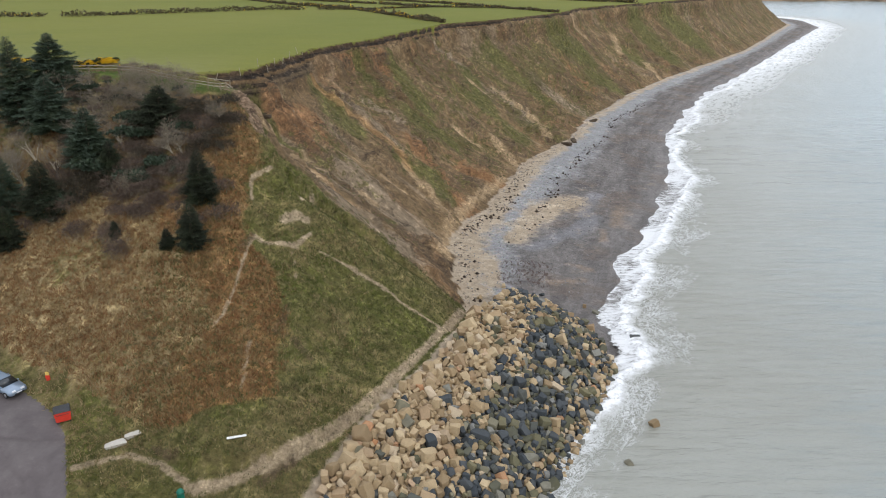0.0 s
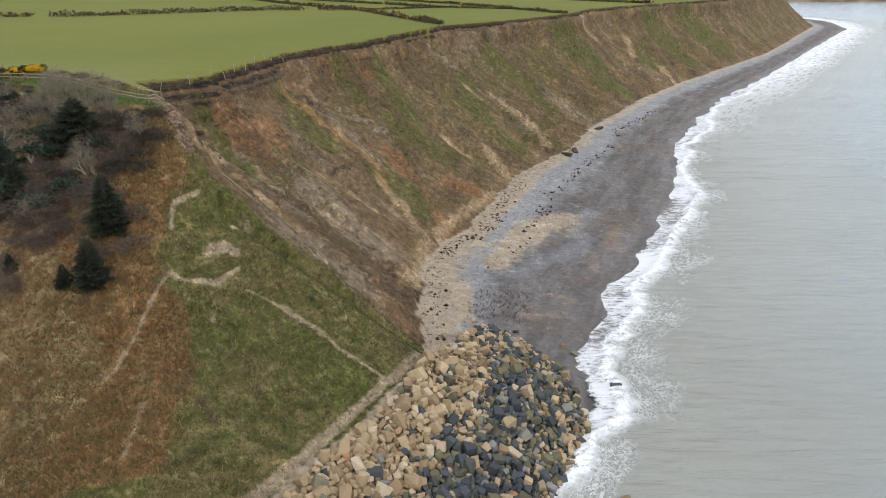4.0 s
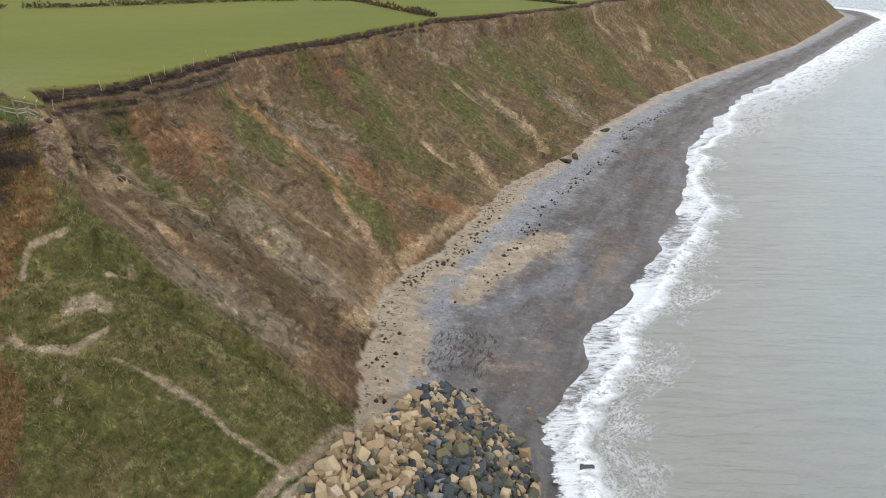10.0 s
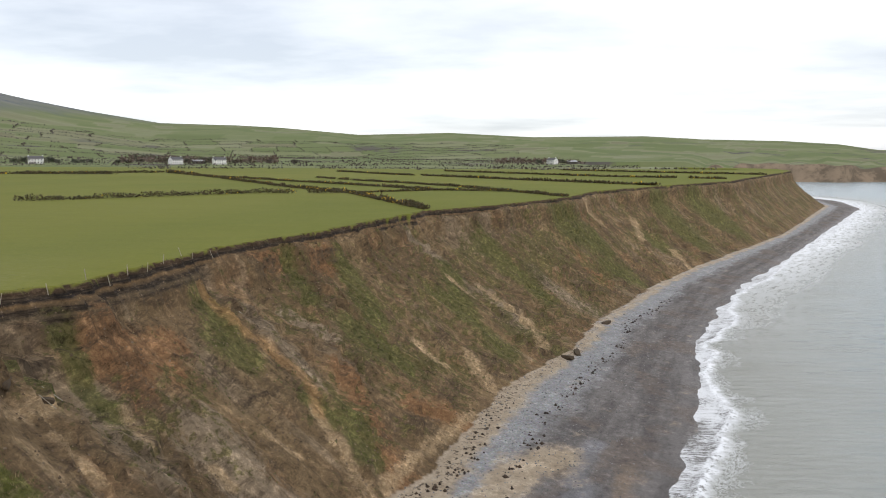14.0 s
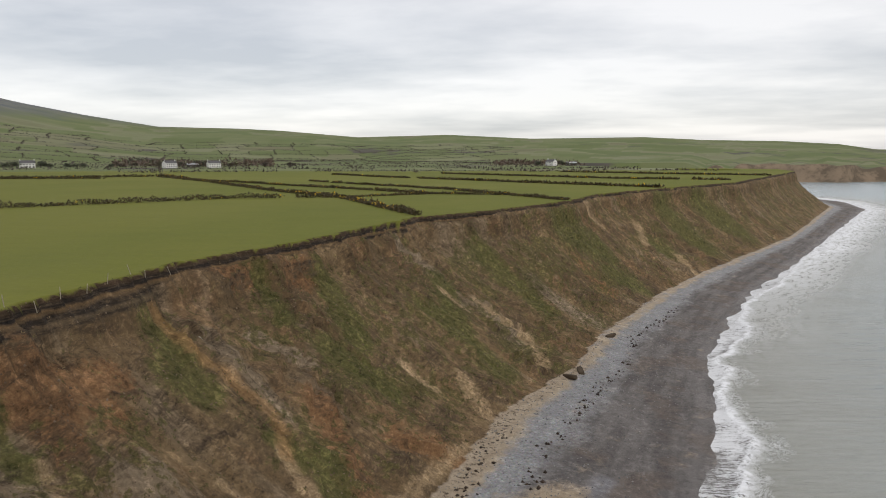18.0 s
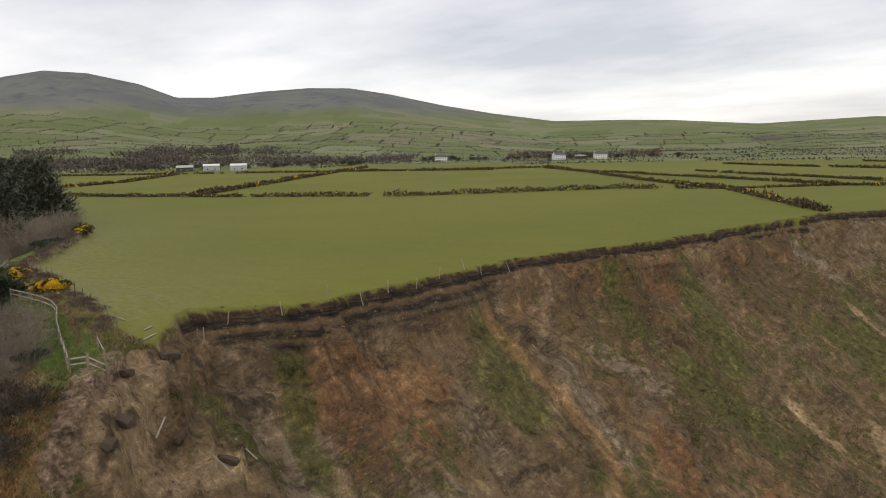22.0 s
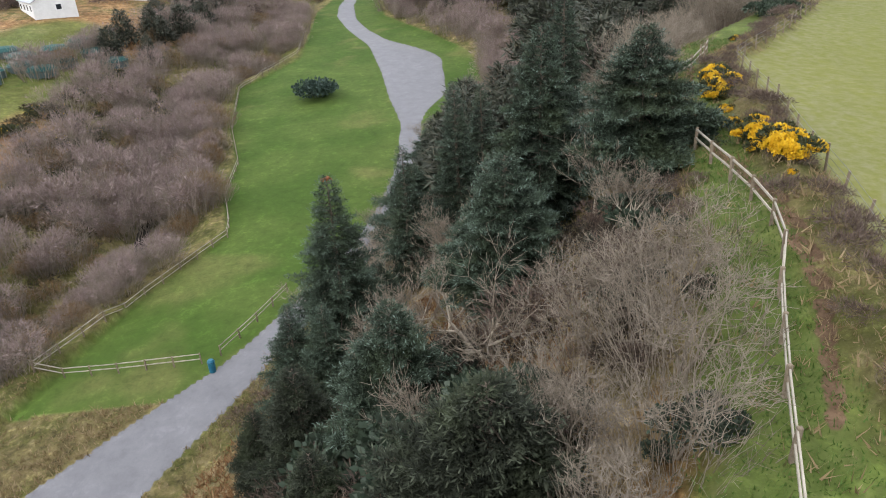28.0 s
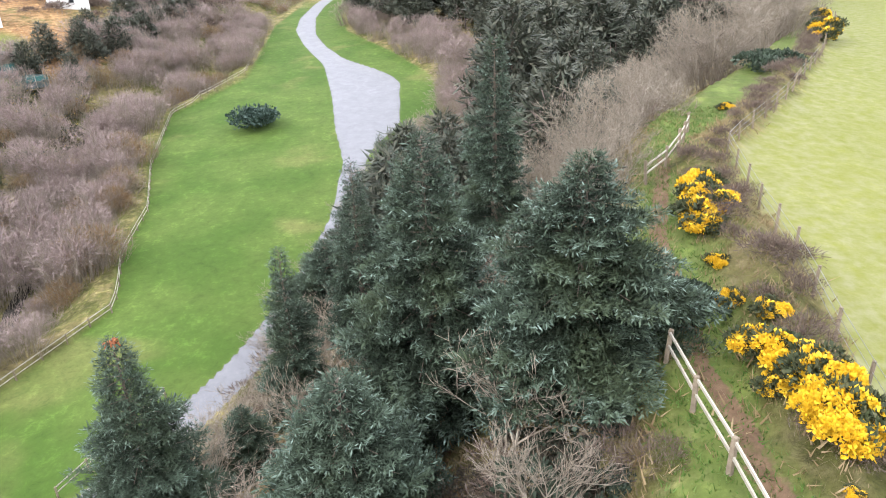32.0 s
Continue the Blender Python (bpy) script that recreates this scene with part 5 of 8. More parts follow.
def limbs_mesh(name, limbs, material, n=3):
    A = np.array([l[0] for l in limbs])
    B = np.array([l[1] for l in limbs])
    ra, rb = np.array([l[2] for l in limbs]), np.array([l[3] for l in limbs])
    w = unit(B - A)
    s1 = unit(np.cross(w, np.array([0.3, 0.2, 0.9])))
    s2 = np.cross(w, s1)
    V, F = [], []
    for i in range(n):
        c, s = math.cos(2 * math.pi * i / n), math.sin(2 * math.pi * i / n)
        o = s1 * c + s2 * s
        V.append(A + o * ra[:, None])
        V.append(B + o * rb[:, None])
    V = np.stack(V, 1)
    base = (np.arange(len(limbs)) * 2 * n)[:, None]
    for i in range(n):
        j = (i + 1) % n
        F.append(base + np.array([[2 * i, 2 * j, 2 * j + 1, 2 * i + 1]]))
    return solid_mesh(name, V.reshape(-1, 3), np.concatenate(F), material)


def bare_tree(m, label, h, spread_, levels, seed, kids=4, r0=0.1, name="bare_tree", group="bare trees", twig=None):
    ob = empty(name, m, label, "tree", group)
    ls = branching(h, spread_, levels, seed, kids, r0)
    part_at = r0 * 0.33 if r0 > 0.08 else 9.0
    thick = [l for l in ls if l[2] > part_at]
    thin = [l for l in ls if l[2] <= part_at]
    if thick:
        a = new("trunk", limbs_mesh("trunk", thick, M_GREYBARK, 5))
        a.parent = ob
    b = new("branchwork", limbs_mesh("branchwork", thin, twig or M_TWIG, 3))
    b.parent = ob
    tagged(b, kind="stuff")
    return ob


def dome_leaves(n, rx, ry, h, size, lumps=7, flat=0.5, up=0.3):
    """Sprays over a lumpy dome, denser at its skin."""
    c = RS.uniform(-0.62, 0.62, (lumps, 3)) * np.array([rx, ry, 0]) + np.array([0, 0, 1.0]) * RS.uniform(0.22, 0.55, (lumps, 1)) * h
    r = RS.uniform(0.38, 0.62, lumps)
    which = RS.randint(0, lumps, n)
    d = unit(RS.normal(size=(n, 3)))
    d[:, 2] = np.abs(d[:, 2]) * 0.9 - 0.12
    rr = (r[which] * RS.uniform(0.55, 1.05, n) ** 0.6)[:, None]
    p = c[which] + d * rr * np.array([rx, ry, h * 0.75])
    p[:, 2] = np.maximum(p[:, 2], 0.02)
    w = unit(d + RS.normal(size=d.shape) * 0.6 + np.array([0, 0, up]))
    ln = size * RS.uniform(0.6, 1.4, n)
    return rhombs(p, w, crossed(w), ln, ln * RS.uniform(flat * 0.7, flat * 1.3, n))


def stems(n, rx, ry, h, r=0.012, lean=0.35):
    """Upright leafless stems from the ground, each with a side twig or two."""
    ls = []
    for _ in range(n):
        a, q = RS.uniform(0, 2 * np.pi), RS.uniform(0, 1) ** 0.5
        p = np.array([rx * q * math.cos(a), ry * q * math.sin(a), -0.1])
        hh = h * (1 - 0.45 * q) * RS.uniform(0.7, 1.15)
        d = unit(np.array([math.cos(a) * lean * q, math.sin(a) * lean * q, 1.0]) + RS.normal(size=3) * 0.14)
        m = p + d * hh * 0.5
        e = m + unit(d + RS.normal(size=3) * 0.18) * hh * 0.5
        ls += [(p, m, r, r * 0.75), (m, e, r * 0.75, r * 0.3)]
        for _ in range(3):
            t = RS.uniform(0.35, 0.95)
            s = p + (e - p) * t
            ls.append((s, s + unit(d + RS.normal(size=3) * 0.55) * hh * RS.uniform(0.15, 0.32), r * 0.5, r * 0.2))
    return ls


def shrub(name, m, label, group, leaf, n, rx, ry, h, size, stem_n=0, stem_r=0.012, flat=0.5, twig=None, bloom=0, category="shrub", lumps=7):
    ob = empty(name, m, label, category, group)
    if n:
        c = new("foliage", faces_mesh("foliage", dome_leaves(n, rx, ry, h, size, lumps, flat=flat), leaf, 4))
        c.parent = ob
    if stem_n:
        s = new("branchwork", limbs_mesh("branchwork", stems(stem_n, rx * 0.8, ry * 0.8, h * 1.05, stem_r), twig or M_TWIG))
        s.parent = ob
        tagged(s, kind="stuff")
    if bloom:
        P = dome_leaves(bloom, rx * 0.98, ry * 0.98, h * 1.06, 0.11, flat=0.9, up=0.8)
        keep = (P[:, 0, 2] > h * 0.25) & (vnoise(P[:, 0, 0] * 2.4 + 5, P[:, 0, 1] * 2.4, P[:, 0, 2] * 2.4) > -0.3)
        f = new("bloom", faces_mesh("bloom", P[keep], M_BLOOM, 4))
        f.parent = ob
        tagged(f, "bright yellow gorse flowers", kind="stuff")
    return ob


def put(x, y, sink=0.0, turn=0.0, size=1.0):
    return Matrix.Translation((x, y, ground_z(x, y) - sink)) @ Matrix.Rotation(radians(turn), 4, "Z") @ Matrix.Diagonal((size, size, size, 1))


def copies(first, spots, sink=0.1, squash=0.12):
    """Copies of a plant at (x, y, size), turned at random."""
    xs, ys = np.array([s[0] for s in spots]), np.array([s[1] for s in spots])
    for (x, y, sz), z in zip(spots, ground_zs(xs, ys)):
        q = RS.uniform(1 - squash, 1 + squash)
        made = copy_thing(first, Matrix.Translation((x, y, z - sink)) @ Matrix.Rotation(RS.uniform(0, 6.28), 4, "Z"))
        made.scale = (sz * q, sz * q, sz)

# ---- conifers of the glen ----

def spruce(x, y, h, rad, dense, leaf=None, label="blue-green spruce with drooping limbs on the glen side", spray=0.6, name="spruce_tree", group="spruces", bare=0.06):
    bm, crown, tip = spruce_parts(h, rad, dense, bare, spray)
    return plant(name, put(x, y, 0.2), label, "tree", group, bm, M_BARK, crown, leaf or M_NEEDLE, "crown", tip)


sp_tall = spruce(-57.4, 79.9, 12.8, 4.1, 210, label="tall spruce with russet cones at its tip", spray=0.22)
sp_broad = spruce(-51.8, 95.3, 6.9, 4.7, 180, label="broad blue-green spruce beside the cliff path", spray=0.2)
sp_front = spruce(-49.6, 88.6, 7.0, 4.3, 180, label="bushy blue-green spruce among bare shrubs", spray=0.2)
sp_c = spruce(-54.8, 91.2, 11.2, 4.2, 210, label="large dark spruce on the glen side", spray=0.22)
sp_slim = spruce(-71.4, 88.1, 13.3, 2.9, 170, label="slender dark spruce above the road", spray=0.22)
spruce(-34.6, 85.9, 4.9, 4.4, 150, M_DARKNEEDLE, "broad low dark conifer below the broken path", 0.22, "conifer_tree", "dark conifers")
sp_dark = spruce(-46.8, 78.6, 7.0, 3.3, 150, M_DARKNEEDLE, "dark olive conifer on the shaded glen side", 0.24, "conifer_tree", "dark conifers")
copies(sp_slim, [(-69.4, 84, 0.9), (-69.2, 95.6, 0.98), (-94, 89.5, 0.95), (-80, 91, 0.9)])
copies(sp_tall, [(-53.4, 77.4, 0.64)])
copies(sp_c, [(-51.6, 79.5, 0.68), (-90, 97, 0.9), (-77, 97, 0.85)])
copies(sp_broad, [(-86, 84.6, 1.2), (-102, 87, 1.1)])
copies(sp_front, [(-65.5, 81.6, 0.7), (-42.7, 83.3, 1.0)])
copies(sp_dark, [(-26.5, 69.5, 0.72), (-26.8, 74.7, 0.85), (-29.4, 69.9, 0.34), (-50.0, 75.5, 0.75), (-39.0, 80.4, 0.7), (-36.1, 72.5, 0.3)])

bm = bmesh.new()
for i in range(26):
    a, r = i * 2.4, 0.05 * (i % 6)
    tube(bm, (r * math.cos(a), r * math.sin(a), 0), (1.3 * r * math.cos(a), 1.3 * r * math.sin(a), -0.14), 0.045, 0.02, 5)
part("cones", bm, speckled("russet_cones", (0.24, 0.075, 0.03), (0.36, 0.13, 0.05), 8), sp_tall, "russet hanging cones", Matrix.Translation((0, 0, 12.65)))

pine_a = spruce(-108, 112, 9.5, 3.9, 105, M_PINE, "dark pine in a dense wood on the glen side", 0.95, "pine_tree", "pines of the wood", 0.22)
pine_b = spruce(-118, 121, 8.0, 4.3, 105, M_PINE, "spreading dark pine in a dense wood", 0.95, "pine_tree", "pines of the wood", 0.3)
spots = []
for _ in range(1300):
    x = RS.uniform(-345, -84)
    t, r = np.interp(x, TOE[:, 0], TOE[:, 1]), np.interp(x, FIELD_S[:, 0], FIELD_S[:, 1])
    y = t + 4 + (r - t - 9) * RS.uniform(0.0, 1.0)
    if x > -119 and y > 107 or (-225 < x < -112 and y < t + 13):
        continue
    if all((x - a) ** 2 + (y - b) ** 2 > 21 for a, b, _ in spots):
        spots.append((x, y, RS.uniform(0.75, 1.25) * (1.55 if x < -112 else 1.1)))
spots = spots_wood = spots[:215]
copies(pine_a, spots[::2], 0.2)
copies(pine_b, spots[1::2], 0.2)
pine_c = spruce(-168, 27, 6.5, 3.0, 70, M_PINE, "dark pine in a shelter belt by the ponds", 0.9, "pine_tree", "shelter belt pines", 0.15)
copies(pine_c, [(-168 - 9 * i + RS.uniform(-3, 3), 28.5 + 1.0 * i * (i < 6) + RS.uniform(-3, 3), RS.uniform(0.8, 1.2)) for i in range(1, 11)])
copies(pine_c, [(-172 - 9 * i + RS.uniform(-3, 3), 33 + 0.6 * i + RS.uniform(-2, 2), RS.uniform(0.8, 1.15)) for i in range(0, 9)])

# ---- leafless trees and shrubs ----
bt1 = bare_tree(put(-44.4, 87.2, 0.1), "spreading leafless tree with pale lichened branches", 6.0, 0.72, 4, 3, 3, 0.135)
bt2 = bare_tree(put(-49.6, 92.6, 0.1), "leafless shrub with upswept pale stems", 4.6, 0.42, 4, 8, 3, 0.09)
copies(bt1, [(-51, 85.8, 0.9), (-60, 88, 0.9), (-67, 82, 0.95), (-32, 81.5, 0.6), (-58.4, 81.6, 1.0), (-61.5, 79.2, 1.15), (-64.5, 78.2, 1.0), (-75, 85, 1.0), (-79.5, 85, 1.1), (-69.5, 80, 1.0), (-84, 81, 0.9), (-90, 82, 0.95), (-97, 84, 0.9), (-104, 85.5, 0.9), (-111, 87, 0.9), (-118, 88, 0.85)])
copies(bt2, [(-54, 84, 1.1), (-63, 80, 1.2), (-57.5, 86.5, 1.2), (-26.8, 84.2, 0.7), (-33, 83, 0.8), (-39, 84, 0.9), (-45, 90, 0.8), (-30.7, 81, 0.8), (-47, 83, 1.0), (-36, 77.5, 0.8)])
grey1 = bare_tree(put(-36, 91.3, 0.1), "dense leafless blackthorn with pale grey twigs", 4.4, 0.8, 4, 21, 3, 0.06, "blackthorn", "leafless shrubs")
grey2 = bare_tree(put(-40.5, 93.4, 0.1), "dense leafless blackthorn with pale grey twigs", 3.8, 0.95, 4, 27, 3, 0.055, "blackthorn", "leafless shrubs")
for bush, wide, tall in ((grey1, 2.3, 2.6), (grey2, 2.2, 2.2)):
    haze = new("twig_haze", faces_mesh("twig_haze", dome_leaves(170, wide, wide, tall, 0.5, flat=0.03), M_SCRUB, 4))
    haze.parent = bush
    tagged(haze, kind="stuff")
    thin = new("stem_thicket", limbs_mesh("stem_thicket", stems(120, wide * 0.8, wide * 0.8, tall * 1.2, 0.014, 0.6), M_TWIG))
    thin.parent = bush
    tagged(thin, kind="stuff")
copies(grey1, [(-33.2, 90.2, 0.9), (-38.5, 91.6, 1.0), (-36.5, 88.4, 0.9), (-39.5, 90.0, 0.9), (-42, 91, 0.9), (-58, 95, 1.0), (-63, 98.5, 1.2), (-70, 101, 1.5), (-76, 104, 1.6), (-81, 107, 1.5), (-87, 111, 1.4), (-92, 108, 1.5), (-85, 103, 1.4)])
copies(grey2, [(-34.6, 88.3, 0.9), (-31.6, 88.4, 0.8), (-66, 100.5, 1.2), (-73, 99, 1.4), (-79, 101, 1.5), (-96, 113, 1.4), (-90, 117, 1.3), (-28.6, 86.0, 0.6)])
grove = np.random.RandomState(5)
copies(grey1, [(x, along(FIELD_S, x) - grove.uniform(6, 20), grove.uniform(1.3, 1.9)) for x in grove.uniform(-119, -86, 20)])
scrub = shrub("scrub_bush", put(-31, 79, 0.1), "tangled brown leafless scrub", "brown scrub", M_SCRUB, 900, 2.2, 2.0, 1.9, 0.5, 60, 0.012, 0.07)
spots = []
for _ in range(70):
    x = RS.uniform(-72, -28)
    t, r = np.interp(x, TOE[:, 0], TOE[:, 1]), np.interp(x, RIM[:, 0], RIM[:, 1])
    spots.append((x, t + (r - t) * RS.uniform(0.4, 0.93), RS.uniform(0.6, 1.15)))
copies(scrub, spots)
copies(bt2, [(-62, 76, 0.9), (-66, 79, 1.0), (-70, 79.5, 1.0), (-74, 82, 1.1), (-78, 84, 1.1), (-84, 86, 1.1), (-88, 88, 1.0), (-69, 86, 1.1), (-73, 88, 1.1), (-77, 92, 1.1)])
copies(scrub, [(-60 - 3.1 * i, float(np.interp(-60 - 3.1 * i, TOE[:, 0], TOE[:, 1])) + RS.uniform(0.5, 4), RS.uniform(0.7, 1.2)) for i in range(14)])
ivy = shrub("ivy_thicket", put(-46.5, 93.6, 0.1), "dark glossy ivy and bramble thicket", "thickets", M_IVY, 2200, 1.7, 1.3, 1.3, 0.2, 0, flat=0.7)
copies(ivy, [(-46, 80, 1.8), (-40, 81.5, 1.7), (-37, 84.5, 1.6), (-33, 80.5, 1.3), (-38.5, 87, 1.5), (-31.5, 84.8, 1.2), (-42.5, 84, 1.6), (-36, 79.6, 1.3), (-30, 79, 1.0), (-44.5, 86, 1.3), (-49.5, 95.2, 0.9), (-33.6, 91.0, 0.6), (-52.5, 98.6, 0.7), (-41.6, 91.5, 0.7), (-84, 117.5, 1.3)])

bramble = shrub("bramble_thicket", put(-31.5, 79.6, 0.1), "dark brown bramble and dead gorse thicket", "bramble thickets", M_BRAMBLE, 1500, 1.9, 1.7, 1.5, 0.35, 40, 0.012, 0.1)
thick = np.random.RandomState(31)
copies(bramble, [(x, y, thick.uniform(0.7, 1.25)) for x, y in zip(thick.uniform(-46, -25.5, 60), thick.uniform(76, 87.5, 60)) if y > 76 + 0.55 * (x + 46) * (x < -34) + 6.6 * (x >= -34) * (x < -30)])
copies(bramble, [(x, along(RIM, x) - thick.uniform(1.8, 7), thick.uniform(0.4, 0.75)) for x in thick.uniform(-50, -37, 22)])
edge_rs = np.random.RandomState(77)
rim_spots = [(x, along(RIM, x) - edge_rs.uniform(0.3, 4.5), edge_rs.uniform(0.25, 0.55)) for x in edge_rs.uniform(-58, -33, 44)]
copies(scrub, rim_spots[:22])
copies(ivy, rim_spots[22:])
copies(bt2, [(-46.1, 93.0, 0.8), (-51.6, 83, 1.2)])

# south side of the glen: alder, willow and gorse scrub along the stream
alder = shrub("alder_bush", put(-100, 50, 0.1), "leafless alder with a haze of purplish twigs", "streamside alders", M_ALDER, 1100, 3.0, 2.8, 5.0, 0.75, 110, 0.026, 0.05)
willow = shrub("willow_bush", put(-98, 57, 0.1), "leafless willow with golden-brown twigs", "streamside willows", M_WILLOW, 1200, 2.6, 2.4, 3.2, 0.6, 100, 0.018, 0.05)
sa, sw, sfar = [], [], []
for i in range(400):
    x = RS.uniform(-290, -70) if i < 330 else RS.uniform(-112, -66)
    ls = np.interp(x, LAWN_S[:, 0], LAWN_S[:, 1])
    q = RS.uniform(1.8, 26 + 8 * (x < -150))
    if x > -84 and q > 22:
        continue
    (sw if RS.uniform() < (0.45 if x > -115 else 0.25) else sa).append((x, ls - q, RS.uniform(0.6, 1.25) * (0.75 if x > -100 else 1.15)))
for _ in range(210):
    x, y = RS.uniform(-400, -278), RS.uniform(28, 120)
    if not along(ROAD_S, x) - 5 < y < along(ROAD_N, x) + 5:
        sfar.append((x, y, RS.uniform(1.3, 2.1)))
for _ in range(55):
    x = RS.uniform(-262, -118)
    sa.append((x, np.interp(x, TOE[:, 0], TOE[:, 1]) + RS.uniform(2.5, 14), RS.uniform(0.85, 1.5)))
for x, y, q in spots_wood[1::2]:
    sfar.append((x + 2.2, y + 1.5, q * 1.2))
sa.sort(key=lambda p: -p[0])
sfar += sa[295:]
copies(alder, sa[:295])
polys = []
for x, y, q in sfar:
    P = dome_leaves(330, 3.0 * q, 2.8 * q, 4.6 * q, 0.85 * q, flat=0.05)
    polys.append(P + np.array([x, y, ground_z(x, y)]))
tagged(new("alder_wood", faces_mesh("alder_wood", np.concatenate(polys), M_ALDER, 4)), "leafless purplish alders filling the head of the glen", "woodland", kind="stuff")
copies(willow, sw)
gorse_wild = shrub("gorse_bush", put(-120, 36, 0.1), "olive gorse bush with a few yellow flowers", "wild gorse", M_GORSE, 700, 1.6, 1.5, 1.3, 0.3, 0, flat=0.5, bloom=60)
sg = []
for _ in range(120):
    x = RS.uniform(-165, -92)
    sg.append((x, 20 + RS.uniform(6, 22) + (x + 90) * -0.02, RS.uniform(0.5, 1.2)))
copies(gorse_wild, [p for p in sg if (p[0] + 104) ** 2 / 144 + (p[1] - 28) ** 2 / 60 > 1])
polys = []
for i in range(240):
    x, y = RS.uniform(-150, -78), RS.uniform(26, 50)
    if (x + 104) ** 2 / 200 + (y - 27) ** 2 / 80 < 1 or y > along(LAWN_S, x) - 12:
        continue
    q = RS.uniform(0.6, 1.3)
    polys.append(dome_leaves(130, 1.9 * q, 1.7 * q, 1.1 * q, 0.42, flat=0.3) + np.array([x, y, ground_z(x, y)]))
tagged(new("gorse_thicket", faces_mesh("gorse_thicket", np.concatenate(polys), M_HEDGE, 4)), "olive-brown gorse and bramble thicket above the stream", "thicket", kind="stuff")
gorse_far = shrub("gorse_bush", put(-252, -38, 0.2), "large gorse bush covered in yellow flowers", "gorse below the village", M_GORSE, 260, 4.0, 3.5, 2.4, 1.0, 0, flat=0.6, bloom=0)
P = dome_leaves(380, 3.9, 3.4, 2.5, 0.6, flat=0.9, up=0.8)
fl = new("bloom", faces_mesh("bloom", P[vnoise(P[:, 0, 0] * 0.6, P[:, 0, 1] * 0.6, P[:, 0, 2]) > 0.0], M_BLOOM, 4))
fl.parent = gorse_far
tagged(fl, "yellow gorse flowers", kind="stuff")
sg, sb = [], []
for i in range(300):
    a, r = radians(RS.uniform(-122, -88)), RS.uniform(215, 318)
    x, y = -5 + r * math.sin(a), 81 + r * math.cos(a)
    if y > 45:
        continue
    g = vnoise(x / 30, y / 30, 3.0)
    (sg if g > -0.1 and math.degrees(a) < -107 and 225 < r < 300 or RS.uniform() < 0.07 else sb).append((x, y, RS.uniform(0.5, 1.0)))
copies(gorse_far, sg, 0.3)
scrub_far = shrub("scrub_bush", put(-230, -20, 0.2), "brown leafless thicket below the houses", "far thickets", M_SCRUB, 420, 4.5, 4.0, 3.4, 1.2, 12, 0.04, 0.12)
copies(scrub_far, sb, 0.3)
polys = []
for i in range(800):
    a, r = radians(RS.uniform(-122, -80)), RS.uniform(228, 395)
    x, y = -5 + r * math.sin(a), 81 + r * math.cos(a)
    if (y > 50 and r < 320) or (math.degrees(a) < -101 and r > 305) or land(np.array([x]), np.array([y]))["lawn"][0] > 0.1:
        continue
    q = RS.uniform(0.7, 1.5)
    polys.append(dome_leaves(110, 4.0 * q, 3.6 * q, 2.9 * q, 1.3, flat=0.12) + np.array([x, y, ground_z(x, y)]))
tagged(new("hillside_thicket", faces_mesh("hillside_thicket", np.concatenate(polys), M_SCRUB, 4)), "brown leafless thicket on the bank below the village", "thicket", kind="stuff")

# round evergreen on the lawn
shrub("evergreen_bush", put(-148.8, 68.6, 0.1), "low rounded dark evergreen bush on the lawn", "", M_SPRUCE, 3200, 4.4, 3.9, 3.9, 0.5, 0, flat=0.6, lumps=26)

# gorse in flower on the bank beside the pasture
gb = shrub("gorse_in_flower", put(-45.6, 99.3, 0.1), "gorse bush thick with bright yellow flowers", "flowering gorse", M_GORSE, 1500, 0.95, 0.85, 1.15, 0.16, 0, flat=0.45, bloom=4600)
copies(gb, [(-46.3, 99.1, 0.85), (-47.3, 99.6, 0.9), (-48.5, 99.4, 0.75), (-49.3, 99.2, 0.8), (-47.7, 98.8, 0.5), (-50.6, 100.2, 0.5), (-52.2, 99.9, 0.45), (-54.6, 100.6, 0.45), (-57.2, 101.2, 0.8), (-58.2, 101.6, 1.0), (-59.2, 102.0, 1.0),
            (-60.4, 102.5, 0.9), (-58.4, 102.4, 0.7), (-95, 128.5, 1.5), (-92, 126.6, 1.2), (-104, 133.6, 1.2), (-44.2, 98.4, 0.22), (-74, 110, 0.5)])
bank = shrub("bramble_bush", put(-40, 98.2, 0.1), "low leafless bramble on the turf bank", "brambles on the bank", M_SCRUB, 900, 1.3, 0.9, 0.75, 0.3, 40, 0.006, 0.07)
sb = []
for i in range(58):
    x = -33 - i * 1.25 - RS.uniform(0, 1)
    sb.append((x, np.interp(x, FIELD_S[:, 0], FIELD_S[:, 1]) - RS.uniform(0.6, 2.3), RS.uniform(0.5, 0.95)))
copies(bank, sb)
side = np.random.RandomState(41)
copies(bank, [(x, y, side.uniform(1.1, 1.9)) for x, y in zip(side.uniform(-38, -24, 46), side.uniform(72, 87, 46)) if x < along(BRACK_E, y) + 1])


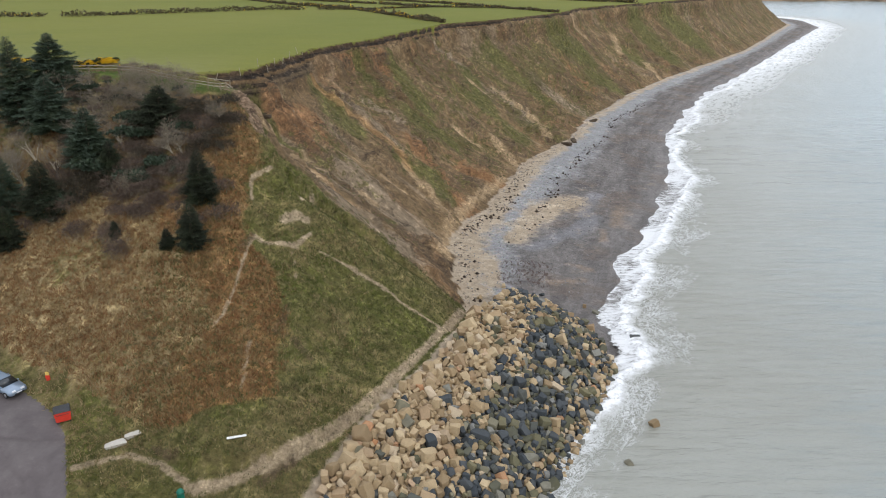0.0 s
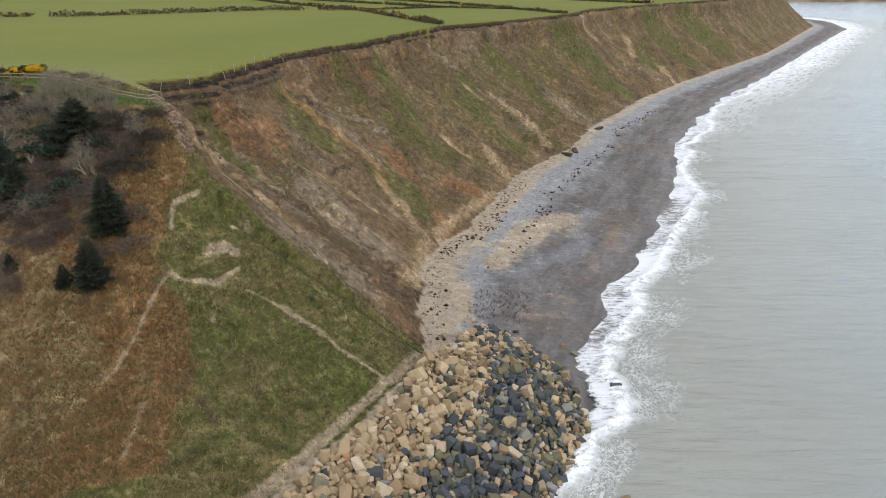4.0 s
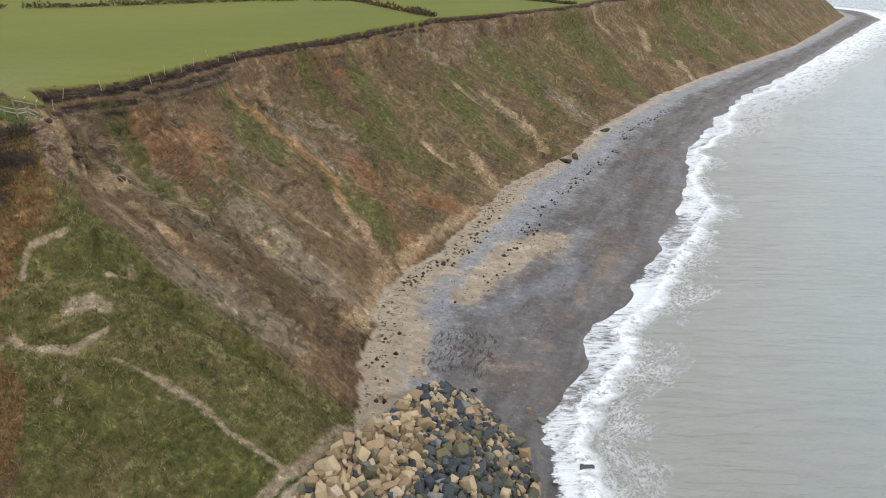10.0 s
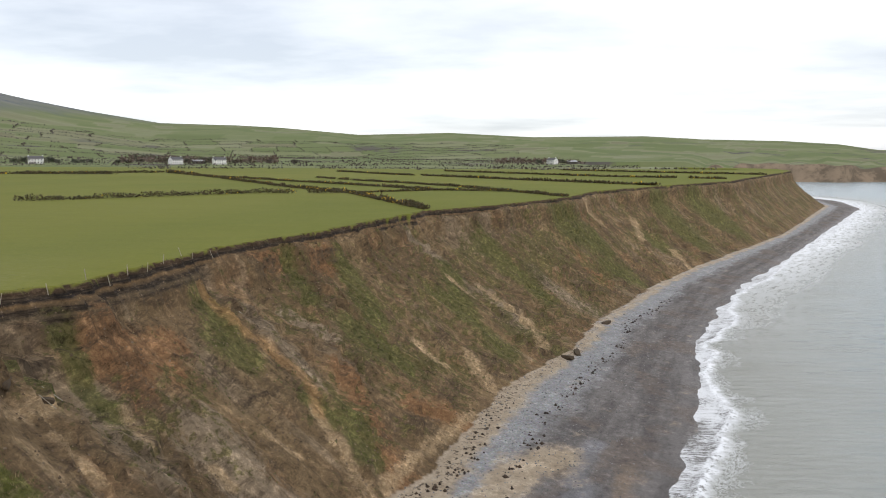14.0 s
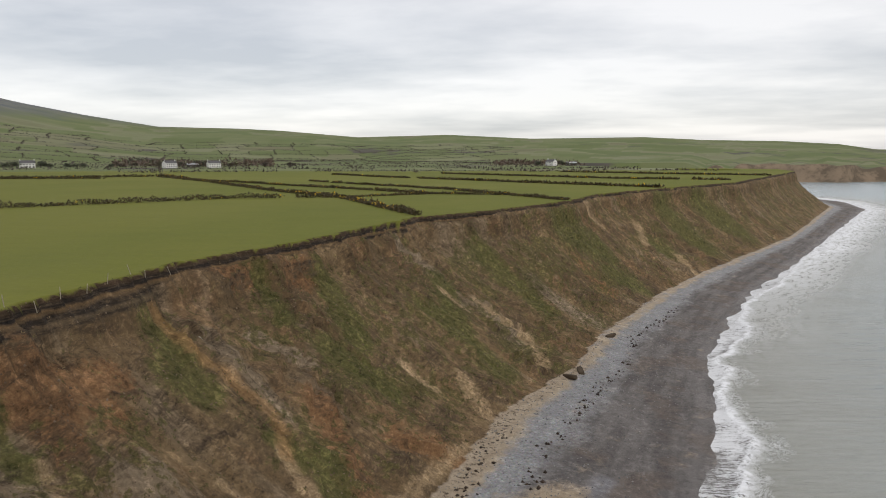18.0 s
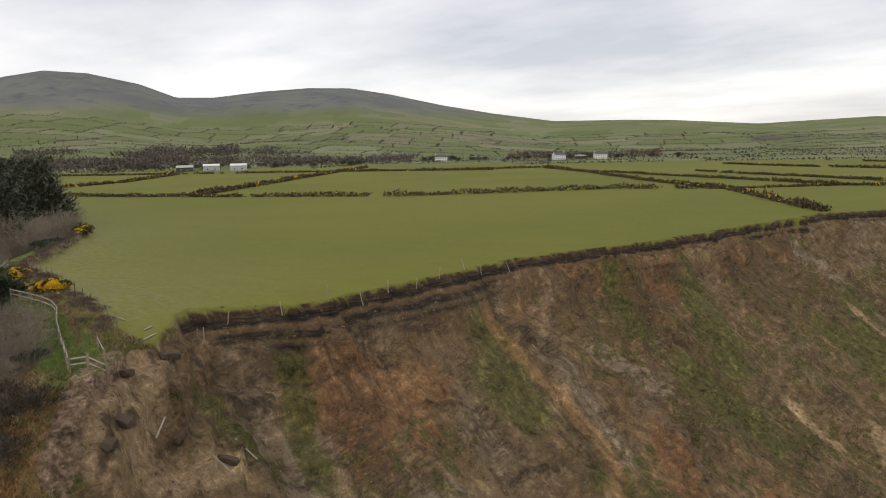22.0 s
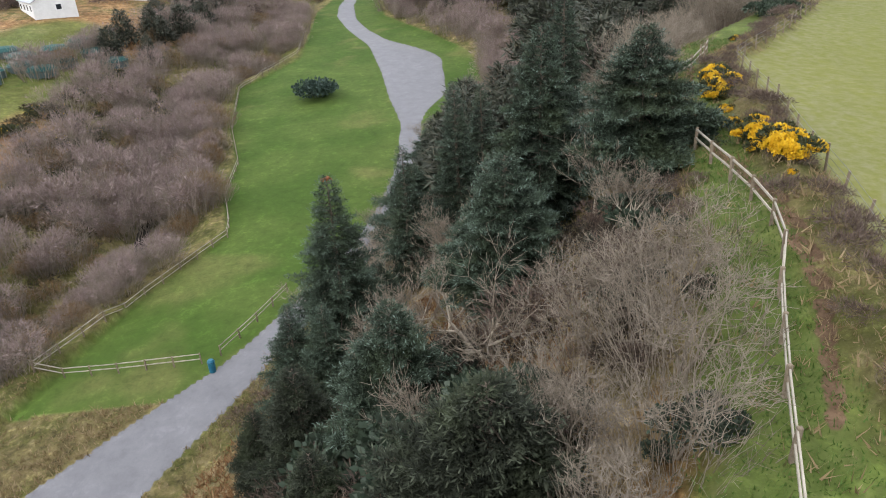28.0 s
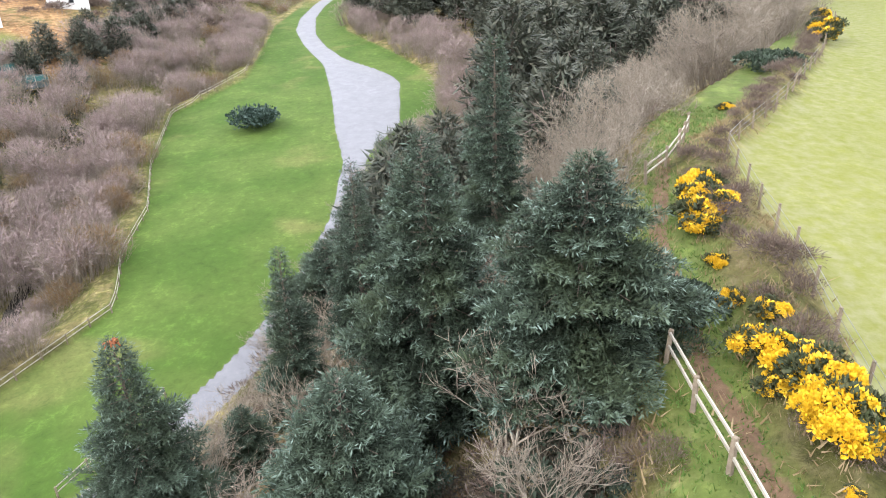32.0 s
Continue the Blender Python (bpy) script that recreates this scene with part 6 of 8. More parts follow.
# ---- hedges between the pastures ----
def hedge(points, wide, tall, seed, bloom=0.06, label="gorse and thorn hedge between pastures", far=False):
    pts = np.array(points, float)
    seg = np.hypot(*(pts[1:] - pts[:-1]).T)
    cum = np.concatenate([[0], np.cumsum(seg)])
    n = int(cum[-1] * (30 if not far else 14))
    s = RS.uniform(0, cum[-1], n)
    keep = fbm(s / 14, s * 0 + seed, 3, 70.0) > -0.62
    s = s[keep]
    n = len(s)
    x, y = np.interp(s, cum, pts[:, 0]), np.interp(s, cum, pts[:, 1])
    high = tall * (0.75 + 0.5 * fbm(s / 7, s * 0 + seed, 3, 80.0))
    off = RS.normal(size=(n, 2)) * wide * 0.42
    x, y = x + off[:, 0], y + off[:, 1]
    z = ground_zs(x, y)
    h = np.maximum(high * (1 - np.hypot(off[:, 0], off[:, 1]) / wide * 0.4), 0.2)
    p = np.stack([x, y, z + h * RS.uniform(0.05, 1, n)], -1)
    w = unit(RS.normal(size=(n, 3)) + np.array([0, 0, 0.5]))
    ln = (0.65 if not far else 1.2) * RS.uniform(0.6, 1.4, n)
    Q = rhombs(p, w, crossed(w), ln, ln * 0.6)
    ob = empty("hedge", Matrix.Identity(4), label, "hedge", "field hedges")
    yellow = (RS.uniform(size=n) < bloom) & (p[:, 2] - z > h * 0.5) & (fbm(s / 9, s * 0 + seed, 2, 90.0) > 0)
    a = new("foliage", faces_mesh("foliage", Q[~yellow], M_HEDGE, 4))
    a.parent = ob
    if yellow.sum() > 3:
        b = new("bloom", faces_mesh("bloom", Q[yellow][:, :, :] * 1.0, M_BLOOM, 4))
        b.parent = ob
        tagged(b, kind="stuff")
    return ob


hedge([(-300, 212), (-255, 200), (-180, 222), (-118, 246), (-72, 300), (-37, 306)], 1.5, 2.0, 1)
hedge([(0, 226), (-14, 256), (-35, 305), (-76, 357), (-172, 494), (-240, 600)], 1.6, 1.7, 2, 0.12)
hedge([(44, 284), (26, 319), (-1, 367), (-36, 415), (-90, 480)], 1.2, 1.2, 3)
hedge([(-4, 328), (-52, 384), (-124, 451), (-176, 494)], 1.3, 1.4, 4, 0.1)
hedge([(98, 376), (58, 423), (-10, 516), (-110, 640)], 1.2, 1.1, 5, far=True)
hedge([(160, 470), (103, 508), (-20, 678)], 1.2, 1.1, 6, far=True)
hedge([(-190, 219), (-260, 330), (-344, 465), (-400, 560)], 1.7, 2.0, 7, 0.12, far=True)
hedge([(-560, 330), (-420, 420), (-287, 483), (-222, 552), (-172, 494)], 1.6, 1.8, 8, far=True)
hedge([(-36, 306), (-4, 328), (26, 319)], 1.0, 1.0, 9)
hedge([(-300, 212), (-345, 290), (-440, 390)], 1.6, 1.7, 10, 0.15, far=True)
hedge([(220, 560), (150, 640), (90, 720)], 1.3, 1.2, 11, far=True)
hedge([(-344, 465), (-230, 500)], 1.4, 1.4, 12, far=True)

# ---- rock armour on the shore ----


def rock_mesh(seed, mat, name="rock"):
    rs = np.random.RandomState(seed)
    bm = bmesh.new()
    dims = np.array([rs.uniform(0.44, 0.62), rs.uniform(0.34, 0.48), rs.uniform(0.27, 0.4)])
    # a quarried block: eight shifted corners, one or two of them broken off
    for i in range(8):
        c = np.array([(i & 1) * 2 - 1, (i >> 1 & 1) * 2 - 1, (i >> 2) * 2 - 1], float)
        c = c * rs.uniform(0.62, 1.05, 3)
        if rs.uniform() < 0.25:
            for axis in range(3):
                e = c.copy()
                e[axis] *= 0.35
                bm.verts.new(Vector(e * dims))
        else:
            bm.verts.new(Vector(c * dims))
    r = bmesh.ops.convex_hull(bm, input=bm.verts)
    bmesh.ops.delete(bm, geom=[g for g in r["geom_interior"] if isinstance(g, bmesh.types.BMVert)], context="VERTS")
    bmesh.ops.bevel(bm, geom=list(bm.edges), offset=0.03, segments=1, affect="EDGES")
    me = bpy.data.meshes.new(name)
    bm.to_mesh(me)
    bm.free()
    me.materials.append(mat)
    return me


def build_rocks():
    pile = empty("rock_armour", Matrix.Identity(4), "bank of buff and slate-grey armour boulders above the surf", "rocks")
    buff = [rock_mesh(100 + i, M_BUFF) for i in range(7)]
    slate = [rock_mesh(200 + i, M_SLATE) for i in range(7)]
    spots = []
    rs = np.random.RandomState(5)
    cell = {}
    tries = 0
    while len(spots) < 2900 and tries < 90000:
        tries += 1
        y = rs.uniform(34, 94)
        left = along(ROCK_W, y) + 0.8
        right = along(ROCK_E, y)
        if right < left + 0.3:
            continue
        x = rs.uniform(left, right)
        d = (x - left) / max(right - left, 0.5)
        size = (0.6 + 1.05 * rs.uniform() ** 1.9) * (1.12 - 0.28 * d)
        near = [s for i in (-1, 0, 1) for j in (-1, 0, 1) for s in cell.get((int(x // 2) + i, int(y // 2) + j), ())]
        if any((x - a) ** 2 + (y - b) ** 2 < (0.27 * (size + c)) ** 2 for a, b, c in near):
            continue
        cell.setdefault((int(x // 2), int(y // 2)), []).append((x, y, size))
        spots.append((x, y, size, d))
    xs, ys = np.array([s[0] for s in spots]), np.array([s[1] for s in spots])
    zs = ground_zs(xs, ys)
    order = sorted(range(len(spots)), key=lambda i: -spots[i][1] if spots[i][1] < 98 else 0)
    rest = {True: [], False: []}
    for rank, i in enumerate(order):
        x, y, size, d = spots[i]
        wet = d + rs.normal() * 0.13 + 0.25 * vnoise(x / 3, y / 3, 2.0) > 0.36 + 0.14 * smooth(80, 60, y)
        # stained stones lie mixed along the water and at the north end
        if rs.uniform() < max(0.14 if wet else 0.06, 0.42 * smooth(0.74, 0.9, d), 0.4 * smooth(79, 86, y)):
            wet = not wet
        me = (slate if wet else buff)[rs.randint(7)]
        m = Matrix.LocRotScale((x, y, max(zs[i], -0.6) + 0.24 * size + rs.uniform(-0.15, 0.3)), Euler(rs.uniform(0, 6.28, 3)), (size * 1.05,) * 3)
        if rank < 300:
            ob = new("rock", me)
            ob.parent, ob.matrix_basis = pile, m
        else:
            rest[bool(wet)].append((me, m))
    for wet, items in rest.items():
        V, F, off = [], [], 0
        for me, m in items:
            co = np.empty(len(me.vertices) * 3, np.float32)
            me.vertices.foreach_get("co", co)
            R3 = np.array(m.to_3x3())
            V.append(co.reshape(-1, 3) @ R3.T + np.array(m.translation))
            F += [[v + off for v in p.vertices] for p in me.polygons]
            off += len(me.vertices)
        me2 = bpy.data.meshes.new("rock_heap")
        me2.from_pydata(np.concatenate(V).tolist(), [], F)
        me2.materials.append(M_SLATES if wet else M_BUFFS)
        ob = tagged(new("rock_heap", me2), kind="stuff")
        ob.parent = pile
    # a few strays on the beach and in the wash
    for i, (x, y, size, dark) in enumerate(((25.7, 83.1, 1.2, 1), (22.8, 63.5, 1.3, 0), (18.5, 57, 1.0, 1), (21.8, 90, 0.9, 1), (9.0, 95.4, 0.9, 0), (5.2, 90.5, 0.9, 0), (14.6, 94, 0.8, 1), (20.5, 91.5, 0.8, 0))):
        ob = new("boulder", (slate if dark else buff)[i % 7])
        ob.matrix_basis = Matrix.LocRotScale((x, y, max(ground_z(x, y), -0.35) + 0.2 * size), Euler((i, 2 * i, 3 * i)), (size,) * 3)
        tagged(ob, "dark wet boulder in the wash" if dark else "buff boulder at the edge of the beach", "boulder", "stray boulders")


build_rocks()
stone_mesh = rock_mesh(300, speckled("pale_stone", (0.38, 0.35, 0.30), (0.52, 0.49, 0.43), 3))
for x, y, sz in ((-28.0, 49.8, 1.9), (-27.0, 51.0, 1.5)):
    ob = new("flat_stone", stone_mesh)
    ob.matrix_basis = Matrix.LocRotScale((x, y, ground_z(x, y) + 0.12), Euler((0.1, 0, 0.5)), (sz, sz * 0.6, sz * 0.45))
    tagged(ob, "flat pale stone lying in rough grass", "stone", "flat stones")

# ---- grass, bracken and clods as ground cover ----


def tufts(name, label, n, x0, x1, y0, y1, want, leaf, tall, blades=5, wide=0.06, seed=1):
    """Blades in tufts wherever want(land) allows."""
    rs = np.random.RandomState(seed)
    x, y = rs.uniform(x0, x1, n), rs.uniform(y0, y1, n)
    L = land(x, y)
    ok = want(L, x, y) > rs.uniform(size=n)
    x, y, z = x[ok], y[ok], L["z"][ok]
    p = np.repeat(np.stack([x, y, z - 0.03], -1), blades, 0) + rs.normal(size=(len(x) * blades, 3)) * np.array([0.14, 0.14, 0])
    w = unit(rs.normal(size=p.shape) * np.array([0.55, 0.55, 0.15]) + np.array([0, 0, 1.0]))
    ln = tall * rs.uniform(0.5, 1.3, len(p))
    s = unit(np.cross(w, rs.normal(size=w.shape)))
    tip = p + w * ln[:, None]
    tip[:, 2] -= 0.15 * ln
    T = np.stack([p - s * wide, p + s * wide, tip], 1)
    ob = new(name, faces_mesh(name, T, leaf, 3))
    return tagged(ob, label, "grass", kind="stuff")


def off_paths(x, y):
    """1 on open ground, 0 on the worn footpaths."""
    near = np.zeros_like(x)
    for x0, y0, x1, y1, w in PATHS + SCARS:
        t = np.clip(((x - x0) * (x1 - x0) + (y - y0) * (y1 - y0)) / ((x1 - x0) ** 2 + (y1 - y0) ** 2), 0, 1)
        near = np.maximum(near, np.exp(-((x - x0 - t * (x1 - x0)) ** 2 + (y - y0 - t * (y1 - y0)) ** 2) / (w * w)))
    return 1 - 0.9 * smooth(0.35, 0.7, near)


def open_ground(L):
    return (1 - L["soil"]) * (1 - L["field"]) * (1 - L["road"]) * (1 - L["lawn"]) * (1 - L["beach"])


tufts("bracken", "flattened russet bracken on the slope", 36000, -62, 4, 46, 92, lambda L, x, y: open_ground(L) * off_paths(x, y) * smooth(0.25, 0.7, L["bracken"]) * (1 - smooth(-6, -3, y - along(RIM, x))), M_FERN, 0.5, 6, 0.045, 1)
tufts("straw_grass", "long bleached grass on the glen side", 34000, -72, 0, 46, 99, lambda L, x, y: open_ground(L) * off_paths(x, y) * (0.25 + 0.6 * (fbm(x / 6, y / 6, 3, 77.0) > 0.05)) * (x < -8) * (1 - 0.2 * smooth(-1, 1, y - along(RIM, x))), M_STRAW, 0.55, 4, 0.034, 2)
tufts("rough_grass", "rough green tussocks on the slope", 52000, -40, 8, 44, 97, lambda L, x, y: open_ground(L) * off_paths(x, y) * 0.75 * smooth(-34, -26, x), M_TUSSOCK, 0.36, 5, 0.035, 3)
tufts("path_grass", "fresh green grass along the cliff path", 26000, -75, -26, 88, 110, lambda L, x, y: (L["lawn"] > 0.2) * 0.85, M_LUSH, 0.18, 6, 0.02, 4)
tufts("bank_grass", "bleached grass on the turf bank", 9000, -75, -26, 92, 112, lambda L, x, y: open_ground(L) * (L["z"] > 29) * 0.8, M_STRAW, 0.34, 6, 0.02, 5)
tufts("cliff_grass", "green tufts rooted on the slipped earth", 30000, -40, 70, 100, 290,
      lambda L, x, y: (L["soil"] > 0.5) * (L["f"] > 0.03) * smooth(0.0, 0.35, fbm(x / 11, y / 11, 4, 33.0) + 0.25 * smooth(130, 165, y) - 0.12) * 0.8, M_TUSSOCK, 0.34, 5, 0.07, 6)
tufts("scree_grass", "withered tufts on the slipped earth", 16000, -40, 60, 95, 230,
      lambda L, x, y: (L["soil"] > 0.5) * 0.35, M_STRAW, 0.26, 4, 0.05, 7)
tufts("turf_fringe", "grass overhanging the cliff edge", 30000, -40, 70, 96, 330, lambda L, x, y: (L["u"] > -0.35) * (L["u"] < 0.2) * 1.0, M_TUSSOCK, 0.22, 5, 0.05, 8)


def clods(name, label, n, box_, want, mat, size, seed):
    """Angular lumps of earth or stone lying on the ground, joined."""
    rs = np.random.RandomState(seed)
    x, y = rs.uniform(box_[0], box_[1], n), rs.uniform(box_[2], box_[3], n)
    L = land(x, y)
    ok = want(L, x, y) > rs.uniform(size=n)
    p = np.stack([x, y, L["z"]], -1)[ok]
    m = len(p)
    o = np.array([(1, 0, 0), (-1, 0, 0), (0, 1, 0), (0, -1, 0), (0, 0, 1), (0, 0, -0.6)], float)
    F = np.array([(0, 2, 4), (2, 1, 4), (1, 3, 4), (3, 0, 4), (2, 0, 5), (1, 2, 5), (3, 1, 5), (0, 3, 5)])
    sz = size * rs.uniform(0.4, 1.0, m) ** 1.6
    V = p[:, None] + o[None] * sz[:, None, None] * rs.uniform(0.55, 1.3, (m, 6, 3)) + rs.normal(size=(m, 6, 3)) * 0.12 * sz[:, None, None]
    FF = (np.arange(m)[:, None, None] * 6 + F[None]).reshape(-1, 3)
    ob = new(name, solid_mesh(name, V.reshape(-1, 3), FF, mat))
    return tagged(ob, label, "debris", kind="stuff")


M_CLOD = leaf_material("earth_clods", (0.10, 0.07, 0.046), (0.165, 0.115, 0.075), (0.28, 0.21, 0.145), 0.95)
M_PEB = leaf_material("grey_stones", (0.10, 0.10, 0.10), (0.20, 0.195, 0.19), (0.42, 0.40, 0.37), 0.8)
M_WRACK = leaf_material("seaweed_wrack", (0.022, 0.014, 0.010), (0.045, 0.028, 0.018), (0.08, 0.05, 0.03), 0.6)
clods("earth_clods", "lumps of slipped earth on the cliff", 42000, (-40, 70, 86, 300), lambda L, x, y: (L["soil"] > 0.5) * (0.25 + 0.75 * (fbm(x / 5, y / 5, 3, 12.0) > 0.1)), M_CLOD, 0.19, 3)
clods("beach_stones", "scattered stones on the shingle", 16000, (0, 75, 86, 240), lambda L, x, y: (L["beach"] > 0.5) * (L["z"] > 0.3) * 0.6, M_PEB, 0.2, 4)
clods("seaweed", "dark clumps of seaweed along the tide line", 20000, (0, 80, 88, 260),
      lambda L, x, y: (L["beach"] > 0.5) * (np.exp(-((L["shore"] - 0.93 + 0.04 * vnoise(y / 6, y * 0)) / 0.045) ** 2) * (y < 165) + np.exp(-((L["shore"] - 0.65 + 0.05 * vnoise(y / 14, y * 0, 2.0)) / 0.035) ** 2) * (y > 112))
      * (fbm(x / 1.8, y / 1.8, 3, 5.0) > 0.08), M_WRACK, 0.42, 5)

# ---- fences ----


def rail_fence(points, rails, gap, label, post=0.055, tall=1.15, group="rail fences", material=None, rail_h=0.04, name="rail_fence"):
    """Posts and rails along a line on the ground; each post and rail is a part."""
    pts = np.array(points, float)
    seg = np.hypot(*(pts[1:] - pts[:-1]).T)
    cum = np.concatenate([[0], np.cumsum(seg)])
    n = max(2, int(round(cum[-1] / gap)) + 1)
    s = np.linspace(0, cum[-1], n)
    x, y = np.interp(s, cum, pts[:, 0]), np.interp(s, cum, pts[:, 1])
    z = ground_zs(x, y)
    ob = empty(name, Matrix.Translation((x[0], y[0], z[0])), label, "fence", group)
    inv = Vector((-x[0], -y[0], -z[0]))
    bm = bmesh.new()
    box(bm, -post, -post, -0.3, post, post, tall, 0.012)
    me = bpy.data.meshes.new("post")
    bm.to_mesh(me)
    bm.free()
    me.materials.append(M_POST if material is None else material)
    for i in range(n):
        p = new("post", me)
        p.parent = ob
        p.matrix_basis = Matrix.Translation(Vector((x[i], y[i], z[i])) + inv) @ Euler((RS.normal() * 0.03, RS.normal() * 0.03, RS.uniform(0, 3))).to_matrix().to_4x4()
    bm = bmesh.new()
    box(bm, 0, -0.022, -rail_h, 1, 0.022, rail_h, 0.0)
    rm = bpy.data.meshes.new("rail")
    bm.to_mesh(rm)
    bm.free()
    rm.materials.append(M_RAIL)
    for i in range(n - 1):
        a, b = Vector((x[i], y[i], z[i])), Vector((x[i + 1], y[i + 1], z[i + 1]))
        d = b - a
        q = d.to_track_quat("X", "Z")
        for h in rails:
            r = new("rail", rm)
            r.parent = ob
            r.matrix_basis = Matrix.LocRotScale(a + inv + Vector((0, 0, h + RS.normal() * 0.015)), q, (d.length * 1.02, 1, 1))
    return ob


PATH_FENCE = [(-28.3, 90.6), (-31.5, 92.0), (-34.8, 93.4), (-38, 94.9), (-39.8, 95.9), (-41.6, 96.4), (-44.6, 96.8), (-47.2, 96.9), (-49.9, 97.1)]
rail_fence(PATH_FENCE, (0.5, 0.88), 2.0, "weathered two-rail wooden fence along the cliff path", 0.06, 0.98)
rail_fence([(-62.9, 101.2), (-64.4, 102.6), (-66.1, 103.9), (-70, 106)], (0.5, 0.88), 2.0, "weathered two-rail wooden fence beside the shrubs", 0.06, 1.1)
rail_fence([(-28.3, 90.6), (-27.4, 92.5)], (0.45, 0.85), 1.1, "pale two-rail barrier across the closed cliff path", 0.075, 1.0, name="path_barrier")
rail_fence([(-27.7, 92.6), (-30.9, 94.0)], (0.95,), 3.4, "single pale rail beside the closed path", 0.06, 1.1)
rail_fence([(-71, 52.3), (-76, 54.7), (-83, 57.6), (-95, 63.5), (-100, 62.4), (-106, 60.8), (-118, 60.3), (-134, 56.3), (-160, 52.8), (-172, 57), (-187, 61.3), (-215, 60)], (0.5, 0.95), 2.6,
           "low two-rail fence round the lawn", 0.06, 1.05)
rail_fence([(-71, 52.3), (-70.6, 59.6), (-70.6, 66)], (0.5, 0.95), 2.4, "low two-rail fence across the end of the lawn", 0.06, 1.05)
rail_fence([(-71.5, 67.4), (-76, 69.6), (-81, 71.8)], (0.5, 0.9), 2.4, "low rail fence beside the road", 0.06, 1.0)


def wire_fence(points, gap, label, tall=1.1, wires=(0.4, 0.7, 1.0)):
    pts = np.array(points, float)
    cum = np.concatenate([[0], np.cumsum(np.hypot(*(pts[1:] - pts[:-1]).T))])
    n = int(cum[-1] / gap) + 1
    s = np.linspace(0, cum[-1], n)
    x, y = np.interp(s, cum, pts[:, 0]), np.interp(s, cum, pts[:, 1])
    z = ground_zs(x, y)
    ob = empty("wire_fence", Matrix.Identity(4), label, "fence", "field fences")
    bm = bmesh.new()
    tube(bm, (0, 0, -0.3), (0, 0, tall), 0.055, 0.05, 7)
    me = bpy.data.meshes.new("post")
    bm.to_mesh(me)
    bm.free()
    me.materials.append(M_POST)
    for i in range(n):
        p = new("post", me)
        p.parent = ob
        p.matrix_basis = Matrix.Translation((x[i], y[i], z[i])) @ Euler((RS.normal() * 0.06, RS.normal() * 0.06, 0)).to_matrix().to_4x4() @ Matrix.Diagonal((1, 1, RS.uniform(0.85, 1.15), 1))
    for h in wires:
        w = new("wire", limbs_mesh("wire", [(np.array((x[i], y[i], z[i] + h)), np.array((x[i + 1], y[i + 1], z[i + 1] + h)), 0.008, 0.008) for i in range(n - 1)], M_WIRE))
        w.parent = ob
    return ob


edge_line = [(x, float(np.interp(x, FIELD_S[:, 0], FIELD_S[:, 1])) - 0.2) for x in (-34, -38, -44, -50, -55, -59, -66, -74, -86, -104, -120)]
wire_fence(edge_line, 2.3, "wooden posts and wire along the pasture edge")

# posts left hanging or standing along the eaten-back edge
bm = bmesh.new()
tube(bm, (0, 0, -0.65), (0, 0, 0.65), 0.045, 0.04, 7)
hang = part("fence_post", bm, speckled("bleached_post", (0.25, 0.215, 0.165), (0.38, 0.34, 0.27), 6))
hang.matrix_basis = Matrix.LocRotScale((-33.7, 104.6, ground_z(-33.7, 104.6) + 0.5), Euler((0.1, 0.15, 0)), None)
tagged(hang, "bleached fence post stranded at the crumbling cliff edge", "fence post", "stranded posts")
for i, y in enumerate((107.4, 111.3, 115.6, 119.6, 123.2, 127.4, 131, 135, 138.2, 143.5)):
    x = float(np.interp(y, EDGE[:, 0], EDGE[:, 1])) + 0.4
    copy_thing(hang, Matrix.LocRotScale((x, y, ground_z(x, y) + 0.75), Euler((RS.normal() * 0.15, RS.normal() * 0.18, 0)), None))


def plank(x0, y0, x1, y1, label="pale fence rail fallen on the bare earth"):
    a, b = Vector((x0, y0, ground_z(x0, y0) + 0.1)), Vector((x1, y1, ground_z(x1, y1) + 0.1))
    bm = bmesh.new()
    L = (b - a).length
    box(bm, -L / 2, -0.06, -0.03, L / 2, 0.06, 0.03, 0.008)
    ob = part("fallen_rail", bm, M_RAIL)
    ob.matrix_basis = Matrix.LocRotScale((a + b) / 2, (b - a).to_track_quat("X", "Z"), None)
    return tagged(ob, label, "rail", "fallen rails")


for q in ((-30.6, 97.0, -31.7, 99.0), (-33.0, 98.8, -33.5, 99.8), (-26.4, 94.9, -27.2, 96.2), (-37.3, 99.0, -36.1, 99.2), (-26, 101, -24.6, 101.8), (-24, 97.5, -23.2, 98.6), (-20.2, 138, -19, 138.4)):
    plank(*q)
bm = bmesh.new()
box(bm, -0.8, -0.12, -0.04, 0.8, 0.12, 0.04, 0.01)
ob = part("white_board", bm, speckled("white_paint", (0.70, 0.70, 0.68), (0.82, 0.82, 0.80), 4))
ob.matrix_basis = Matrix.LocRotScale((-17.3, 49.0, ground_z(-17.3, 49.0) + 0.08), Euler((0.05, 0.05, 0.35)), None)
tagged(ob, "white board lying in the grass", "board")

# ---- car park: car, containers, bins ----
M_CARPAINT = speckled("silver_blue_paint", (0.22, 0.28, 0.36), (0.28, 0.34, 0.42), 2, rough=0.28, spec=0.6, bump=0.0, metal=0.35)
M_GLASS = speckled("dark_glass", (0.015, 0.018, 0.02), (0.03, 0.034, 0.038), 2, rough=0.08, spec=0.7, bump=0.0)
M_TYRE = speckled("black_rubber", (0.015, 0.015, 0.015), (0.03, 0.03, 0.03), 9, rough=0.8)
M_RIM = speckled("alloy", (0.35, 0.35, 0.36), (0.5, 0.5, 0.52), 9, rough=0.35, metal=0.8)
M_LAMP = speckled("lamp_glass", (0.55, 0.57, 0.6), (0.75, 0.77, 0.8), 5, rough=0.15)
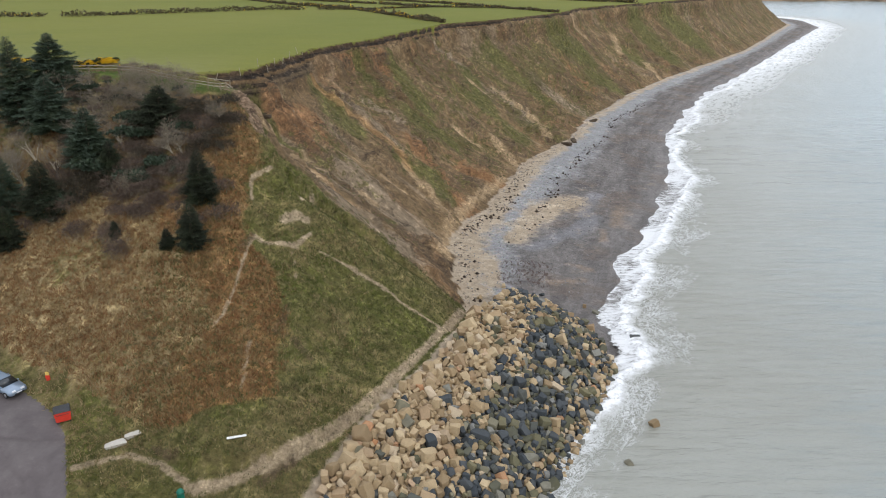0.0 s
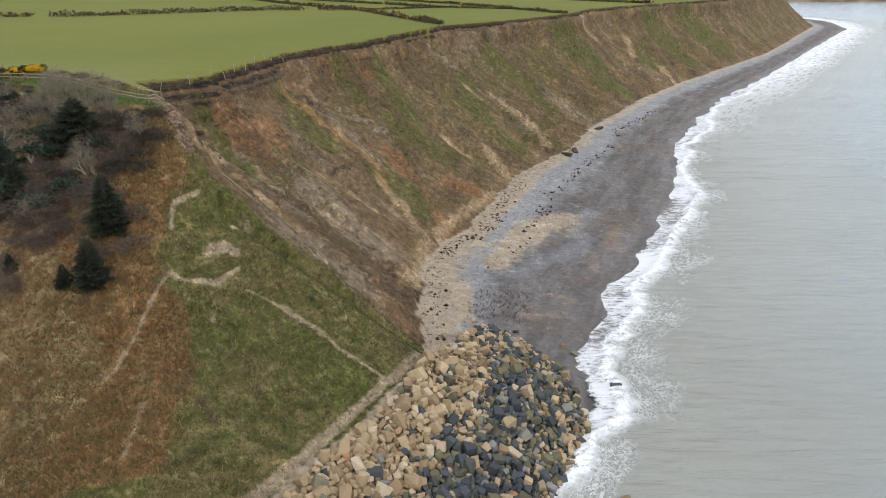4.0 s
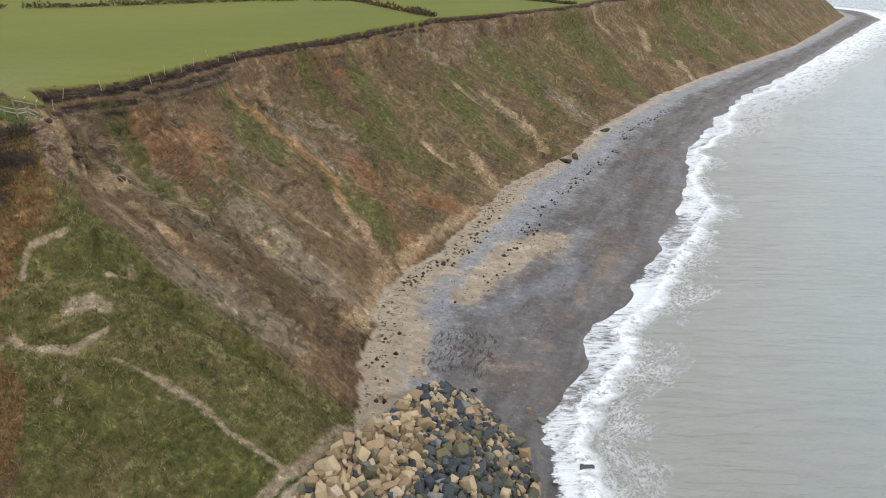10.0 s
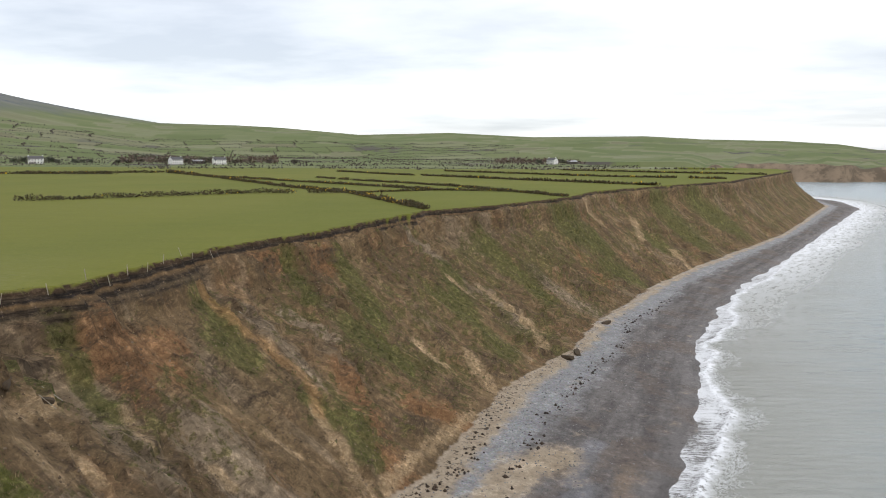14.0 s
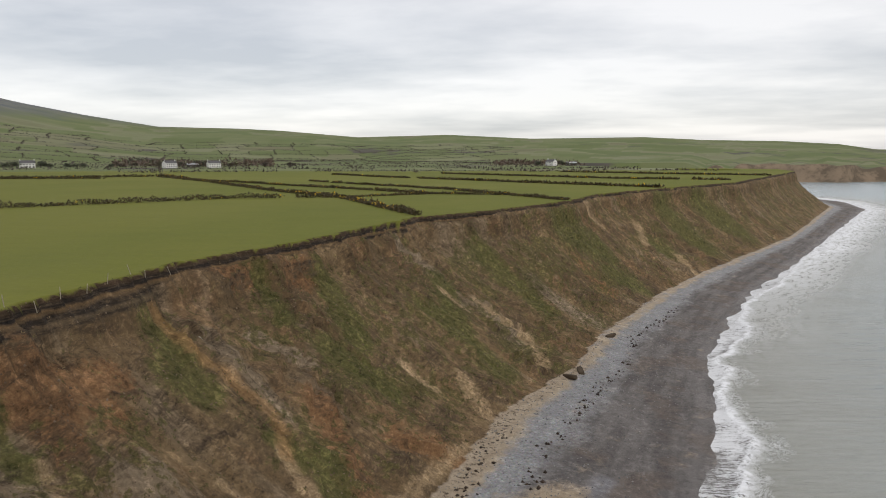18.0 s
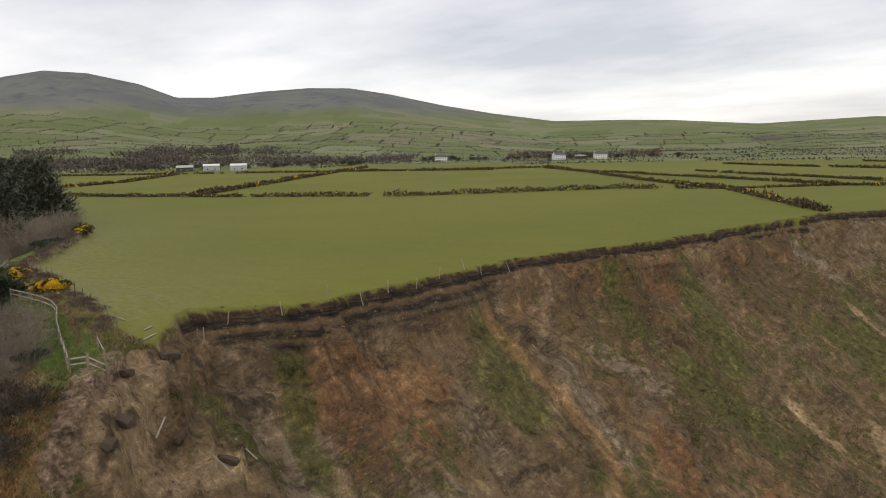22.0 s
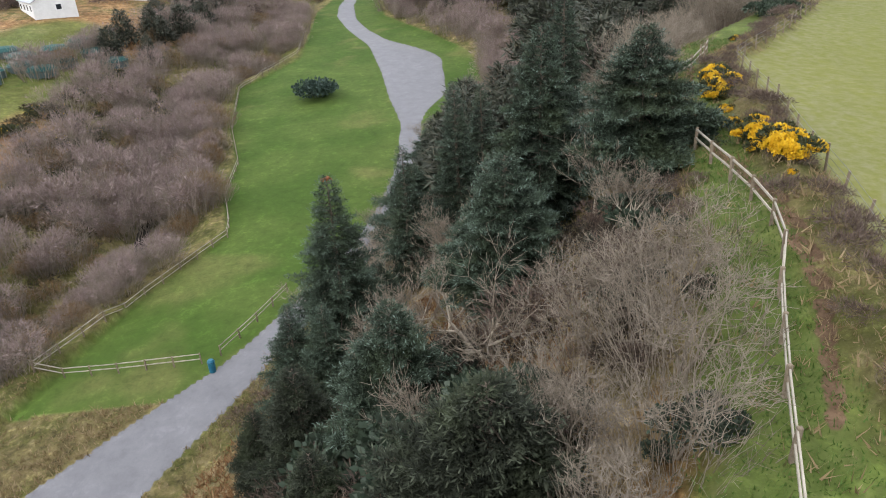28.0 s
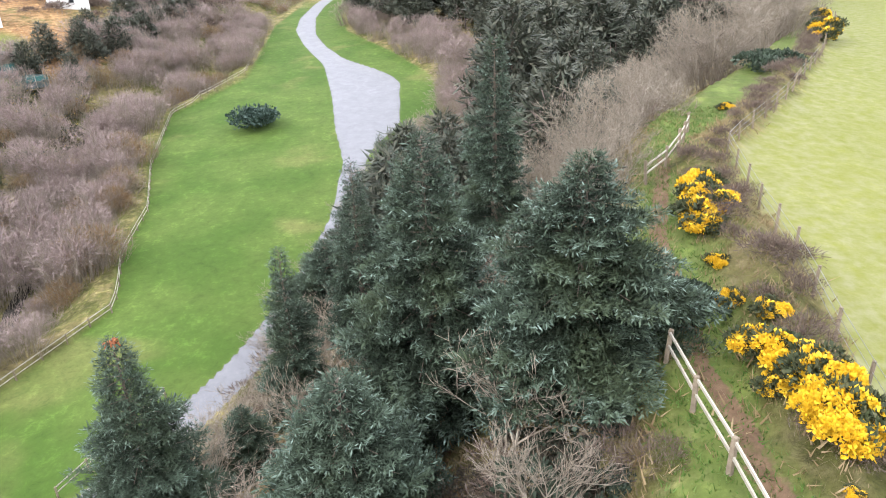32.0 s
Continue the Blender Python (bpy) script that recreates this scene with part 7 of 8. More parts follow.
M_TAIL = speckled("red_lamp", (0.25, 0.01, 0.01), (0.4, 0.02, 0.02), 5, rough=0.2)
M_DARKPLASTIC = speckled("dark_plastic", (0.03, 0.03, 0.032), (0.05, 0.05, 0.053), 6, rough=0.6)
M_RED = speckled("red_plastic", (0.52, 0.035, 0.022), (0.66, 0.06, 0.035), 2, rough=0.5)
M_GREENBIN = speckled("green_plastic", (0.008, 0.10, 0.065), (0.015, 0.15, 0.10), 3, rough=0.5)
M_BLUEBIN = speckled("blue_green_plastic", (0.01, 0.09, 0.14), (0.02, 0.14, 0.20), 3, rough=0.5)


def prism(bm, outline, w0, w1=None, axis_y=True):
    """A side outline (x, z) extruded across y; w1: half-width of points above the waist."""
    a = [bm.verts.new((x, -w, z)) for x, z, w in outline]
    b = [bm.verts.new((x, w, z)) for x, z, w in outline]
    n = len(a)
    for i in range(n):
        bm.faces.new((a[i], a[(i + 1) % n], b[(i + 1) % n], b[i]))
    bm.faces.new(a[::-1])
    bm.faces.new(b)
    bmesh.ops.recalc_face_normals(bm, faces=bm.faces)


def car(m, label):
    ob = empty("car", m, label, "car")
    bm = bmesh.new()
    prism(bm, [(-2.15, 0.32, 0.80), (2.1, 0.30, 0.80), (2.2, 0.55, 0.84), (2.02, 0.80, 0.84), (1.05, 0.98, 0.86), (-2.05, 1.02, 0.84), (-2.22, 0.6, 0.84)], 0)
    bmesh.ops.bevel(bm, geom=list(bm.edges), offset=0.06, segments=2, affect="EDGES")
    part("body", bm, M_CARPAINT, ob, smooth_shade=True)
    bm = bmesh.new()
    prism(bm, [(1.1, 0.98, 0.78), (0.35, 1.42, 0.62), (-1.5, 1.45, 0.62), (-2.0, 1.02, 0.76)], 0)
    bmesh.ops.bevel(bm, geom=list(bm.edges), offset=0.05, segments=2, affect="EDGES")
    part("cabin_glass", bm, M_GLASS, ob, smooth_shade=True)
    bm = bmesh.new()
    box(bm, -1.5, -0.6, 1.43, 0.3, 0.6, 1.49, 0.025)
    roof = part("roof", bm, M_CARPAINT, ob)
    for s in (-1, 1):
        bm = bmesh.new()
        tube(bm, (-1.4, 0.5 * s, 1.53), (0.2, 0.5 * s, 1.53), 0.02)
        part("roof_rail", bm, M_DARKPLASTIC, roof)
        bm = bmesh.new()
        box(bm, 1.93, 0.42 * s - 0.18, 0.62, 2.16, 0.42 * s + 0.2, 0.78, 0.03)
        part("headlight", bm, M_LAMP, ob, "clear headlight")
        bm = bmesh.new()
        box(bm, -2.2, 0.66 * s - 0.1, 0.65, -2.05, 0.66 * s + 0.12, 0.95, 0.02)
        part("tail_light", bm, M_TAIL, ob, "red tail light")
        bm = bmesh.new()
        box(bm, 0.72, 0.86 * s - 0.09, 0.96, 0.9, 0.86 * s + 0.09, 1.08, 0.03)
        part("mirror", bm, M_CARPAINT, ob)
        bm = bmesh.new()
        box(bm, -0.42, 0.74 * s - 0.03, 1.0, -0.34, 0.74 * s + 0.03, 1.4, 0.0)
        part("door_pillar", bm, M_CARPAINT, ob)
        for x in (-1.32, 1.35):
            bm = bmesh.new()
            tube(bm, (x, 0.68 * s, 0.31), (x, 0.87 * s, 0.31), 0.31, 0.31, 20)
            w = part("wheel", bm, M_TYRE, ob)
            bm = bmesh.new()
            tube(bm, (x, 0.86 * s, 0.31), (x, 0.885 * s, 0.31), 0.2, 0.19, 12)
            part("rim", bm, M_RIM, w, "alloy wheel rim")
    bm = bmesh.new()
    box(bm, 2.14, -0.45, 0.36, 2.22, 0.45, 0.5, 0.02)
    part("grille", bm, M_DARKPLASTIC, ob)
    bm = bmesh.new()
    box(bm, 2.2, -0.26, 0.5, 2.24, 0.26, 0.6, 0.005)
    part("number_plate", bm, M_LAMP, ob, "blank white number plate")
    return ob


def heading(x, y, deg):
    return Matrix.Translation((x, y, ground_z(x, y))) @ Matrix.Rotation(radians(deg), 4, "Z")


car(heading(-41.6, 57.3, -28), "silver-blue family car parked at the edge of the tarmac")


def wheelie_container(m):
    ob = empty("wheeled_bin", m, "large red wheeled bin with a dark lid by the car park", "bin")
    bm = bmesh.new()
    prism(bm, [(-0.5, 0.18, 0.6), (0.42, 0.18, 0.6), (0.55, 1.2, 0.68), (-0.58, 1.2, 0.68)], 0)
    bmesh.ops.bevel(bm, geom=list(bm.edges), offset=0.04, segments=2, affect="EDGES")
    part("body", bm, M_RED, ob)
    bm = bmesh.new()
    prism(bm, [(-0.62, 1.2, 0.72), (0.6, 1.2, 0.72), (0.45, 1.36, 0.62), (-0.5, 1.42, 0.62)], 0)
    bmesh.ops.bevel(bm, geom=list(bm.edges), offset=0.03, segments=2, affect="EDGES")
    part("lid", bm, M_DARKPLASTIC, ob, "dark grey lid")
    for x in (-0.4, 0.36):
        for y in (-0.5, 0.5):
            bm = bmesh.new()
            tube(bm, (x, y - 0.03, 0.1), (x, y + 0.03, 0.1), 0.1, 0.1, 12)
            part("wheel", bm, M_TYRE, ob)
    bm = bmesh.new()
    tube(bm, (0.6, -0.5, 1.0), (0.6, 0.5, 1.0), 0.025)
    part("handle", bm, M_DARKPLASTIC, ob)
    return ob


wheelie_container(heading(-34.2, 53.3, -60))


def litter_bin(m, mat, label):
    ob = empty("litter_bin", m, label, "bin", "litter bins")
    bm = bmesh.new()
    tube(bm, (0, 0, 0), (0, 0, 0.9), 0.27, 0.29, 16)
    part("body", bm, mat, ob)
    bm = bmesh.new()
    tube(bm, (0, 0, 0.98), (0, 0, 1.14), 0.31, 0.2, 16)
    part("hood", bm, mat, ob)
    bm = bmesh.new()
    tube(bm, (0, 0, 0.86), (0, 0, 1.0), 0.24, 0.24, 12)
    part("opening", bm, M_DARKPLASTIC, ob)
    return ob


litter_bin(heading(-20.9, 44.9, 0), M_GREENBIN, "dark green litter bin beside the coast path")
litter_bin(heading(-69.3, 67.2, 0), M_BLUEBIN, "blue-green litter bin at the roadside")
ob = empty("marker_post", heading(-38.2, 58.6, 0), "short red and yellow lifebuoy marker in the grass", "marker")
bm = bmesh.new()
box(bm, -0.2, -0.06, 0, 0.2, 0.06, 0.6, 0.02)
part("base", bm, M_RED, ob)
bm = bmesh.new()
box(bm, -0.17, -0.05, 0.6, 0.17, 0.05, 0.95, 0.02)
part("top", bm, speckled("yellow_paint", (0.6, 0.42, 0.1), (0.7, 0.5, 0.15), 4), ob, "faded yellow top")


def picnic_table(m):
    ob = empty("picnic_table", m, "weathered wooden picnic table on rough grass", "table", "picnic tables")
    for y in (-0.3, -0.1, 0.1, 0.3):
        bm = bmesh.new()
        box(bm, -0.9, y - 0.09, 0.71, 0.9, y + 0.09, 0.75, 0.005)
        part("board", bm, M_POST, ob)
    for y in (-0.72, 0.72):
        bm = bmesh.new()
        box(bm, -0.9, y - 0.12, 0.42, 0.9, y + 0.12, 0.46, 0.005)
        part("seat", bm, M_POST, ob)
    for x in (-0.65, 0.65):
        for s in (-1, 1):
            bm = bmesh.new()
            tube(bm, (x, 0.75 * s, 0), (x, 0.2 * s, 0.72), 0.05)
            part("leg", bm, M_POST, ob)
        bm = bmesh.new()
        box(bm, x - 0.03, -0.8, 0.36, x + 0.03, 0.8, 0.42)
        part("brace", bm, M_POST, ob)
    return ob


pt = picnic_table(heading(-87.8, 34.8, 30))
copy_thing(pt, heading(-89.8, 36.4, 25))

# ---- buildings ----
M_WHITE = speckled("white_render", (0.62, 0.61, 0.58), (0.76, 0.75, 0.72), 0.6, bump=0.2)
M_CREAM = speckled("cream_render", (0.52, 0.48, 0.40), (0.64, 0.60, 0.51), 0.6, bump=0.2)
M_SLATEROOF = speckled("grey_slate", (0.075, 0.072, 0.075), (0.13, 0.125, 0.125), 0.8, bump=0.4)
M_BROWNROOF = speckled("brown_tiles", (0.13, 0.095, 0.075), (0.20, 0.15, 0.12), 0.8, bump=0.4)
M_BRICK = speckled("red_brick", (0.16, 0.075, 0.05), (0.24, 0.12, 0.08), 1.2)
M_FRAME = speckled("white_frame", (0.7, 0.7, 0.7), (0.8, 0.8, 0.8), 4)
M_SHED = speckled("grey_sheeting", (0.32, 0.33, 0.34), (0.45, 0.46, 0.47), 0.5)
M_BARN = speckled("dark_barn_boards", (0.05, 0.045, 0.04), (0.09, 0.08, 0.07), 0.5)


def house(m, w, d, eave, ridge, label, wall=None, roof=None, storeys=2, chimney=2, name="house", group="village houses", category="house", rows=3):
    """Gabled house: long side along x, gables at the ends."""
    ob = empty(name, m, label, category, group)
    bm = bmesh.new()
    o = [(-d / 2, -2.5), (d / 2, -2.5), (d / 2, eave), (0, ridge), (-d / 2, eave)]
    a = [bm.verts.new((-w / 2, y, z)) for y, z in o]
    b = [bm.verts.new((w / 2, y, z)) for y, z in o]
    for i in range(5):
        bm.faces.new((a[i], a[(i + 1) % 5], b[(i + 1) % 5], b[i]))
    bm.faces.new(a[::-1])
    bm.faces.new(b)
    bmesh.ops.recalc_face_normals(bm, faces=bm.faces)
    part("wall", bm, wall or M_WHITE, ob)
    slope = math.atan2(ridge - eave, d / 2)
    L = (d / 2 + 0.35) / math.cos(slope)
    for s in (-1, 1):
        bm = bmesh.new()
        box(bm, -w / 2 - 0.25, 0, 0.02, w / 2 + 0.25, L, 0.2)
        part("roof_slope", bm, roof or M_SLATEROOF, ob, m=Matrix.Translation((0, 0, ridge + 0.03)) @ Matrix.Rotation(radians(0 if s > 0 else 180), 4, "Z") @ Matrix.Rotation(-slope, 4, "X"))
    for c in range(chimney):
        x = (-w / 2 + 0.6) if c == 0 else (w / 2 - 0.6)
        bm = bmesh.new()
        box(bm, x - 0.5, -0.35, ridge - 0.6, x + 0.5, 0.35, ridge + 1.1, 0.03)
        ch = part("chimney", bm, wall or M_WHITE, ob)
        bm = bmesh.new()
        tube(bm, (x, 0, ridge + 1.1), (x, 0, ridge + 1.5), 0.16, 0.13, 8)
        part("chimney_pot", bm, M_BRICK, ch)

    def window(x, y, z, ww, hh, turn):
        t = Matrix.Translation((x, y, z)) @ Matrix.Rotation(turn, 4, "Z")
        bm = bmesh.new()
        box(bm, -ww / 2 - 0.08, -0.05, -0.08, ww / 2 + 0.08, 0.06, hh + 0.08)
        fr = part("window", bm, M_FRAME, ob, m=t)
        bm = bmesh.new()
        box(bm, -ww / 2, 0.05, 0, ww / 2, 0.075, hh)
        part("pane", bm, M_GLASS, fr)
    hgt = eave / storeys
    for s in range(storeys):
        for side, turn in ((1, 0.0), (-1, math.pi)):
            for k in range(rows):
                x = (k - (rows - 1) / 2) * w / (rows + 0.2)
                if s == 0 and k == rows // 2 and side == 1:
                    bm = bmesh.new()
                    box(bm, x - 0.5, d / 2 - 0.05, 0, x + 0.5, d / 2 + 0.06, 2.05)
                    part("door", bm, M_DARKPLASTIC, ob)
                    continue
                window(x, side * d / 2, hgt * s + 0.95, 1.2, 1.15, turn)
        for side, turn in ((1, -math.pi / 2), (-1, math.pi / 2)):
            window(side * w / 2, 0.8 * (1 if s == 0 else 0), hgt * s + 0.95, 1.1, 1.1, turn)
    return ob


def spot(az, r):
    x, y = -5 + r * math.sin(radians(az)), 81 + r * math.cos(radians(az))
    r = math.hypot(x, y - 80)
    z = max(ground_z(x, y) - 14 * float(smooth(720, 860, r)), float(hill_height(np.array([x]), np.array([y]))[0]))
    return x, y, z


def stand(az, r, turn, up=0.0):
    x, y, z = spot(az, r)
    return Matrix.Translation((x, y, z + up)) @ Matrix.Rotation(radians(turn), 4, "Z")


h_a = house(stand(-115.2, 312, 18), 13, 8, 5.0, 7.6, "white rendered house with a grey slate roof", rows=4)
h_b = house(stand(-111.1, 316, 75), 10, 8, 5.0, 8.0, "white gabled house with a slate roof in the village", rows=3)
house(stand(-118.6, 308, 10), 24, 8, 4.8, 7.0, "long white terrace with brown tiled roof", None, M_BROWNROOF, rows=7, chimney=2)
h_d = house(stand(-105.3, 318, 40), 9, 7.5, 4.8, 7.4, "cream rendered house with a brown roof", M_CREAM, M_BROWNROOF, rows=3)
near_village = ((-121, 300, 5, h_b), (-113.2, 325, 30, h_d), (-108.9, 318, 70, h_b), (-104, 326, 60, h_b), (-102.8, 322, 78, h_b), (-101.6, 330, 70, h_a), (-100.3, 345, 60, h_b),
                (-99.2, 352, 20, h_d), (-97.2, 395, 10, h_a), (-95.6, 405, 20, h_a), (-94.6, 410, 65, h_b), (-106.4, 352, 15, h_d), (-103.3, 360, 10, h_a),
                (-98.2, 430, 30, h_d))
far_village = ((-93, 470, 30, h_a), (-92, 490, 60, h_b), (-90.9, 480, 40, h_b), (-90, 520, 20, h_a), (-88.6, 540, 70, h_b), (-87.8, 560, 30, h_a),
               (-86.4, 600, 60, h_b), (-85, 640, 20, h_a), (-83.5, 700, 30, h_a), (-82.6, 720, 70, h_b), (-96, 450, 25, h_a), (-88, 620, 10, h_d), (-79, 800, 40, h_a), (-75.6, 820, 20, h_b), (-70, 860, 30, h_a),
               (-69.2, 840, 70, h_a), (-74.9, 850, 10, h_a), (-66.5, 900, 20, h_d), (-65, 950, 30, h_b), (-61, 980, 60, h_b), (-72.3, 980, 30, h_d), (-77, 930, 30, h_b), (-68, 1020, 70, h_a), (-84.4, 860, 20, h_b), (-81, 900, 10, h_d))
for az, r, turn, src in near_village + far_village:
    copy_thing(src, stand(az, r, turn + 20 * math.sin(az * 7)))
bung = house(stand(-111.8, 208, 35), 15, 9, 2.8, 5.0, "low white bungalow with a grey roof", M_WHITE, M_SHED, 1, 1, "bungalow", "bungalows", rows=4)
copy_thing(bung, stand(-107.0, 232, 20))
copy_thing(bung, stand(-104.6, 246, 75))
farm = house(stand(-23.9, 900, 60), 16, 8, 6.0, 9.0, "large white farmhouse with slate roof", None, None, 2, 2, "farmhouse", "farm buildings", rows=5)
copy_thing(farm, stand(-20.6, 905, 40))
copy_thing(farm, stand(-33.6, 930, 30))
barn = house(stand(-54.0, 640, 50), 14, 8, 3.6, 5.4, "dark boarded barn with a grey sheet roof", M_BARN, M_SHED, 1, 0, "barn", "barns", "barn", rows=2)
shed = house(stand(-49.9, 640, 45), 14, 9, 4.4, 6.0, "pale sheeted farm shed", M_SHED, M_WHITE, 1, 0, "farm_shed", "barns", "shed", rows=2)
copy_thing(barn, stand(-22.2, 930, 30))
copy_thing(shed, stand(-52, 650, 50))
for az, r in ((6.9, 1000), (8.5, 1010), (10.9, 1000), (9.3, 1040)):
    copy_thing(barn if r == 1010 else farm, stand(az, r, 30 + 40 * az))

# white garden wall beyond the bungalows
bm = bmesh.new()
box(bm, -22, -0.15, -1.5, 22, 0.15, 1.7, 0.02)
x, y, z = spot(-102.2, 258)
ob = part("garden_wall", bm, M_WHITE, None, "", Matrix.Translation((x, y, z)) @ Matrix.Rotation(radians(78), 4, "Z"))
tagged(ob, "long white rendered garden wall", "wall")

# fish ponds: netted tanks and covered tanks
M_NET = leaf_material("green_netting", (0.008, 0.042, 0.037), (0.014, 0.068, 0.058), (0.03, 0.105, 0.092))
M_TANK = speckled("grey_green_tank", (0.06, 0.09, 0.085), (0.10, 0.13, 0.12), 2)
M_COVER = speckled("blue_grey_cover", (0.13, 0.15, 0.20), (0.19, 0.21, 0.27), 1.0, rough=0.5)


def net_tank(m):
    ob = empty("netted_tank", m, "round fish tank under green netting", "tank", "fish tanks")
    bm = bmesh.new()
    bmesh.ops.create_cone(bm, cap_ends=True, segments=24, radius1=2.6, radius2=2.6, depth=1.2, matrix=Matrix.Translation((0, 0, 0.35)))
    part("tank", bm, M_TANK, ob)
    bm = bmesh.new()
    bmesh.ops.create_cone(bm, cap_ends=False, segments=24, radius1=2.75, radius2=2.0, depth=0.6, matrix=Matrix.Translation((0, 0, 1.25)))
    bmesh.ops.create_cone(bm, cap_ends=True, segments=24, radius1=2.0, radius2=0.2, depth=0.25, matrix=Matrix.Translation((0, 0, 1.675)))
    part("net", bm, M_NET, ob)
    for i in range(6):
        a = i * math.pi / 3
        bm = bmesh.new()
        tube(bm, (2.8 * math.cos(a), 2.8 * math.sin(a), -0.5), (2.8 * math.cos(a), 2.8 * math.sin(a), 1.9), 0.05)
        part("pole", bm, M_RAIL, ob)
    return ob


nt_ = net_tank(heading(-146, 8.5, 0))
for x, y in ((-151, 3.5), (-150, 12.5), (-155, 16), (-156.5, 8), (-161.5, 13), (-161, 20.5), (-166.5, 17), (-158, 0), (-168, 24), (-172.5, 20), (-143.5, 2), (-149, -3), (-155, 4), (-160, 6.5), (-164, 9), (-153, 20), (-166, 28), (-145, 14)):
    copy_thing(nt_, heading(x, y, x * 7))


def dome_tank(m):
    ob = empty("covered_tank", m, "round tank with a blue-grey domed cover", "tank", "covered tanks")
    bm = bmesh.new()
    bmesh.ops.create_cone(bm, cap_ends=True, segments=28, radius1=5.6, radius2=5.6, depth=2.2, matrix=Matrix.Translation((0, 0, 0.3)))
    part("drum", bm, speckled("dark_blue_drum", (0.02, 0.035, 0.075), (0.035, 0.055, 0.11), 1), ob)
    bm = bmesh.new()
    bmesh.ops.create_cone(bm, cap_ends=False, segments=28, radius1=5.8, radius2=3.6, depth=1.1, matrix=Matrix.Translation((0, 0, 1.95)))
    bmesh.ops.create_cone(bm, cap_ends=True, segments=28, radius1=3.6, radius2=0.3, depth=0.7, matrix=Matrix.Translation((0, 0, 2.85)))
    part("cover", bm, M_COVER, ob)
    for i in range(10):
        a = i * math.pi / 5
        bm = bmesh.new()
        tube(bm, (5.8 * math.cos(a), 5.8 * math.sin(a), 1.45), (0.3 * math.cos(a), 0.3 * math.sin(a), 3.3), 0.07)
        part("rib", bm, M_RIM, ob)
    return ob


dt = dome_tank(heading(-124, 9.5, 0))
copy_thing(dt, heading(-128, -2, 0))
copy_thing(dt, heading(-117, -6, 0))
car(heading(-110, 16, 200), "white van-like car parked beside the tanks")

# stream in the bottom of the glen
xs = np.arange(-170, -48, 1.5)
yl = np.interp(xs, LAWN_S[:, 0], LAWN_S[:, 1]) - 9.3 + 1.2 * np.sin(xs / 7)
SX, T = np.meshgrid(xs, np.linspace(-0.9, 0.9, 4), indexing="ij")
SY = yl[:, None] + T
SZ = np.repeat(ground_zs(xs, yl)[:, None] + 0.22, 4, 1)
k = Mat("stream_water", 0.12, 0.5)
k.bump(k.noise(2.5, 3), 0.3, 0.1)
st = grid_mesh("stream", SX, SY, SZ, k.done(k.mix(k.noise(0.6, 3), (0.035, 0.032, 0.025), (0.07, 0.065, 0.055))))
tagged(st, "shallow brown stream between bushes", "water", kind="structure")

# the wooded valley below the hills, too far and too many to count
def far_wood(n, az0, az1, r0, r1, tall, leaf, label, seed):
    rs = np.random.RandomState(seed)
    az, r = np.radians(rs.uniform(az0, az1, n)), r0 + (r1 - r0) * rs.uniform(size=n) ** 0.8
    x, y = -5 + r * np.sin(az), 81 + r * np.cos(az)
    keep = fbm(x / 130, y / 130, 3, 101.0 + seed) > -0.12 + 0.5 * smooth(r0 + 0.35 * (r1 - r0), r1, r)
    x, y, r = x[keep], y[keep], r[keep]
    gz = np.maximum(ground_zs(x, y) - 14 * smooth(720, 860, np.hypot(x, y - 80)), hill_height(x, y))
    crown = tall * (0.55 + 0.6 * np.clip(0.5 + 0.7 * vnoise(x / 7, y / 7, 5.0), 0, 1))
    p = np.stack([x, y, gz + crown * rs.uniform(0.1, 1, len(x)) ** 0.7], -1)
    w = unit(rs.normal(size=p.shape) + np.array([0, 0, 0.7]))
    ln = (1.5 + r * 0.0018) * rs.uniform(0.6, 1.4, len(x))
    ob = new("far_wood", faces_mesh("far_wood", rhombs(p, w, crossed(w), ln, ln * 0.55), leaf, 4))
    return tagged(ob, label, "woodland", kind="stuff")


far_wood(130000, -128, -50, 680, 1700, 10, M_FARWOOD, "leafless brown woodland in the valley below the hills", 1)
far_wood(3500, -84, -50, 760, 2000, 11, M_HEDGE, "darker trees scattered through the valley wood", 2)
far_wood(14000, -52, -36, 760, 1700, 8, M_FARWOOD, "brown copse beyond the farm sheds", 3)
far_wood(5000, -28, -16, 900, 1120, 9, M_SCRUB, "brown copse round the white farmhouse", 4)
far_wood(3000, 2, 13, 1000, 1180, 7, M_SCRUB, "brown copse round distant farm buildings", 5)

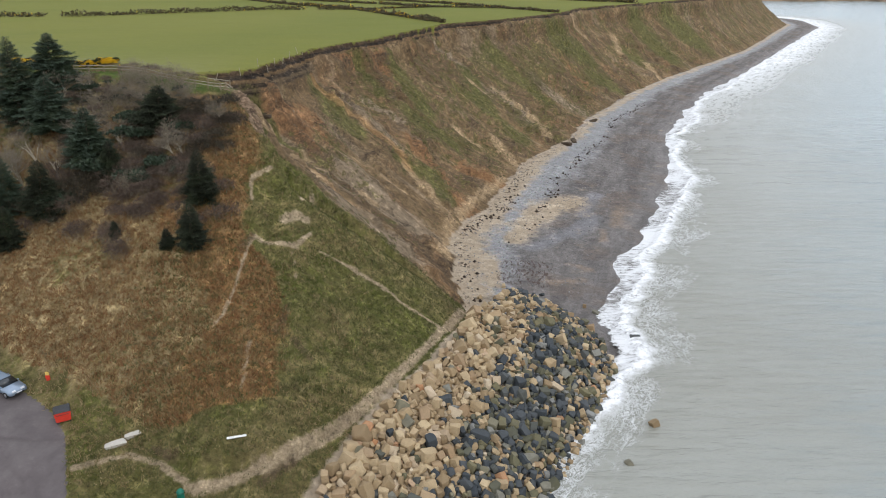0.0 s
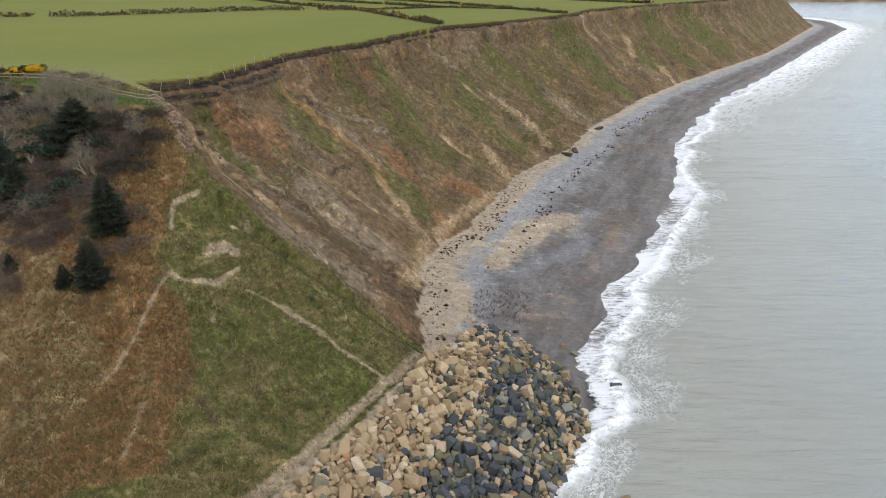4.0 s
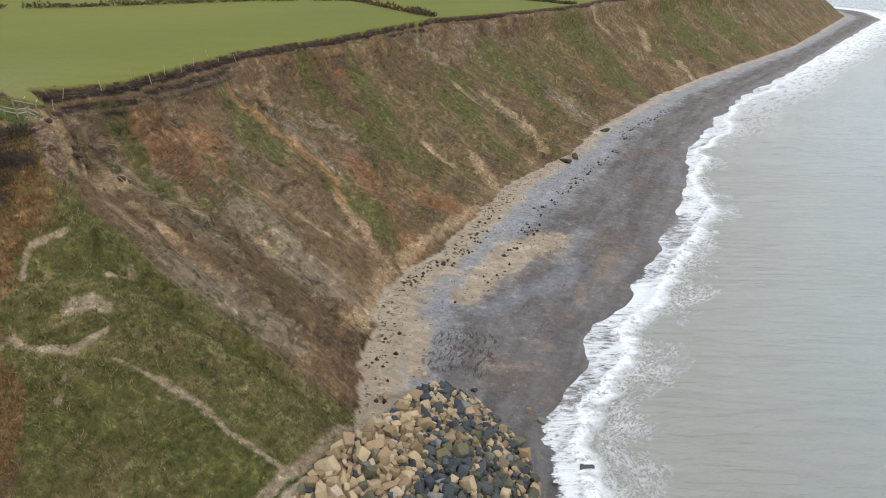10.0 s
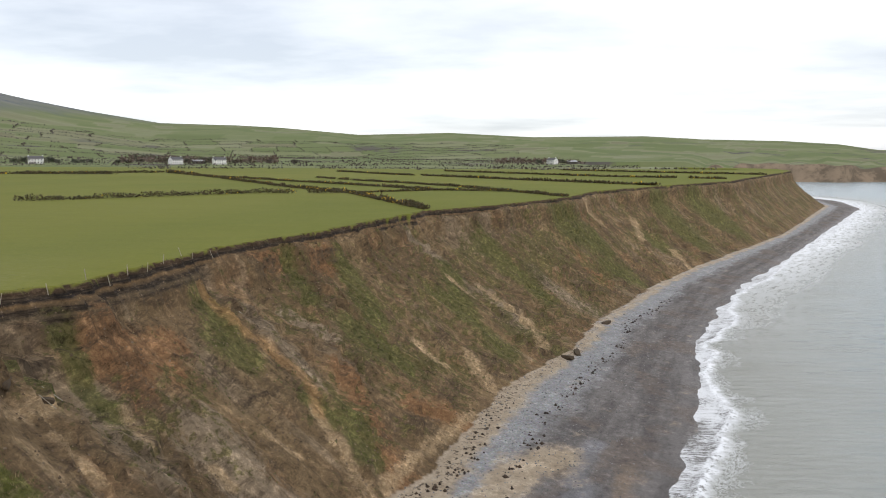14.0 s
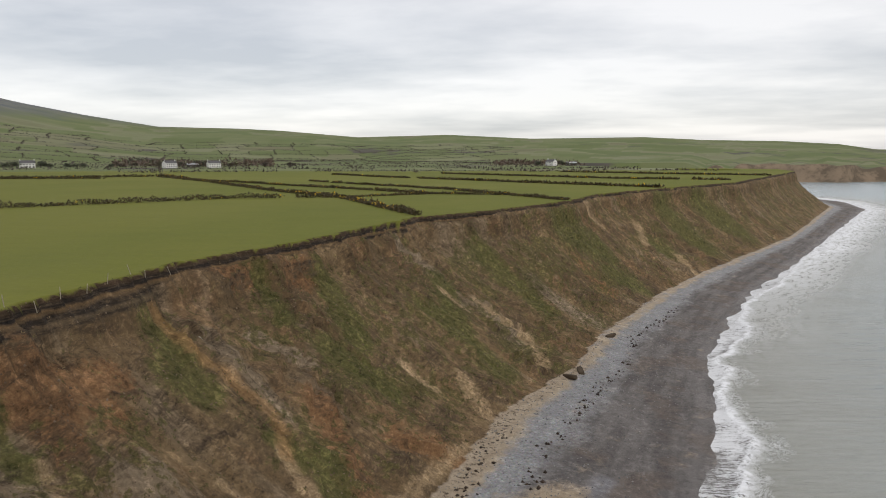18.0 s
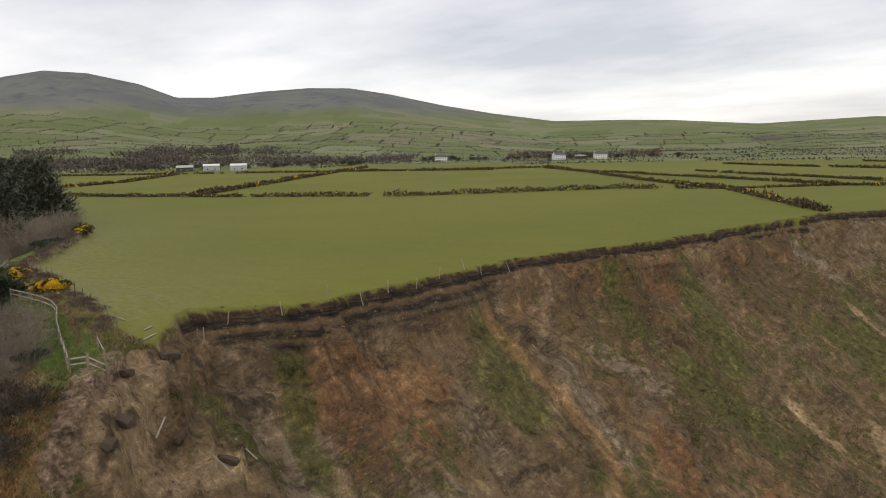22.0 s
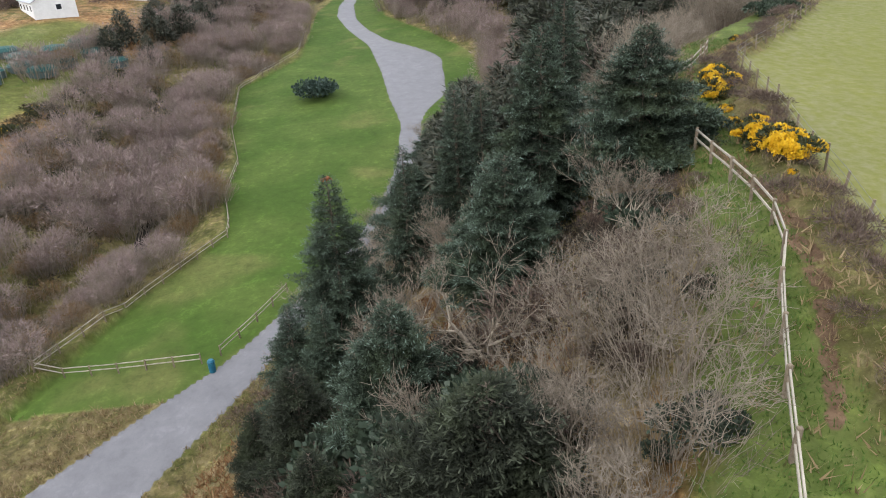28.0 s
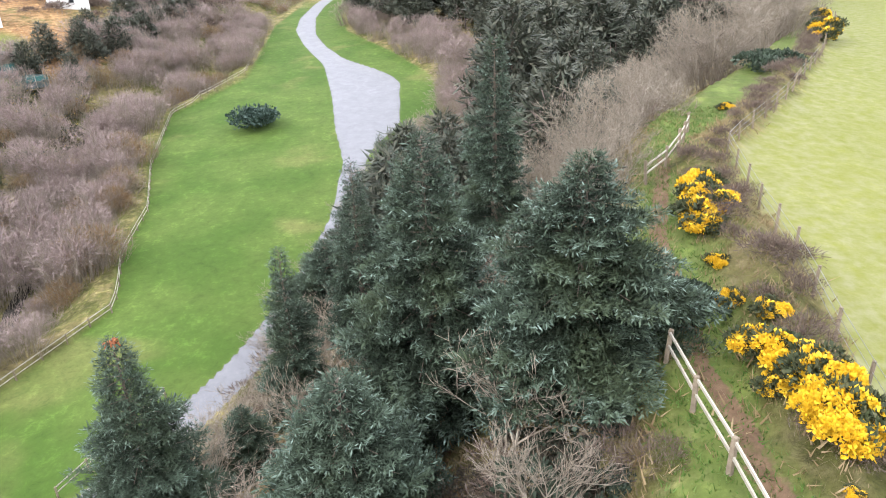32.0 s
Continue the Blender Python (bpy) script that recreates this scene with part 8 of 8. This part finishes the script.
# hedges of the far farmland, followed along the borders of its fields
def far_hedges():
    rs = np.random.RandomState(17)
    A, R = np.meshgrid(np.radians(np.arange(-128, 21, 0.07)), np.arange(650, 2600, 4.0), indexing="ij")
    X, Y = R * np.sin(A), 80 + R * np.cos(A)
    n = field_cell(X, Y)[0]
    border = np.zeros(n.shape, bool)
    border[:-1] |= n[:-1] != n[1:]
    border[:, :-1] |= n[:, :-1] != n[:, 1:]
    border &= X < along(EDGE, Y) - 30
    x, y, r = X[border], Y[border], R[border]
    z = np.maximum(hill_height(x, y), ground_zs(x, y) - 14 * smooth(720, 860, r))
    keep = (z < 250) & (z > 8) & (fbm(x / 90, y / 90, 2, 44.0) > -0.45)
    p, r = np.stack([x, y, z], -1)[keep], r[keep]
    p = p + rs.normal(size=p.shape) * np.array([0.7, 0.7, 0.3])
    p[:, 2] += 0.4
    w = unit(rs.normal(size=p.shape) + np.array([0, 0, 0.9]))
    ln = (1.5 + r * 0.0012) * rs.uniform(0.6, 1.3, len(p))
    ob = new("far_hedge", faces_mesh("far_hedge", rhombs(p, w, crossed(w), ln, ln * 0.6), M_FARWOOD, 4))
    return tagged(ob, "brown hedges dividing the far fields", "hedge", kind="stuff")


far_hedges()

# woods and farm trees in the distance
wood_mesh = shrub("distant_tree", Matrix.Translation(spot(-60, 640)), "leafless brown tree in a distant wood", "distant woods", M_FARWOOD, 520, 5.5, 5.0, 7.5, 1.2, 8, 0.12, 0.35, category="tree")
dark_mesh = shrub("distant_pine", Matrix.Translation(spot(-24.5, 935)), "dark evergreen tree near a farm", "distant evergreens", M_PINE, 520, 5.0, 4.6, 9.0, 1.2, 4, 0.15, 0.5, category="tree")
for i in range(120):
    az = RS.uniform(-94, -40) if i < 95 else RS.uniform(-34, -14)
    r = RS.uniform(620, 1000) if i < 95 else RS.uniform(930, 990)
    if i < 95 and az > -58:
        r = RS.uniform(720, 900)
    src = wood_mesh if RS.uniform() < 0.8 else dark_mesh
    x, y, z = spot(az, r)
    made = copy_thing(src, Matrix.Translation((x, y, z - 0.5)) @ Matrix.Rotation(RS.uniform(0, 6), 4, "Z"))
    q = RS.uniform(0.6, 1.15)
    made.scale = (q * 1.15, q * 1.15, q)
for az, r, q in ((-26.2, 1250, 1.3), (-26.8, 1250, 1.2), (-25.6, 1255, 1.2), (-25.1, 1250, 1.0), (-34.4, 925, 1.1), (-35, 930, 0.9), (-22, 940, 1.2), (-21.5, 935, 1.1), (-23, 945, 1.0), (-31, 920, 0.8), (5.8, 1000, 1.0), (7.7, 1010, 1.0),
                 (-52.5, 690, 0.8), (-57, 700, 0.9), (-44, 690, 0.8), (-41, 760, 0.9)):
    x, y, z = spot(az, r)
    made = copy_thing(dark_mesh, Matrix.Translation((x, y, z - 0.5)) @ Matrix.Rotation(az, 4, "Z"))
    made.scale = (q, q, q)

# slabs at the cliff foot
slab = rock_mesh(310, speckled("dark_slipped_turf", (0.045, 0.032, 0.02), (0.09, 0.065, 0.042), 2))
for x, y, sx, sy in ((33.5, 187.5, 3.2, 1.8), (36.2, 191.5, 2.6, 1.4), (47.5, 221, 2.4, 1.6), (-24.8, 91.6, 1.6, 0.9), (-22.7, 89.6, 1.8, 0.8), (-26.3, 96.8, 1.5, 0.6), (-29.8, 98.6, 1.6, 0.8), (-28.2, 94.2, 1.2, 0.8), (-24.6, 99.2, 1.4, 0.6)):
    ob = new("slipped_block", slab)
    ob.matrix_basis = Matrix.LocRotScale((x, y, ground_z(x, y) + 0.25), Euler((0.1, 0.15, x)), (sx, sy, 1.4 if x > 0 else 0.8))
    tagged(ob, "dark block of slipped turf at the cliff foot" if x > 0 else "dark sod slipped from the crumbling cliff edge", "earth block", "slipped blocks")
